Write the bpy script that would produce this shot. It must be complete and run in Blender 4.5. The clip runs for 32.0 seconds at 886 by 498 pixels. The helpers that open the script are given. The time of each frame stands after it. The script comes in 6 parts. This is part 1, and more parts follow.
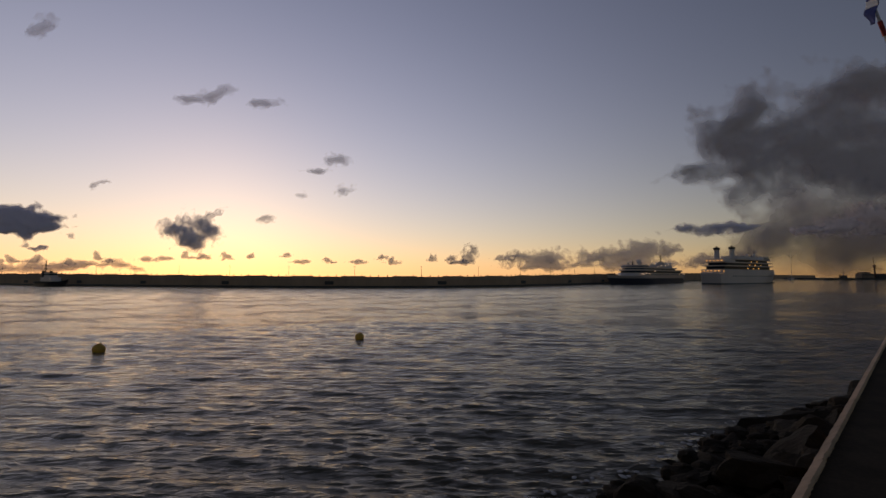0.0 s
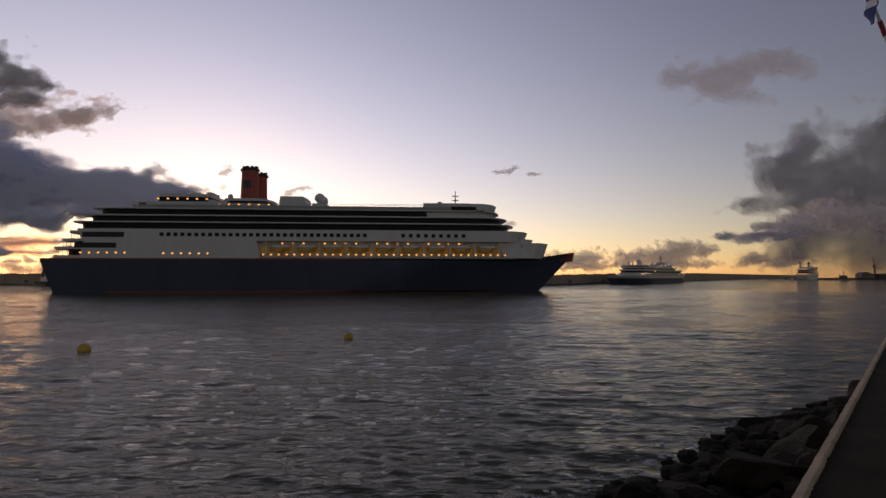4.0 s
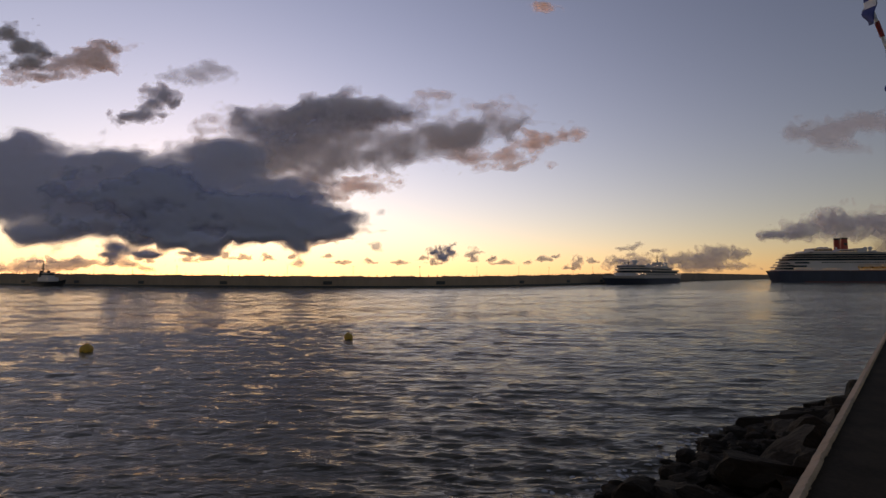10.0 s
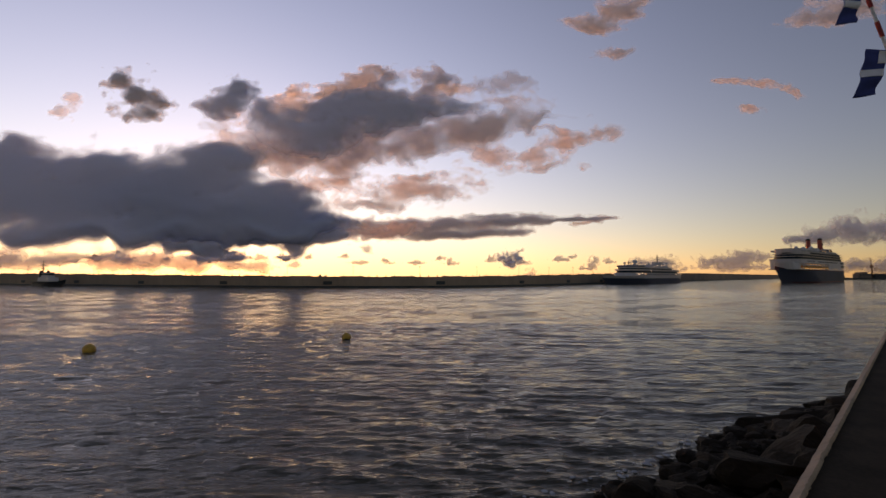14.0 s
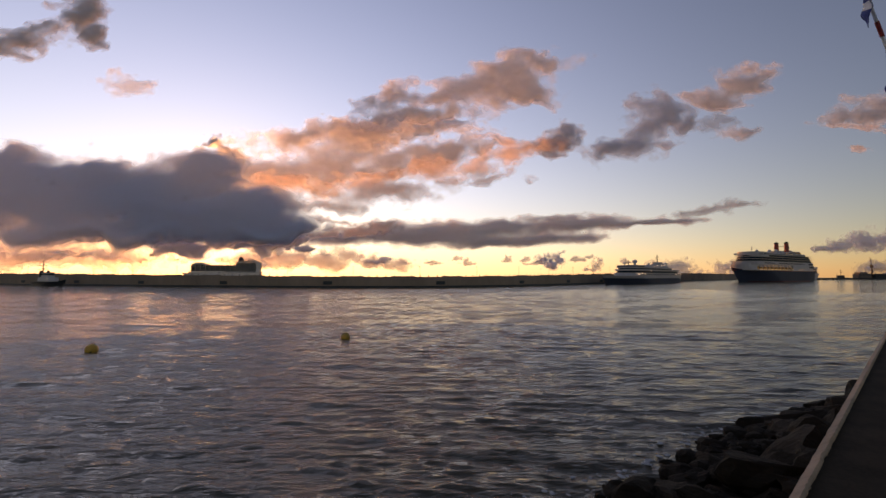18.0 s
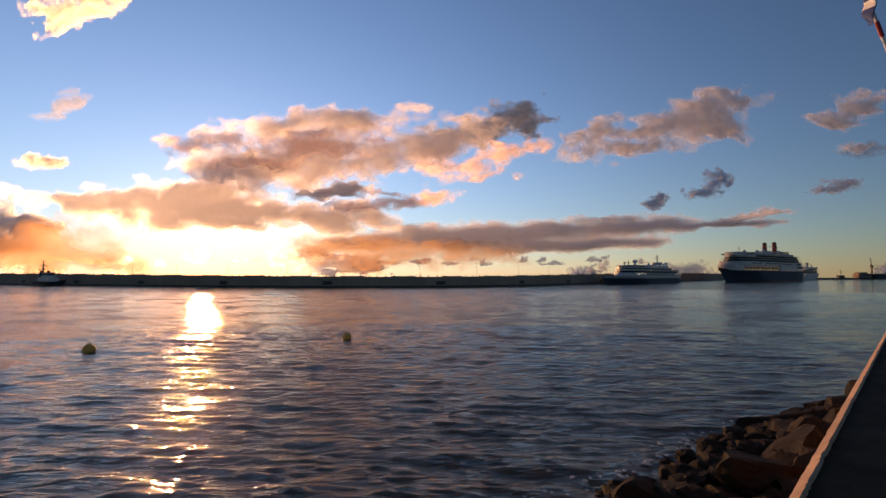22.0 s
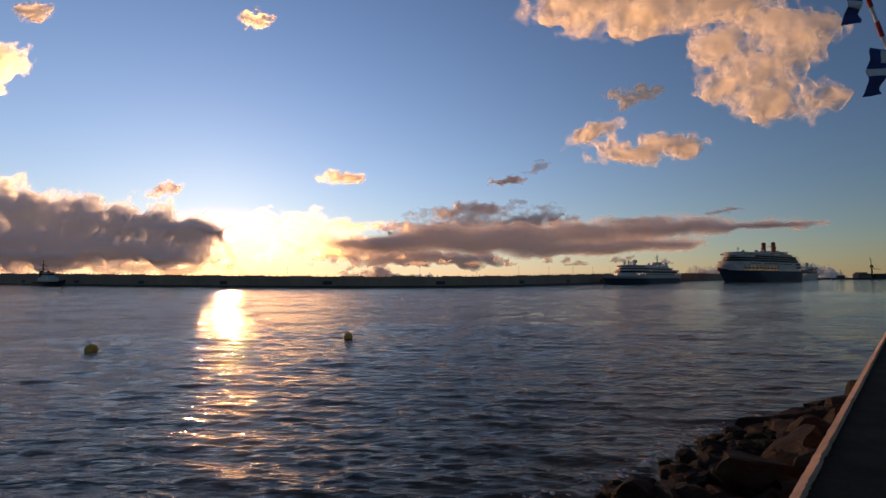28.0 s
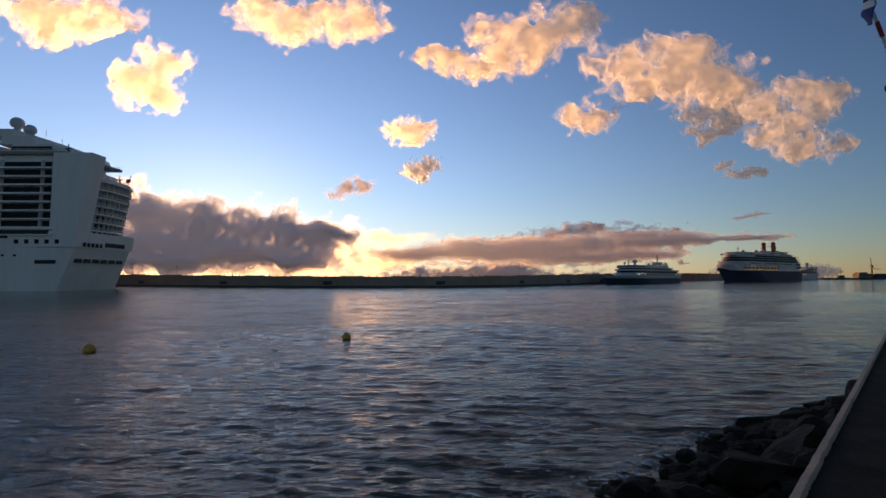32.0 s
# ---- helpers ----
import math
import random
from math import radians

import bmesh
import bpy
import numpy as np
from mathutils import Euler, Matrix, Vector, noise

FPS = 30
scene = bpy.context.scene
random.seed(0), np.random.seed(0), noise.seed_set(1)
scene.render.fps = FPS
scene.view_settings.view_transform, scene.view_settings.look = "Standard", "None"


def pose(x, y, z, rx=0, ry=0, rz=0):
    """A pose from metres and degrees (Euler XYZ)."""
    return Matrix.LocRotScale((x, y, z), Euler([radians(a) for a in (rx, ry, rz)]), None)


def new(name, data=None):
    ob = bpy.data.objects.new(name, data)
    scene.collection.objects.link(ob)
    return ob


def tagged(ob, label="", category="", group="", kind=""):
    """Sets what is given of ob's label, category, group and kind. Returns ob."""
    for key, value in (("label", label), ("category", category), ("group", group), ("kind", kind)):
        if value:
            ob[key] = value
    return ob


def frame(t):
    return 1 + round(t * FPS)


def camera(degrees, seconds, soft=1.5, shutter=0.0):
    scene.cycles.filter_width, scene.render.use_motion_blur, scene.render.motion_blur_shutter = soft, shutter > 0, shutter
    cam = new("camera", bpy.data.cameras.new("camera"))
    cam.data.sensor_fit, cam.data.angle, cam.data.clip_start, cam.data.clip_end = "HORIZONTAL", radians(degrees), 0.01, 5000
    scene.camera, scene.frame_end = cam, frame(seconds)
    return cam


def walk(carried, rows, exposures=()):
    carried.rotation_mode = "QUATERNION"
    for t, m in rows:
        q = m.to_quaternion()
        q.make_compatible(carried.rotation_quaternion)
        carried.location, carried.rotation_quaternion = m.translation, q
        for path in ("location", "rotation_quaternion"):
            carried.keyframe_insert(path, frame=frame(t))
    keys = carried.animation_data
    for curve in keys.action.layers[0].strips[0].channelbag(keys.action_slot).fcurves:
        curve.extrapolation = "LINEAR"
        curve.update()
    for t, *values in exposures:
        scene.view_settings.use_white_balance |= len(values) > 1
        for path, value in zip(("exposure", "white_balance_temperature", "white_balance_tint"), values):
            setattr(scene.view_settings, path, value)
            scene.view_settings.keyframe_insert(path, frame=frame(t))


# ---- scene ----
import functools

EYE = (0.0, 0.0, 6.2)
TILT = 3.575          # the lens points a little above the horizon
cam = camera(90.0, 32.0, soft=1.5)
walk(cam, [(0.0, pose(*EYE, 90 + TILT, 0, 0.19)), (8.6, pose(*EYE, 90 + TILT, 0, 0.19)),
           (8.9, pose(*EYE, 90 + TILT, 0, 0.0)), (32.0, pose(*EYE, 90 + TILT, 0, 0.0))],
     exposures=[(0.0, 0.08, 13800, 42), (3.0, 0.30, 14200, 43), (4.0, 0.77, 16400, 44), (5.5, 0.67, 15300, 45), (9.0, 0.66, 14100, 44), (11.0, 0.79, 13900, 42), (13.0, 0.84, 13900, 43),
                (17.0, 0.96, 13000, 42), (18.9, 0.87, 12000, 39), (20.0, 0.68, 9300, 27), (21.0, 0.46, 8100, 24), (22.0, 0.30, 7350, 21), (23.0, 0.28, 7150, 20), (24.0, 0.28, 7050, 19), (26.5, 0.10, 7550, 22), (28.0, 0.12, 7550, 22), (30.0, 0.23, 7350, 20), (32.0, 0.35, 7250, 20)])

# ---- sky: dawn, the sun comes up over the breakwater ----
SUN_AZ = -27.0
world = bpy.data.worlds.new("dawn_sky")
scene.world = world
world.use_nodes = True
wn, wl = world.node_tree.nodes, world.node_tree.links
wn.clear()


def wmath(op, a, b=None, clamp=False):
    n = wn.new("ShaderNodeMath")
    n.operation, n.use_clamp = op, clamp
    for i, v in enumerate((a, b)):
        if v is None:
            continue
        if isinstance(v, (int, float)):
            n.inputs[i].default_value = v
        else:
            wl.new(v, n.inputs[i])
    return n.outputs[0]


sky = wn.new("ShaderNodeTexSky")
sky.sky_type = "NISHITA"
sky.sun_disc = False
sky.sun_elevation = radians(6.5)
sky.sun_rotation = radians(SUN_AZ)
sky.altitude, sky.air_density, sky.dust_density, sky.ozone_density = 10, 1.1, 0.1, 3.5
bg_sky = wn.new("ShaderNodeBackground")
clear_air = wn.new("ShaderNodeMixRGB")      # clean sea air: a deeper blue
clear_air.blend_type = "MULTIPLY"
clear_air.inputs[0].default_value, clear_air.inputs[2].default_value = 1.0, (0.86, 0.98, 1.12, 1)
wl.new(sky.outputs[0], clear_air.inputs[1])
wl.new(clear_air.outputs[0], bg_sky.inputs[0])
# the dawn glow: strongest low over the place where the sun rises
coord = wn.new("ShaderNodeTexCoord")
sep = wn.new("ShaderNodeSeparateXYZ")
wl.new(coord.outputs["Generated"], sep.inputs[0])
toward = wmath("ADD", wmath("MULTIPLY", sep.outputs[0], math.sin(radians(SUN_AZ))), wmath("MULTIPLY", sep.outputs[1], math.cos(radians(SUN_AZ))))
facing = wmath("MULTIPLY", wmath("ADD", toward, 1.0), 0.5, True)
toward = wmath("POWER", facing, 5.0)
up = wmath("MAXIMUM", sep.outputs[2], 0.0)
# haze dims the band just over the sea below the dawn
dim = wmath("SUBTRACT", 1.0, wmath("MULTIPLY", wmath("MULTIPLY", wmath("POWER", math.e, wmath("MULTIPLY", up, -7.0)), toward), 0.55))
# away from the dawn the sky is darker, and lighter again over the land in the west
west = wmath("MULTIPLY", wmath("POWER", wmath("SUBTRACT", 1.0, facing), 2.0), 0.30)
wl.new(wmath("MULTIPLY", wmath("MULTIPLY", wmath("ADD", wmath("ADD", wmath("MULTIPLY", wmath("POWER", facing, 2.2), 0.84), 0.175), west), 0.17), dim), bg_sky.inputs[1])
low = wmath("POWER", math.e, wmath("MULTIPLY", up, -15.0))
mid = wmath("POWER", math.e, wmath("MULTIPLY", up, -2.8))
add = None
for fall, colour, power in ((low, (0.87, 0.48, 0.215, 1), 0.29), (mid, (0.74, 0.69, 0.85, 1), 0.30)):
    bg = wn.new("ShaderNodeBackground")
    bg.inputs[0].default_value = colour
    wl.new(wmath("MULTIPLY", wmath("MULTIPLY", fall, toward), power), bg.inputs[1])
    join = wn.new("ShaderNodeAddShader")
    wl.new((add or bg_sky).outputs[0], join.inputs[0])
    wl.new(bg.outputs[0], join.inputs[1])
    add = join
wout = wn.new("ShaderNodeOutputWorld")
wl.new(add.outputs[0], wout.inputs[0])

# ---- materials ----
def nodes_of(name):
    m = bpy.data.materials.new(name)
    m.use_nodes = True
    return m, m.node_tree.nodes, m.node_tree.links, m.node_tree.nodes["Principled BSDF"]


def paint(name, colour, rough=0.5, metal=0.0, grain=2.0, vary=0.25, bump=0.1, glow=0.0, glow_colour=None, streak=(1, 1, 1), piece=0.0, shine=0.5):
    """A surface with grain, stains at two sizes and fine relief; glow for lit windows, lamps and lamplit wall panels.
    """
    m, n, l, b = nodes_of(name)
    tc, mp = n.new("ShaderNodeTexCoord"), n.new("ShaderNodeMapping")
    mp.inputs["Scale"].default_value = streak
    l.new(tc.outputs["Object"], mp.inputs[0])
    fine, wide = n.new("ShaderNodeTexNoise"), n.new("ShaderNodeTexNoise")
    fine.inputs["Scale"].default_value, fine.inputs["Detail"].default_value = grain * 6, 5
    wide.inputs["Scale"].default_value, wide.inputs["Detail"].default_value = grain * 0.5, 4
    for t in (fine, wide):
        l.new(mp.outputs[0], t.inputs["Vector"])
    mix = n.new("ShaderNodeMath")
    mix.operation = "MULTIPLY_ADD"
    l.new(wide.outputs["Fac"], mix.inputs[0])
    mix.inputs[1].default_value = 0.65
    half = n.new("ShaderNodeMath")
    half.operation = "MULTIPLY"
    half.inputs[1].default_value = 0.35
    l.new(fine.outputs["Fac"], half.inputs[0])
    l.new(half.outputs[0], mix.inputs[2])
    value = mix.outputs[0]
    if piece:
        info, more = n.new("ShaderNodeObjectInfo"), n.new("ShaderNodeMath")
        more.operation = "MULTIPLY_ADD"
        l.new(info.outputs["Random"], more.inputs[0])
        more.inputs[1].default_value = piece
        l.new(value, more.inputs[2])
        value = more.outputs[0]
    ramp = n.new("ShaderNodeValToRGB")
    lo, hi = [max(0, c * (1 - vary)) for c in colour], [min(1, c * (1 + vary)) for c in colour]
    ramp.color_ramp.elements[0].position, ramp.color_ramp.elements[0].color = 0.3, (*lo, 1)
    ramp.color_ramp.elements[1].position, ramp.color_ramp.elements[1].color = 0.72 + piece * 0.7, (*hi, 1)
    l.new(value, ramp.inputs[0])
    l.new(ramp.outputs[0], b.inputs["Base Color"])
    b.inputs["Roughness"].default_value, b.inputs["Metallic"].default_value = rough, metal
    b.inputs["Specular IOR Level"].default_value = shine
    if bump:
        bp = n.new("ShaderNodeBump")
        bp.inputs["Strength"].default_value, bp.inputs["Distance"].default_value = bump, 0.3 / grain
        l.new(value, bp.inputs["Height"])
        l.new(bp.outputs[0], b.inputs["Normal"])
    if glow:
        b.inputs["Emission Color"].default_value = (*(glow_colour or colour), 1)
        b.inputs["Emission Strength"].default_value = glow
    return m


M_NAVY = paint("navy_hull_paint", (0.020, 0.033, 0.062), 0.6, grain=0.08, vary=0.35, bump=0.02, streak=(1, 1, 0.15))
M_BOOT = paint("red_boot_paint", (0.22, 0.025, 0.02), 0.5, grain=0.1, bump=0.02)
M_WHITE = paint("white_ship_paint", (0.56, 0.52, 0.51), 0.5, grain=0.12, vary=0.1, bump=0.02, streak=(1, 1, 0.2))
M_LINER = paint("clean_white_liner_paint", (0.88, 0.79, 0.72), 0.45, grain=0.1, vary=0.12, bump=0.02, streak=(1, 1, 0.12))
M_YACHT = paint("bright_yacht_paint", (0.44, 0.41, 0.40), 0.4, grain=0.12, vary=0.08, bump=0.02)
M_DECK = paint("grey_deck_paint", (0.30, 0.29, 0.27), 0.7, grain=0.3, bump=0.05)
M_GLASS = paint("dark_window_glass", (0.012, 0.015, 0.02), 0.4, grain=0.2, bump=0.0, shine=0.12)
M_FUNNEL = paint("red_funnel_paint", (0.48, 0.055, 0.035), 0.45, grain=0.2, vary=0.2, bump=0.02)
M_BLACK = paint("black_paint_and_opening_shade", (0.012, 0.012, 0.013), 0.6, grain=0.3, bump=0.03)
M_DOME = paint("pale_dome_plastic", (0.60, 0.60, 0.60), 0.5, grain=0.3, vary=0.1, bump=0.02)
M_BOAT = paint("orange_lifeboat_paint", (0.62, 0.30, 0.07), 0.45, grain=0.4, bump=0.03)
M_LAMP = paint("lit_warm_window", (0.9, 0.6, 0.25), 0.4, grain=0.4, bump=0.0, glow=0.5, glow_colour=(1.0, 0.66, 0.25))
M_AMBERGLOW = paint("dim_amber_wall_glow", (0.6, 0.35, 0.1), 0.4, grain=0.2, bump=0.0, glow=0.02, glow_colour=(1.0, 0.62, 0.14))
M_WORKLAMP = paint("white_deck_lamp", (0.9, 0.9, 0.85), 0.4, grain=0.4, bump=0.0, glow=0.4, glow_colour=(1.0, 0.93, 0.78))
M_STEEL = paint("dark_steel", (0.06, 0.06, 0.06), 0.5, 0.4, grain=1.0, bump=0.05)
M_CONCRETE = paint("weathered_concrete", (0.45, 0.29, 0.195), 0.85, grain=0.9, vary=0.35, bump=0.35)
M_PIER = paint("breakwater_concrete", (0.30, 0.20, 0.145), 0.9, grain=0.12, vary=0.4, bump=0.2, piece=0.25, streak=(1, 1, 0.3))
M_PIERDARK = paint("wet_breakwater_stone", (0.05, 0.045, 0.04), 0.6, grain=0.25, vary=0.5, bump=0.3)
M_FOAM = paint("pale_foam", (0.45, 0.45, 0.44), 0.8, grain=3.0, vary=0.3, bump=0.4)
M_ASPHALT = paint("dark_quay_paving", (0.052, 0.033, 0.022), 0.95, grain=3.0, vary=0.4, bump=0.3, shine=0.08)
M_ROCK = paint("wet_basalt_rock", (0.025, 0.0175, 0.012), 0.7, grain=1.6, vary=0.7, bump=0.8, piece=0.35, shine=0.06)
M_BUOY = paint("faded_yellow_buoy", (0.72, 0.33, 0.05), 0.6, grain=2.0, vary=0.35, bump=0.15)
M_WEED = paint("dark_weed_growth", (0.03, 0.03, 0.015), 0.8, grain=6.0, bump=0.4)
M_TUG = paint("dark_tug_paint", (0.03, 0.03, 0.035), 0.5, grain=0.4, bump=0.05)
M_RED = paint("red_ribbon", (0.45, 0.03, 0.03), 0.7, grain=8.0, bump=0.1)
M_FLAGBLUE = paint("blue_flag_cloth", (0.02, 0.05, 0.20), 0.85, grain=12.0, bump=0.1)
M_FLAGWHITE = paint("white_flag_cloth", (0.70, 0.70, 0.70), 0.85, grain=12.0, vary=0.1, bump=0.1)
M_LAND = paint("far_dark_land", (0.05, 0.05, 0.05), 0.9, grain=0.03, vary=0.5, bump=0.2)
M_SHED = paint("dusty_port_plaster", (0.20, 0.15, 0.12), 0.9, grain=0.2, vary=0.4, bump=0.1)
M_RUST = paint("rusty_crane_paint", (0.16, 0.07, 0.04), 0.6, grain=0.4, vary=0.4, bump=0.05)


def water_material():
    m, n, l, b = nodes_of("harbour_water")
    b.inputs["Base Color"].default_value = (0.100, 0.074, 0.048, 1)
    b.inputs["Roughness"].default_value = 0.05
    b.inputs["IOR"].default_value = 1.333
    b.inputs["Specular IOR Level"].default_value = 0.85
    b.inputs["Specular Tint"].default_value = (1.0, 0.92, 0.80, 1)
    tc = n.new("ShaderNodeTexCoord")
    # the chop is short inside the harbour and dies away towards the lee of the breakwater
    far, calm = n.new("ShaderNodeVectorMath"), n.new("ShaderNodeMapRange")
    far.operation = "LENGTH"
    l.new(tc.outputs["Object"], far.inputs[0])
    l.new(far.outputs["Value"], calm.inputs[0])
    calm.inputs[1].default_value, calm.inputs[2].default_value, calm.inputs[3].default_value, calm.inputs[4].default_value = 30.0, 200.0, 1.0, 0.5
    last = None
    for scale, squash, strength, dist, detail in ((2.6, 0.30, 1.0, 0.22, 5), (9.0, 0.40, 0.75, 0.04, 3)):
        mp, t, bp = n.new("ShaderNodeMapping"), n.new("ShaderNodeTexNoise"), n.new("ShaderNodeBump")
        mp.inputs["Scale"].default_value = (squash, 1, 1)
        mp.inputs["Rotation"].default_value = (0, 0, radians(4 * scale))
        l.new(tc.outputs["Object"], mp.inputs[0])
        l.new(mp.outputs[0], t.inputs["Vector"])
        t.inputs["Scale"].default_value, t.inputs["Detail"].default_value, t.inputs["Distortion"].default_value = scale, detail, 0.3
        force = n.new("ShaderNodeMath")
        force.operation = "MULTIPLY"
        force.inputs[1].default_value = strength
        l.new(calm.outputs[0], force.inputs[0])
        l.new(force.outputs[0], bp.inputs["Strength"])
        bp.inputs["Distance"].default_value = dist
        l.new(t.outputs["Fac"], bp.inputs["Height"])
        if last:
            l.new(last.outputs[0], bp.inputs["Normal"])
        last = bp
    l.new(last.outputs[0], b.inputs["Normal"])
    return m


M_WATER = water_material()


def cloud_material(name, tint, rim, core, grain, solid, edge, ragged, mottle=0.8):
    """Vapour: thin rims let sky and light through (rim), the deep body much less (core); a ragged grain tears its outline."""
    m, n, l, b = nodes_of(name)
    n.remove(b)
    tc = n.new("ShaderNodeTexCoord")
    thick = n.new("ShaderNodeAttribute")
    thick.attribute_name = "thick"
    inner = n.new("ShaderNodeAttribute")
    inner.attribute_name = "core"

    def calc(op, *values):
        node = n.new("ShaderNodeMath")
        node.operation = op
        for i, v in enumerate(values):
            if isinstance(v, (int, float)):
                node.inputs[i].default_value = v
            else:
                l.new(v, node.inputs[i])
        return node.outputs[0]

    def spread(value, a0, a1, b0, b1):
        node = n.new("ShaderNodeMapRange")
        node.interpolation_type = "SMOOTHSTEP"
        l.new(value, node.inputs[0])
        for i, v in enumerate((a0, a1, b0, b1)):
            node.inputs[i + 1].default_value = v
        return node.outputs[0]

    def grainy(scale, detail, rough):
        node = n.new("ShaderNodeTexNoise")
        node.inputs["Scale"].default_value, node.inputs["Detail"].default_value, node.inputs["Roughness"].default_value = scale, detail, rough
        l.new(tc.outputs["Object"], node.inputs["Vector"])
        return node.outputs["Fac"]

    depth = thick.outputs["Fac"]
    tear = calc("MULTIPLY", calc("SUBTRACT", grainy(grain * 1.6, 4, 0.5), 0.5), ragged)
    shown = calc("MULTIPLY", spread(calc("ADD", depth, tear), 0.02, edge, 0.0, solid), calc("MINIMUM", calc("MULTIPLY", depth, 9.0), 1.0))
    deep = calc("ADD", inner.outputs["Fac"], calc("MULTIPLY", calc("SUBTRACT", grainy(grain * 0.6, 4, 0.5), 0.5), mottle))
    passing = spread(deep, 0.10, 0.80, rim, core)
    dif, tra, clear = n.new("ShaderNodeBsdfDiffuse"), n.new("ShaderNodeBsdfTranslucent"), n.new("ShaderNodeBsdfTransparent")
    dif.inputs[0].default_value = tra.inputs[0].default_value = (*tint, 1)
    body, mix = n.new("ShaderNodeMixShader"), n.new("ShaderNodeMixShader")
    l.new(passing, body.inputs[0])
    l.new(dif.outputs[0], body.inputs[1])
    l.new(tra.outputs[0], body.inputs[2])
    l.new(shown, mix.inputs[0])
    l.new(clear.outputs[0], mix.inputs[1])
    l.new(body.outputs[0], mix.inputs[2])
    l.new(mix.outputs[0], n["Material Output"].inputs[0])
    return m


M_CLOUDS = {
    "rain": cloud_material("grey_rain_cloud", (0.64, 0.71, 0.86), 0.58, 0.26, 0.010, 0.93, 1.0, 0.8),
    "deck": cloud_material("solid_grey_cloud_deck", (0.62, 0.70, 0.86), 0.60, 0.32, 0.008, 0.97, 0.6, 0.6, 1.2),
    "storm": cloud_material("dense_grey_cloud", (0.52, 0.55, 0.63), 0.22, 0.05, 0.008, 0.92, 1.0, 0.8),
    "rose": cloud_material("rosy_broken_cloud", (0.80, 0.77, 0.82), 0.80, 0.36, 0.011, 0.88, 1.0, 0.8),
    "streak": cloud_material("grey_streak_cloud", (0.76, 0.75, 0.81), 0.80, 0.30, 0.010, 0.92, 0.8, 0.7),
    # the pink of the dawn light is put into this tint
    "pink": cloud_material("pink_tinted_streak", (0.97, 0.77, 0.70), 0.95, 0.75, 0.012, 0.75, 1.1, 0.9),
    "wisp": cloud_material("thin_grey_wisp", (0.66, 0.68, 0.76), 0.4, 0.3, 0.010, 0.45, 1.0, 0.5),
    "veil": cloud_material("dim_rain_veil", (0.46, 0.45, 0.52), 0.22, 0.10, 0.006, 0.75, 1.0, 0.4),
    # sunrise orange is coloured into the curtain, on top of the real light
    "curtain": cloud_material("orange_tinted_rain_curtain", (0.86, 0.56, 0.31), 0.6, 0.5, 0.005, 0.6, 1.0, 0.4),
    "glow": cloud_material("thin_sunlit_veil", (0.95, 0.87, 0.74), 0.95, 0.85, 0.008, 0.55, 1.0, 0.6),
    "white": cloud_material("white_puffy_cloud", (0.95, 0.92, 0.88), 0.88, 0.58, 0.012, 0.93, 0.95, 0.7),
    "cumulus": cloud_material("dark_based_cumulus", (0.72, 0.77, 0.90), 0.95, 0.16, 0.014, 0.97, 0.55, 0.5, 0.8),
    "haze": cloud_material("pale_far_cloud", (0.80, 0.74, 0.76), 0.6, 0.4, 0.016, 0.55, 0.8, 0.9),
    "bank": cloud_material("far_hazy_bank", (0.74, 0.70, 0.76), 0.5, 0.3, 0.012, 0.66, 0.9, 0.7),
}


def sun_glow_material():
    """Very thin warm veil added as the sun's glow, seen only where the low sun stands close behind it."""
    m, n, l, b = nodes_of("thin_sun_glow_veil")
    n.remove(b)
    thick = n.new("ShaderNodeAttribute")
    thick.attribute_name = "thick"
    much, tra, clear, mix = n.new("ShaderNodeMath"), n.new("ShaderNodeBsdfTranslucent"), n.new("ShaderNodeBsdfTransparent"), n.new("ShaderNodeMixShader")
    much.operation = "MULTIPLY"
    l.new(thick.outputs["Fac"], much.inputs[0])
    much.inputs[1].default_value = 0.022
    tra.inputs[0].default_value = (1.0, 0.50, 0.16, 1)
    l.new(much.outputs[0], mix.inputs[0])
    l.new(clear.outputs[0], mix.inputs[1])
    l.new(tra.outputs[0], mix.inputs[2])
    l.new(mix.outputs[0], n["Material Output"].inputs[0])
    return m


M_SUNGLOW = sun_glow_material()


def sun_material():
    m, n, l, b = nodes_of("glowing_sun")
    n.remove(b)
    e = n.new("ShaderNodeEmission")
    e.inputs[0].default_value, e.inputs[1].default_value = (1.0, 0.54, 0.22, 1), 8500.0
    l.new(e.outputs[0], n["Material Output"].inputs[0])
    return m


M_SUN = sun_material()

# ---- tools ----
def link(name, me, parent=None, label="", m=None):
    ob = new(name, me)
    if parent is not None:
        ob.parent = parent
    if m is not None:
        ob.matrix_basis = m
    return tagged(ob, label)


def finish(bm, name, material, smooth=False):
    me = bpy.data.meshes.new(name)
    bmesh.ops.recalc_face_normals(bm, faces=bm.faces)
    bm.to_mesh(me)
    bm.free()
    me.materials.append(material)
    if smooth:
        me.polygons.foreach_set("use_smooth", [True] * len(me.polygons))
    return me


def part(name, bm, material, parent=None, label="", smooth=False, m=None):
    return link(name, finish(bm, name, material, smooth), parent, label, m)


def thing(name, label, category, group="", m=None):
    ob = new(name)
    if m is not None:
        ob.matrix_basis = m
    return tagged(ob, label, category, group)


def slab(bm, x0, x1, y0, y1, z0, z1):
    """A block between two corners."""
    v = [bm.verts.new((x, y, z)) for z in (z0, z1) for x, y in ((x0, y0), (x1, y0), (x1, y1), (x0, y1))]
    for f in ((3, 2, 1, 0), (4, 5, 6, 7), (0, 1, 5, 4), (1, 2, 6, 5), (2, 3, 7, 6), (3, 0, 4, 7)):
        bm.faces.new([v[i] for i in f])
    return bm


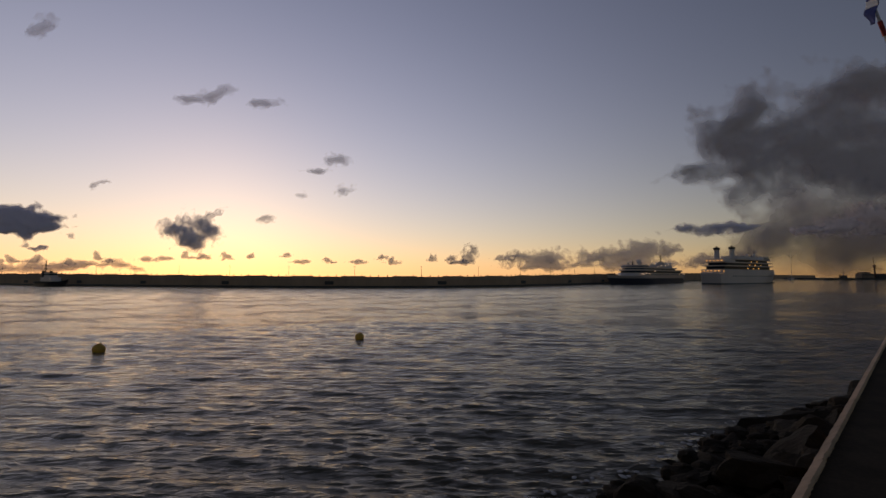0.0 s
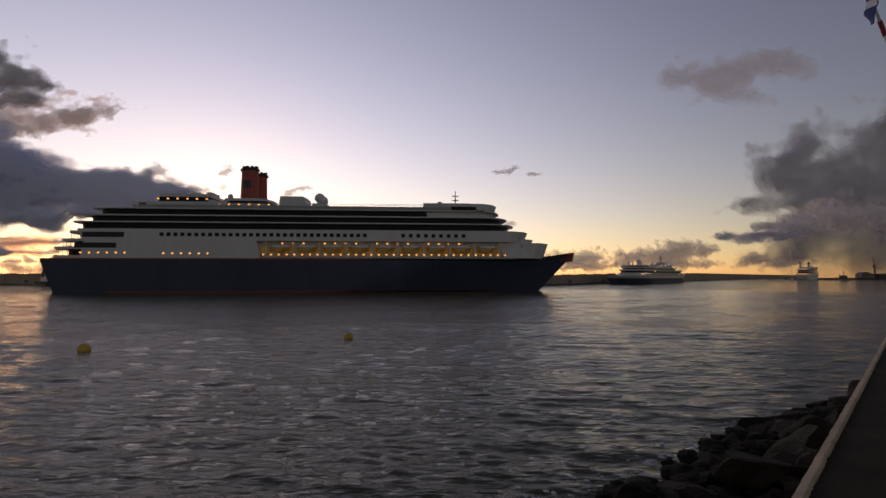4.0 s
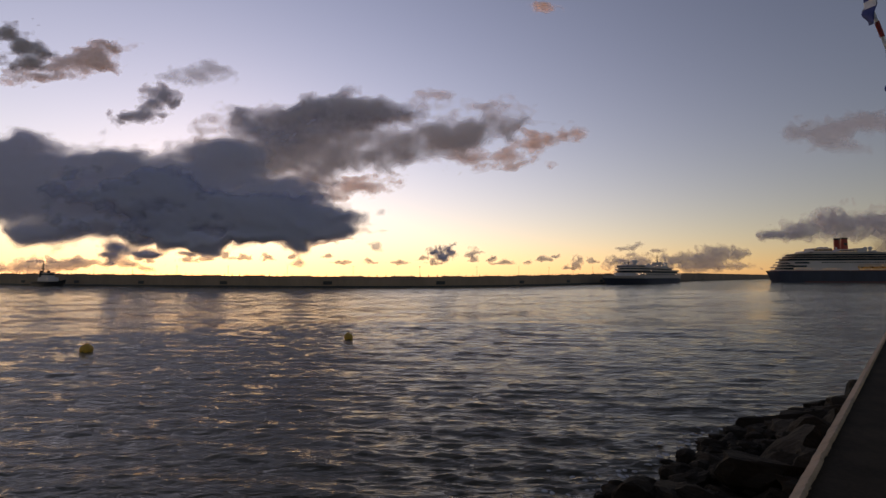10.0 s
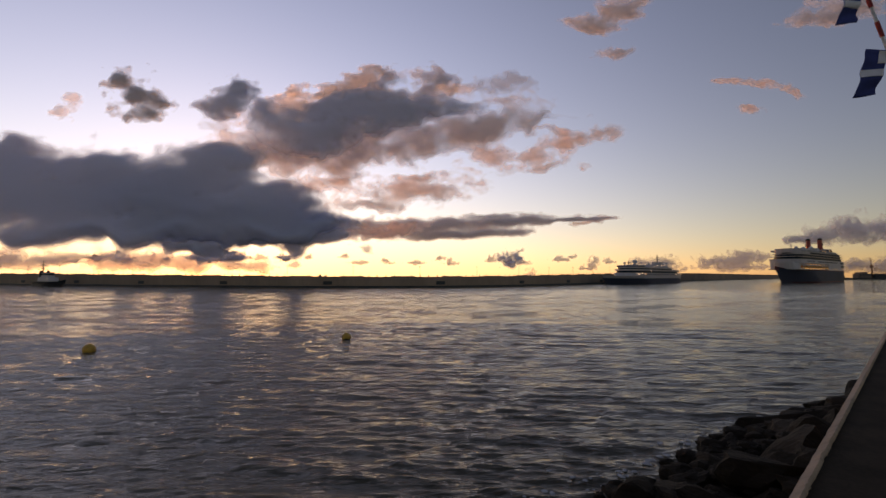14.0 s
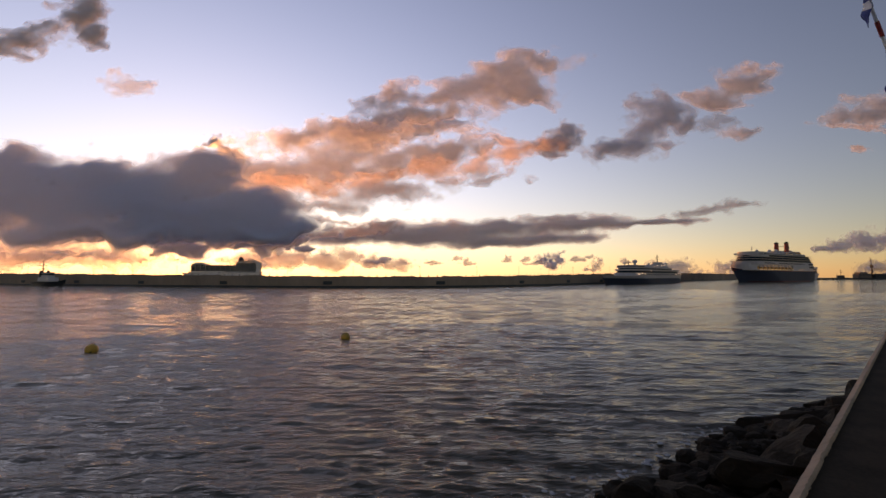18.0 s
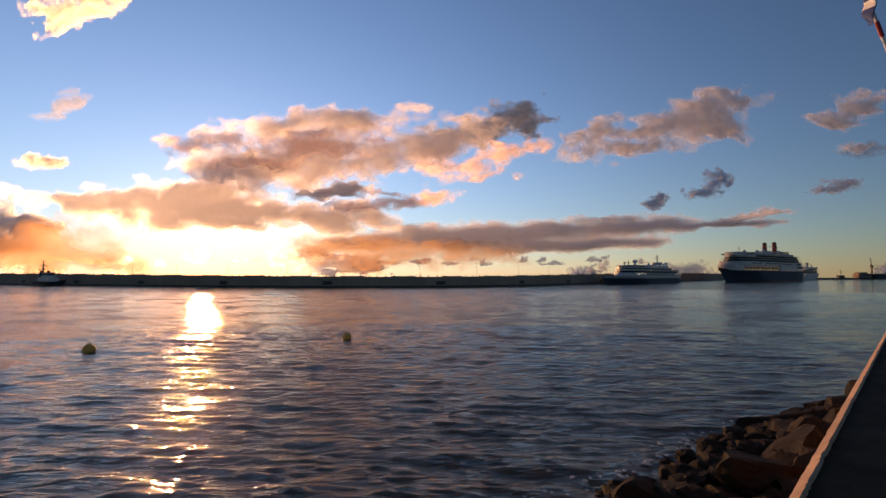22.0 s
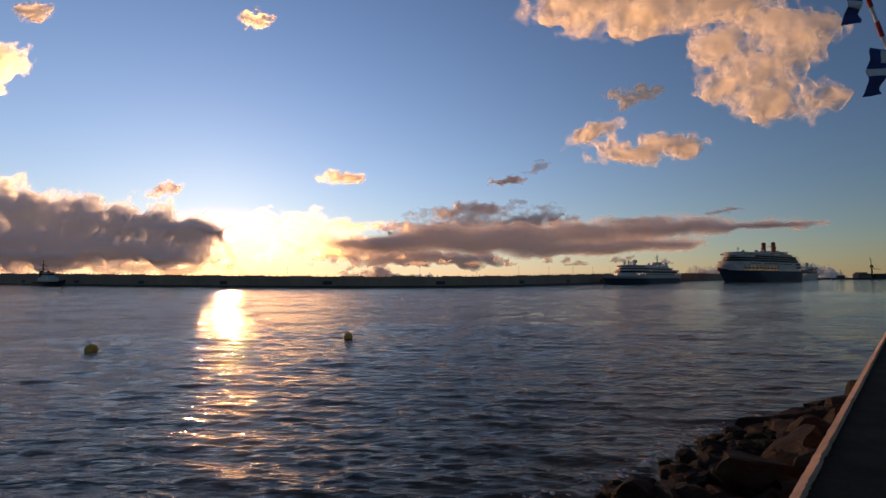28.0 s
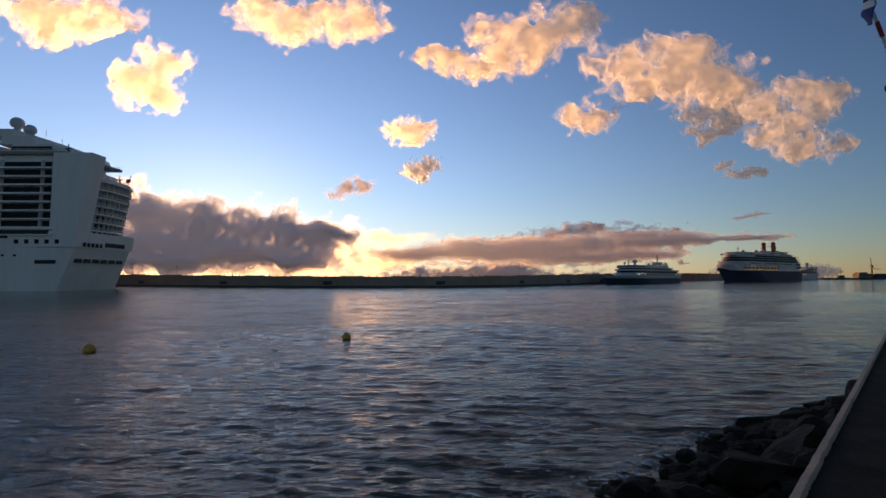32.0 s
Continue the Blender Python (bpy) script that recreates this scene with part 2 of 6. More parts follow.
def blk(x0, x1, y0, y1, z0, z1, soft=0.0):
    bm = slab(bmesh.new(), x0, x1, y0, y1, z0, z1)
    if soft:
        bmesh.ops.bevel(bm, geom=list(bm.edges), offset=soft, segments=1, affect="EDGES")
    return bm


def tube(bm, a, b, r0, r1=None, n=8):
    """A round bar from a to b."""
    a, b = Vector(a), Vector(b)
    q = (b - a).to_track_quat("Z", "Y")
    r1 = r0 if r1 is None else r1
    rings = []
    for c, r in ((a, r0), (b, r1)):
        rings.append([bm.verts.new(c + q @ Vector((r * math.cos(k * 2 * math.pi / n), r * math.sin(k * 2 * math.pi / n), 0))) for k in range(n)])
    for k in range(n):
        bm.faces.new((rings[0][k], rings[0][(k + 1) % n], rings[1][(k + 1) % n], rings[1][k]))
    bm.faces.new(rings[0][::-1])
    bm.faces.new(rings[1])
    return bm


def bar(a, b, r0, r1=None, n=8):
    return tube(bmesh.new(), a, b, r0, r1, n)


def ball(r, n=12, squash=1.0, at=(0, 0, 0)):
    bm = bmesh.new()
    bmesh.ops.create_uvsphere(bm, u_segments=n, v_segments=max(6, n * 2 // 3), radius=r)
    for v in bm.verts:
        v.co = Vector((v.co.x, v.co.y, v.co.z * squash)) + Vector(at)
    return bm


def prism(outline, z0, z1, shift=0.0, shrink=0.0):
    """An upright body over a plan outline; its top may lean aft by shift and draw in by shrink."""
    bm = bmesh.new()
    lowr = [bm.verts.new((x, y, z0)) for x, y in outline]
    cx = sum(x for x, _ in outline) / len(outline)
    high = [bm.verts.new((x - shift * (1 if x > cx else -1), y * (1 - shrink), z1)) for x, y in outline]
    k = len(outline)
    for i in range(k):
        bm.faces.new((lowr[i], lowr[(i + 1) % k], high[(i + 1) % k], high[i]))
    bm.faces.new(lowr[::-1])
    bm.faces.new(high)
    return bm


def plan(x0, x1, w, nose, tail=0.0, n=6):
    """A ship's deck in plan: rounded front over the length nose, rounded stern over tail."""
    pts = [(x1 - nose + nose * math.sin(a), w * math.cos(a)) for a in np.linspace(0, math.pi / 2, n)]
    pts = [(x0 + (tail if tail else 0), w)] + pts
    if tail:
        pts = [(x0 + tail - tail * math.sin(a), w * math.cos(a)) for a in np.linspace(math.pi / 2, 0, n)][:-1] + pts
    else:
        pts = [(x0, w)] + pts[1:]
    mirror = [(x, -y) for x, y in pts[::-1] if abs(y) > 1e-6]
    return [q for i, q in enumerate(pts) if i == 0 or (abs(q[0] - pts[i - 1][0]) + abs(q[1] - pts[i - 1][1])) > 1e-4] + [q for q in mirror if (q not in pts)]


def hull(length, beam, levels, bow_rake, stern_rake, fine=0.26, sheer=2.0, n=34, full=0.80):
    """A ship's hull lofted from stern to bow through the levels given; the bow flares and rakes."""
    bm = bmesh.new()
    z0, z1 = levels[0], levels[-1]
    rows = []
    for z in levels:
        k = (z - z0) / (z1 - z0)
        xa, xb = -length / 2 + stern_rake * (1 - k), length / 2 - bow_rake * (1 - k)
        row = []
        for i in range(n + 1):
            s = 1 - (1 - i / n) ** 1.25
            x = xa + (xb - xa) * s
            lean = fine * (1.35 - 0.35 * k)
            fore = min(1.0, (1 - s) / lean)
            half = beam / 2 * (1 - (1 - fore) ** (1.35 + 0.35 * k)) * (full + (1 - full) * min(1, s / 0.12) ** 0.6)
            lift = sheer * max(0, (s - 0.8) / 0.2) ** 2 * k
            row.append((x, max(half, 0.02), z + lift))
        rows.append(row)
    left = [[bm.verts.new((x, y, z)) for x, y, z in row] for row in rows]
    right = [[bm.verts.new((x, -y, z)) for x, y, z in row] for row in rows]
    for side in (left, right):
        for a, b in zip(side, side[1:]):
            for i in range(n):
                bm.faces.new((a[i], a[i + 1], b[i + 1], b[i]))
    for a, b, c, d in zip(left, left[1:], right, right[1:]):
        bm.faces.new((a[0], b[0], d[0], c[0]))
        bm.faces.new((a[n], b[n], d[n], c[n]))
    for i in range(n):
        bm.faces.new((left[-1][i], left[-1][i + 1], right[-1][i + 1], right[-1][i]))
        bm.faces.new((left[0][i], left[0][i + 1], right[0][i + 1], right[0][i]))
    return bm


def sky_pose(azimuth, elevation, distance):
    """A place in the sky seen from the quay, turned to it."""
    a, e = radians(azimuth), radians(elevation)
    return pose(distance * math.sin(a), distance * math.cos(a), EYE[2] + distance * math.tan(e), 0, 0, -azimuth)

# ---- water ----
def ripples(x, y):
    """The height of the chop: short wavelets with long crests, and a little swell."""
    z = np.zeros_like(x)
    r = np.random.RandomState(5)
    far = np.hypot(x, y)
    step = np.where(far < 60, 0.0046 * far, 0.53) + 0.01
    for k in range(30):
        length = 0.30 * 1.082 ** k * (0.85 + 0.3 * r.rand())
        a = radians(r.normal(86, 12))
        z += 0.0098 * length ** 0.45 * np.clip((length / step - 3.0) / 2.5, 0, 1) * np.sin((x * math.cos(a) + y * math.sin(a)) * 2 * math.pi / length + r.rand() * 7)
    return z


def build_water():
    ang = np.radians(np.concatenate([np.linspace(-180, -60, 30)[:-1], np.linspace(-60, 60, 420), np.linspace(60, 180, 30)[1:]]))
    rad = np.concatenate([[0.5], np.geomspace(5.0, 60.0, 540), np.linspace(60.5, 260.0, 380), np.geomspace(264.0, 4850.0, 64)])
    R, A = np.meshgrid(rad, ang, indexing="ij")
    x, y = R * np.sin(A), R * np.cos(A)
    z = ripples(x, y) * np.clip(1 - (R - 200) / 60, 0, 1)
    nr, na = R.shape
    co = np.stack([x, y, z], -1).reshape(-1, 3)
    i, j = np.meshgrid(np.arange(nr - 1), np.arange(na - 1), indexing="ij")
    q = (i * na + j).ravel()
    faces = np.stack([q, q + na, q + na + 1, q + 1], -1)
    me = bpy.data.meshes.new("water")
    me.from_pydata(co.tolist(), [], faces.tolist())
    me.polygons.foreach_set("use_smooth", [True] * len(me.polygons))
    me.materials.append(M_WATER)
    return tagged(link("water", me), "dark rippled harbour water reflecting the dawn sky", "water", kind="structure")


water = build_water()

# ---- breakwater ----
PIER = [(-470, 398, 8.8), (-338, 345, 8.5), (-262, 314, 8.0), (-187, 285, 7.3), (-130, 268, 6.8), (-80, 258, 6.4), (-40, 256, 6.2), (0, 261, 6.2), (41, 285, 6.6), (89, 336, 7.5),
        (168, 426, 9.1), (281, 551, 10.5), (392, 678, 11.3), (582, 885, 11.4), (798, 1113, 11.6), (1150, 1470, 11.6), (1700, 2040, 12.6)]


def along(line):
    """Even points of a line, with its direction, every metre."""
    out = []
    for (x0, y0, h0), (x1, y1, h1) in zip(line, line[1:]):
        d = math.hypot(x1 - x0, y1 - y0)
        for k in range(int(d)):
            t = k / d
            out.append((x0 + (x1 - x0) * t, y0 + (y1 - y0) * t, h0 + (h1 - h0) * t, math.atan2(y1 - y0, x1 - x0)))
    return out


PIER_WAY = along(PIER)


def build_breakwater():
    bm = bmesh.new()
    pts = PIER_WAY[::6] + [PIER_WAY[-1]]
    rings = []
    for x, y, h, a in pts:
        nx, ny = -math.sin(a), math.cos(a)
        sec = ((0, -3), (0, 0.9), (0.5, 1.1), (0.6, h), (2.0, h), (2.2, h - 1.6), (14, h - 1.6), (14.5, -3))
        rings.append([bm.verts.new((x + nx * o, y + ny * o, z)) for o, z in sec])
    for a, b in zip(rings, rings[1:]):
        for i in range(len(a) - 1):
            bm.faces.new((a[i], b[i], b[i + 1], a[i + 1]))
    ob = part("breakwater", bm, M_PIER)
    dark = bmesh.new()
    rings = []
    for x, y, h, a in pts:
        nx, ny = -math.sin(a), math.cos(a)
        rings.append([dark.verts.new((x + nx * o, y + ny * o, z)) for o, z in ((-0.25, -3), (-0.25, 0.75), (-0.1, 0.95), (0.4, 0.97))])
    for a, b in zip(rings, rings[1:]):
        for i in range(3):
            dark.faces.new((a[i], b[i], b[i + 1], a[i + 1]))
    part("tide_band", dark, M_PIERDARK, ob, "dark wet band at the waterline")
    slot = finish(blk(-2.6, 2.6, -0.25, 0.25, 0, 2.0, 0.1), "wall_recess", M_PIERDARK)
    for i in range(30, 1100, 66):
        x, y, h, a = PIER_WAY[i]
        link("wall_recess", slot, ob, "dark fender on the wall face", pose(x - math.sin(a) * 0.5, y + math.cos(a) * 0.5, 1.6, 0, 0, math.degrees(a)))
    return tagged(ob, "long low concrete breakwater wall across the harbour mouth", "breakwater", kind="structure")


breakwater = build_breakwater()


def pier_point(i, off=0.0):
    x, y, h, a = PIER_WAY[i]
    return x - math.sin(a) * off, y + math.cos(a) * off, h, math.degrees(a)


# ---- quay with its parapet ----
QUAY_AZ = 46.94
quay = (Matrix.Translation((4.232, 5.610, 0)) @ pose(0, 0, 0, 0, 0, 90 - QUAY_AZ))   # its x axis runs along the parapet, y is seaward


def build_parapet():
    r = random.Random(3)
    bm = bmesh.new()
    n = 900
    rings = []
    for i in range(n + 1):
        x = -30 + 76 * (i / n)
        wear = 0.045 + 0.014 * noise.noise((x * 11.0, 0, 3)) + 0.010 * noise.noise((x * 27.0, 4, 3)) + 0.03 * max(0, noise.noise((x * 2.6, 5, 1)) - 0.1)
        seaward = 0.012 * noise.noise((x * 3.0, 9, 0))
        top = 3.6 + 0.012 * noise.noise((x * 1.7, 2, 2))
        sec = ((-0.21 + wear, 3.0), (-0.21 + wear * 1.1, top - 0.03), (-0.18 + wear, top), (-0.015 + seaward, top - 0.085), (0.0 + seaward, top - 0.115), (0.02, 0.2))
        rings.append([bm.verts.new((x, y, z)) for y, z in sec])
    for a, b in zip(rings, rings[1:]):
        for k in range(len(a) - 1):
            bm.faces.new((a[k], b[k], b[k + 1], a[k + 1]))
    ob = part("parapet", bm, M_CONCRETE, m=quay)
    return tagged(ob, "worn pale concrete parapet along the quay edge", "parapet", kind="structure")


build_parapet()
bmq = bmesh.new()
slab(bmq, -30, 60, -40, -0.14, -1, 3.53)
tagged(part("quay", bmq, M_ASPHALT, m=quay), "dark paved quay behind the parapet", "quay", kind="structure")


# ---- rocks under the quay ----
def rock_mesh(seed):
    r = random.Random(seed)
    bm = bmesh.new()
    bmesh.ops.create_icosphere(bm, subdivisions=3, radius=1.0)
    cuts = [(Vector((r.gauss(0, 1), r.gauss(0, 1), r.gauss(0, 1))).normalized(), r.uniform(0.5, 0.82)) for _ in range(18)]
    for v in bm.verts:
        for nrm, d in cuts:
            over = v.co.dot(nrm) - d
            if over > 0:
                v.co -= nrm * over
        v.co *= 1 + 0.16 * noise.noise(v.co * 2.1 + Vector((seed, 0, 0))) + 0.09 * noise.noise(v.co * 5 + Vector((seed, 0, 0))) + 0.05 * noise.noise(v.co * 11 + Vector((seed, 0, 0)))
    return finish(bm, "boulder", M_ROCK)


ROCKS = [rock_mesh(s) for s in range(7)]


def shore(x):
    """How far the rubble reaches out from the parapet."""
    return 6.3 - 0.165 * x if x < 14.5 else max(0.6, 3.9 - 0.30 * (x - 14.5))


def build_rocks():
    r = random.Random(11)
    x, k = -4.0, 0
    while x < 25.0:
        off = 0.55
        while True:
            s = r.choice((0.55, 0.75, 0.95, 1.15, 1.4)) * r.uniform(0.9, 1.1) * (1.0 if x < 16 else 0.75)
            if off + 0.5 * s > shore(x):
                break
            reach = off / max(shore(x), 1.0)
            z = (0.45 + 0.95 * min(1, max(0, (x - 2) / 12))) * (1 - reach ** 1.2) + r.uniform(-0.10, 0.12) - 0.30 * s
            ob = new("boulder", ROCKS[k % 7])
            ob.matrix_basis = quay @ pose(x + r.uniform(-0.45, 0.45), off + r.uniform(-0.25, 0.2), z, r.uniform(-24, 24) + 180 * (k % 2), r.uniform(-24, 24), r.uniform(0, 360)) @ Matrix.Diagonal((s * r.uniform(1.05, 1.5), s * r.uniform(0.8, 1.1), s * r.uniform(0.55, 0.8), 1))
            tagged(ob, "dark wet boulder in the rubble slope below the parapet", "boulder", "boulders under the quay")
            off += 0.55 + 0.5 * s
            k += 1
        x += 0.95


build_rocks()
bmr = bmesh.new()
vs = [bmr.verts.new(c) for c in ((-30, 0.02, 0.9), (60, 0.02, 0.2), (60, 1.5, -1.4), (-30, 6.0, -1.4), (-30, 0.02, -1.6), (60, 0.02, -1.6))]
for q in ((0, 3, 2, 1), (0, 1, 5, 4), (3, 4, 5, 2)):
    bmr.faces.new([vs[k] for k in q])
tagged(part("rubble_slope", bmr, M_ROCK, m=quay), "dark wet rubble bed under the boulders", "rubble", kind="structure")


def scatter(name, material, count, seed, place, size, lift, flat):
    """Many small pieces along the waterline in one mesh."""
    r = random.Random(seed)
    src = bmesh.new()
    bmesh.ops.create_icosphere(src, subdivisions=2, radius=1.0)
    base = [v.co.copy() for v in src.verts]
    tris = [[v.index for v in f.verts] for f in src.faces]
    src.free()
    co, faces = [], []
    for k in range(count):
        x, off = place(r)
        s = r.uniform(*size)
        turn = pose(0, 0, 0, 0, 0, r.uniform(0, 360))
        stretch = r.uniform(0.8, 1.9)
        n0 = len(co)
        for c in base:
            p = turn @ Vector((c.x * stretch, c.y, c.z * flat)) * s * (1 + 0.35 * noise.noise(c * 1.7 + Vector((k * 3.1, 0, 0))))
            co.append((x, off, p))
        z = lift(x, off, r)
        for i in range(n0, len(co)):
            a, b, p = co[i]
            co[i] = tuple(quay @ (Vector((a, b, z)) + p))
        faces += [[i + n0 for i in t] for t in tris]
    me = bpy.data.meshes.new(name)
    me.from_pydata(co, [], faces)
    me.materials.append(material)
    return link(name, me)


def on_slope(r):
    x = r.uniform(-2, 25)
    return x, shore(x) * r.uniform(0.1, 1.0)


def slope_height(x, off, r):
    return (0.35 + 0.7 * min(1, max(0, (x - 2) / 12))) * (1 - min(1, off / shore(x)) ** 1.3) + r.uniform(-0.05, 0.12)


def at_waterline(r):
    x = r.uniform(3, 17)
    return x, shore(x) + abs(r.gauss(0, 0.6)) + 0.02


tagged(scatter("rubble_stones", M_ROCK, 420, 5, on_slope, (0.12, 0.34), slope_height, 0.7), "small dark wet stones between the boulders", "rubble", kind="stuff")
tagged(scatter("shore_foam", M_FOAM, 90, 9, at_waterline, (0.02, 0.11), lambda x, off, r: 0.05, 0.18), "pale flecks of foam where the water meets the rocks", "foam", kind="stuff")


# ---- ships ----
def mirrored(name, me, parent, x, y, z, label=""):
    """A piece on both sides of a ship."""
    for s in (1, -1):
        link(name, me, parent, label, pose(x, s * y, z))


def cabin_deck(parent, x0, x1, w, z, high, nose, tail=0.0, inset=2.2, band=0.85, white=None):
    """One deck of cabins: dark glazing set back under a white slab with its bulwark."""
    part("cabin_glazing", prism(plan(x0 + inset, x1 - inset, w - inset, nose, tail), z, z + high), M_GLASS, parent, "dark recessed balcony glazing")
    part("deck_band", prism(plan(x0, x1, w, nose, tail), z + high - band * 0.45, z + high + band * 0.55), white or M_WHITE, parent)


def dome(parent, x, y, z, r, stalk):
    d = part("radar_dome", ball(r, 14, at=(x, y, z + stalk + r * 0.9)), M_DOME, parent, "pale round radar dome", True)
    part("dome_post", bar((x, y, z), (x, y, z + stalk + r * 0.3), r * 0.45, n=10), M_WHITE, d)


def mast(parent, x, z, high, arms, colour=None, y=0.0):
    mt = part("mast", bar((x, y, z), (x, y, z + high), 0.45, 0.18), colour or M_WHITE, parent)
    for k in range(arms):
        zz = z + high * (0.45 + 0.22 * k)
        part("yard", bar((x, y - high * (0.28 - 0.06 * k), zz), (x, y + high * (0.28 - 0.06 * k), zz), 0.16, n=6), colour or M_WHITE, mt)
        part("radar_bar", blk(x - 1.6, x + 1.6, y - 0.2, y + 0.2, zz + 0.5, zz + 0.9), colour or M_WHITE, mt)


def navy_ship():
    s = thing("cruise_ship", "large cruise ship with navy hull, white decks and twin red funnels", "cruise ship")
    h = part("hull", hull(240, 32.2, (-2.0, 0.6, 5, 10, 14.2), 20, 7, 0.34, 4.0), M_NAVY, s, "dark navy blue hull")
    part("boot_stripe", hull(212, 32.4, (-2.0, 0.0, 0.7), 4, 1, 0.42, 0.0), M_BOOT, h, "dull red waterline stripe", m=pose(-6, 0, 0))
    part("sheer_stripe", hull(240.4, 32.6, (14.2, 14.9), 1, 0.6, 0.335, 4.0), M_BOOT, h, "thin red stripe along the deck edge")
    # lower white house: full width aft and forward, set back for the promenade amidships
    part("after_house", prism(plan(-104, -26, 16.1, 0.6, 3), 14.9, 22.6, 1.5, 0), M_WHITE, s)
    part("stern_bulwark", prism(plan(-118.6, -101, 14.0, 0.6, 7), 14.9, 16.2), M_WHITE, s)
    # open terraces stepping down to the stern
    for x0, z in ((-116.5, 18.7), (-113.5, 22.2), (-110.5, 25.7)):
        terrace = part("stern_terrace", prism(plan(x0, -99, 15.8, 0.6, 6), z, z + 1.1, -0.3), M_WHITE, s, "white terrace curving round the stern")
        part("terrace_glazing", prism(plan(x0 + 5, -98, 14.4, 0.6, 6), z - 2.5, z), M_GLASS, terrace, "dark glazing under the terrace")
        for k in range(9):
            y = -13.2 + 3.3 * k
            x = x0 + 6.8 - 6 * math.sqrt(1 - (y / 15.8) ** 2)
            part("stanchion", bar((x, y, z - 2.5), (x, y, z), 0.14, n=6), M_WHITE, terrace)
    part("promenade_wall", prism(plan(-30, 88, 12.6, 0.6), 14.9, 22.6), M_WHITE, s)
    part("promenade_deck", prism(plan(-30, 90, 16.0, 1), 14.9, 15.5), M_DECK, s)
    part("fore_house", prism(plan(82, 104, 13.6, 18), 15.4, 22.6, -2.5), M_WHITE, s)
    part("upper_wall", prism(plan(-103.5, 94, 16.1, 14, 3), 22.6, 27.6, -2.0), M_WHITE, s)
    for x0, x1, z, tail in ((-108.5, 89, 27.6, 5), (-104.5, 86, 30.6, 5), (-100.5, 82, 33.6, 5)):
        cabin_deck(s, x0, x1, 16.2, z, 3.0, 14, tail, 2.4, 0.5)
    part("sun_deck", prism(plan(-84, 60, 15.0, 3, 8), 37.1, 38.4), M_DECK, s)
    part("bridge_house", prism(plan(47, 79, 14.8, 12), 33.8, 40.4, -2.0, 0.04), M_WHITE, s)
    part("bridge_window_band", prism(plan(58, 79.3, 14.9, 12), 37.2, 38.8, -0.4), M_GLASS, s)
    part("bridge_wing", blk(69, 73, -17.6, 17.6, 36.6, 38.8, 0.3), M_WHITE, s)
    part("forward_bulwark", prism(plan(86, 98, 11.0, 9), 22.6, 24.4, -1.0), M_WHITE, s)
    # houses on the top deck
    lido = part("lido_house", prism(plan(-75, -50, 10.5, 2, 2), 38.4, 44.0, 0.6), M_WHITE, s)
    part("lido_window_band", prism(plan(-74.6, -50.4, 10.65, 2, 2), 40.6, 42.6), M_GLASS, lido, "dark lido windows")
    part("after_terrace", prism(plan(-86, -46, 12.5, 2, 4), 38.4, 40.0), M_WHITE, s)
    part("funnel_house", prism(plan(-49, -23, 10.0, 4, 4), 38.4, 42.4, 2.0), M_WHITE, s)
    part("funnel_house_windows", prism(plan(-47.6, -23.2, 10.15, 4, 4), 40.0, 41.2, 1.2), M_GLASS, s)
    part("terrace_windows", prism(plan(-84, -76, 12.6, 1, 4), 38.7, 39.6), M_GLASS, s)
    part("games_house", prism(plan(-22, -9, 8.5, 1, 1), 38.4, 43.8, 0.6), M_WHITE, s)
    part("pool_roof", prism(plan(-7, 1, 9.0, 1, 1), 38.4, 40.6, 0.4), M_WHITE, s)
    oval = [(4.1 * math.cos(a), 2.6 * math.sin(a)) for a in np.linspace(0, 2 * math.pi, 17)[:-1]]
    cap = [(x * 1.05, y * 1.05) for x, y in oval]
    pipe = bar((0, 0, 0), (0, 0, 1.9), 0.8, n=8)
    pipe_mesh = finish(pipe, "exhaust_pipe", M_BLACK)
    for side in (1, -1):
        fu = part("funnel", prism(oval, 42.2, 55.6, 0.4), M_FUNNEL, s, "red funnel with a black top", m=pose(-35, 6.2 * side, 0))
        part("funnel_rim", prism(cap, 55.6, 56.6), M_BLACK, fu)
        part("funnel_badge", blk(-2.0, 1.6, 2.72 * side - 0.1, 2.72 * side + 0.1, 47.5, 50.8), M_STEEL, fu, "plain dark badge on the funnel side")
        for px, py in ((-2.8, 0), (-0.9, 1.0), (-0.9, -1.0), (1.2, 0.7), (1.2, -0.7), (2.9, 0)):
            link("exhaust_pipe", pipe_mesh, fu, "", pose(px, py, 56.0))
    part("funnel_bridge", bar((-35, -4, 51.5), (-35, 4, 51.5), 0.25), M_STEEL, s)
    dome(s, -3.5, 4.0, 40.2, 2.4, 1.4)
    dome(s, -3.5, -4.0, 40.2, 2.4, 1.4)
    dome(s, 53.5, 3.0, 39.2, 1.9, 1.2)
    dome(s, -44, -5, 42.3, 1.2, 0.6)
    mast(s, 61, 39.2, 9.5, 2)
    for x in (-60, -54):
        part("vent_box", blk(x - 1.4, x + 1.4, -4, 4, 40.0 if x < -70 else 43.9, 46.0, 0.2), M_WHITE, s)
    # bow fittings
    part("foremast", bar((101, 0, 15), (101, 0, 19.5), 0.25), M_WHITE, s)
    part("anchor_winch", blk(96, 99, -4, 4, 15.2, 16.8, 0.2), M_STEEL, s)
    # windows, lamps, boats
    win = finish(blk(-0.85, 0.85, -0.08, 0.08, -0.8, 0.8), "window", M_GLASS)
    lit = finish(blk(-0.4, 0.4, -0.1, 0.1, -0.3, 0.3), "lit_window", M_LAMP)
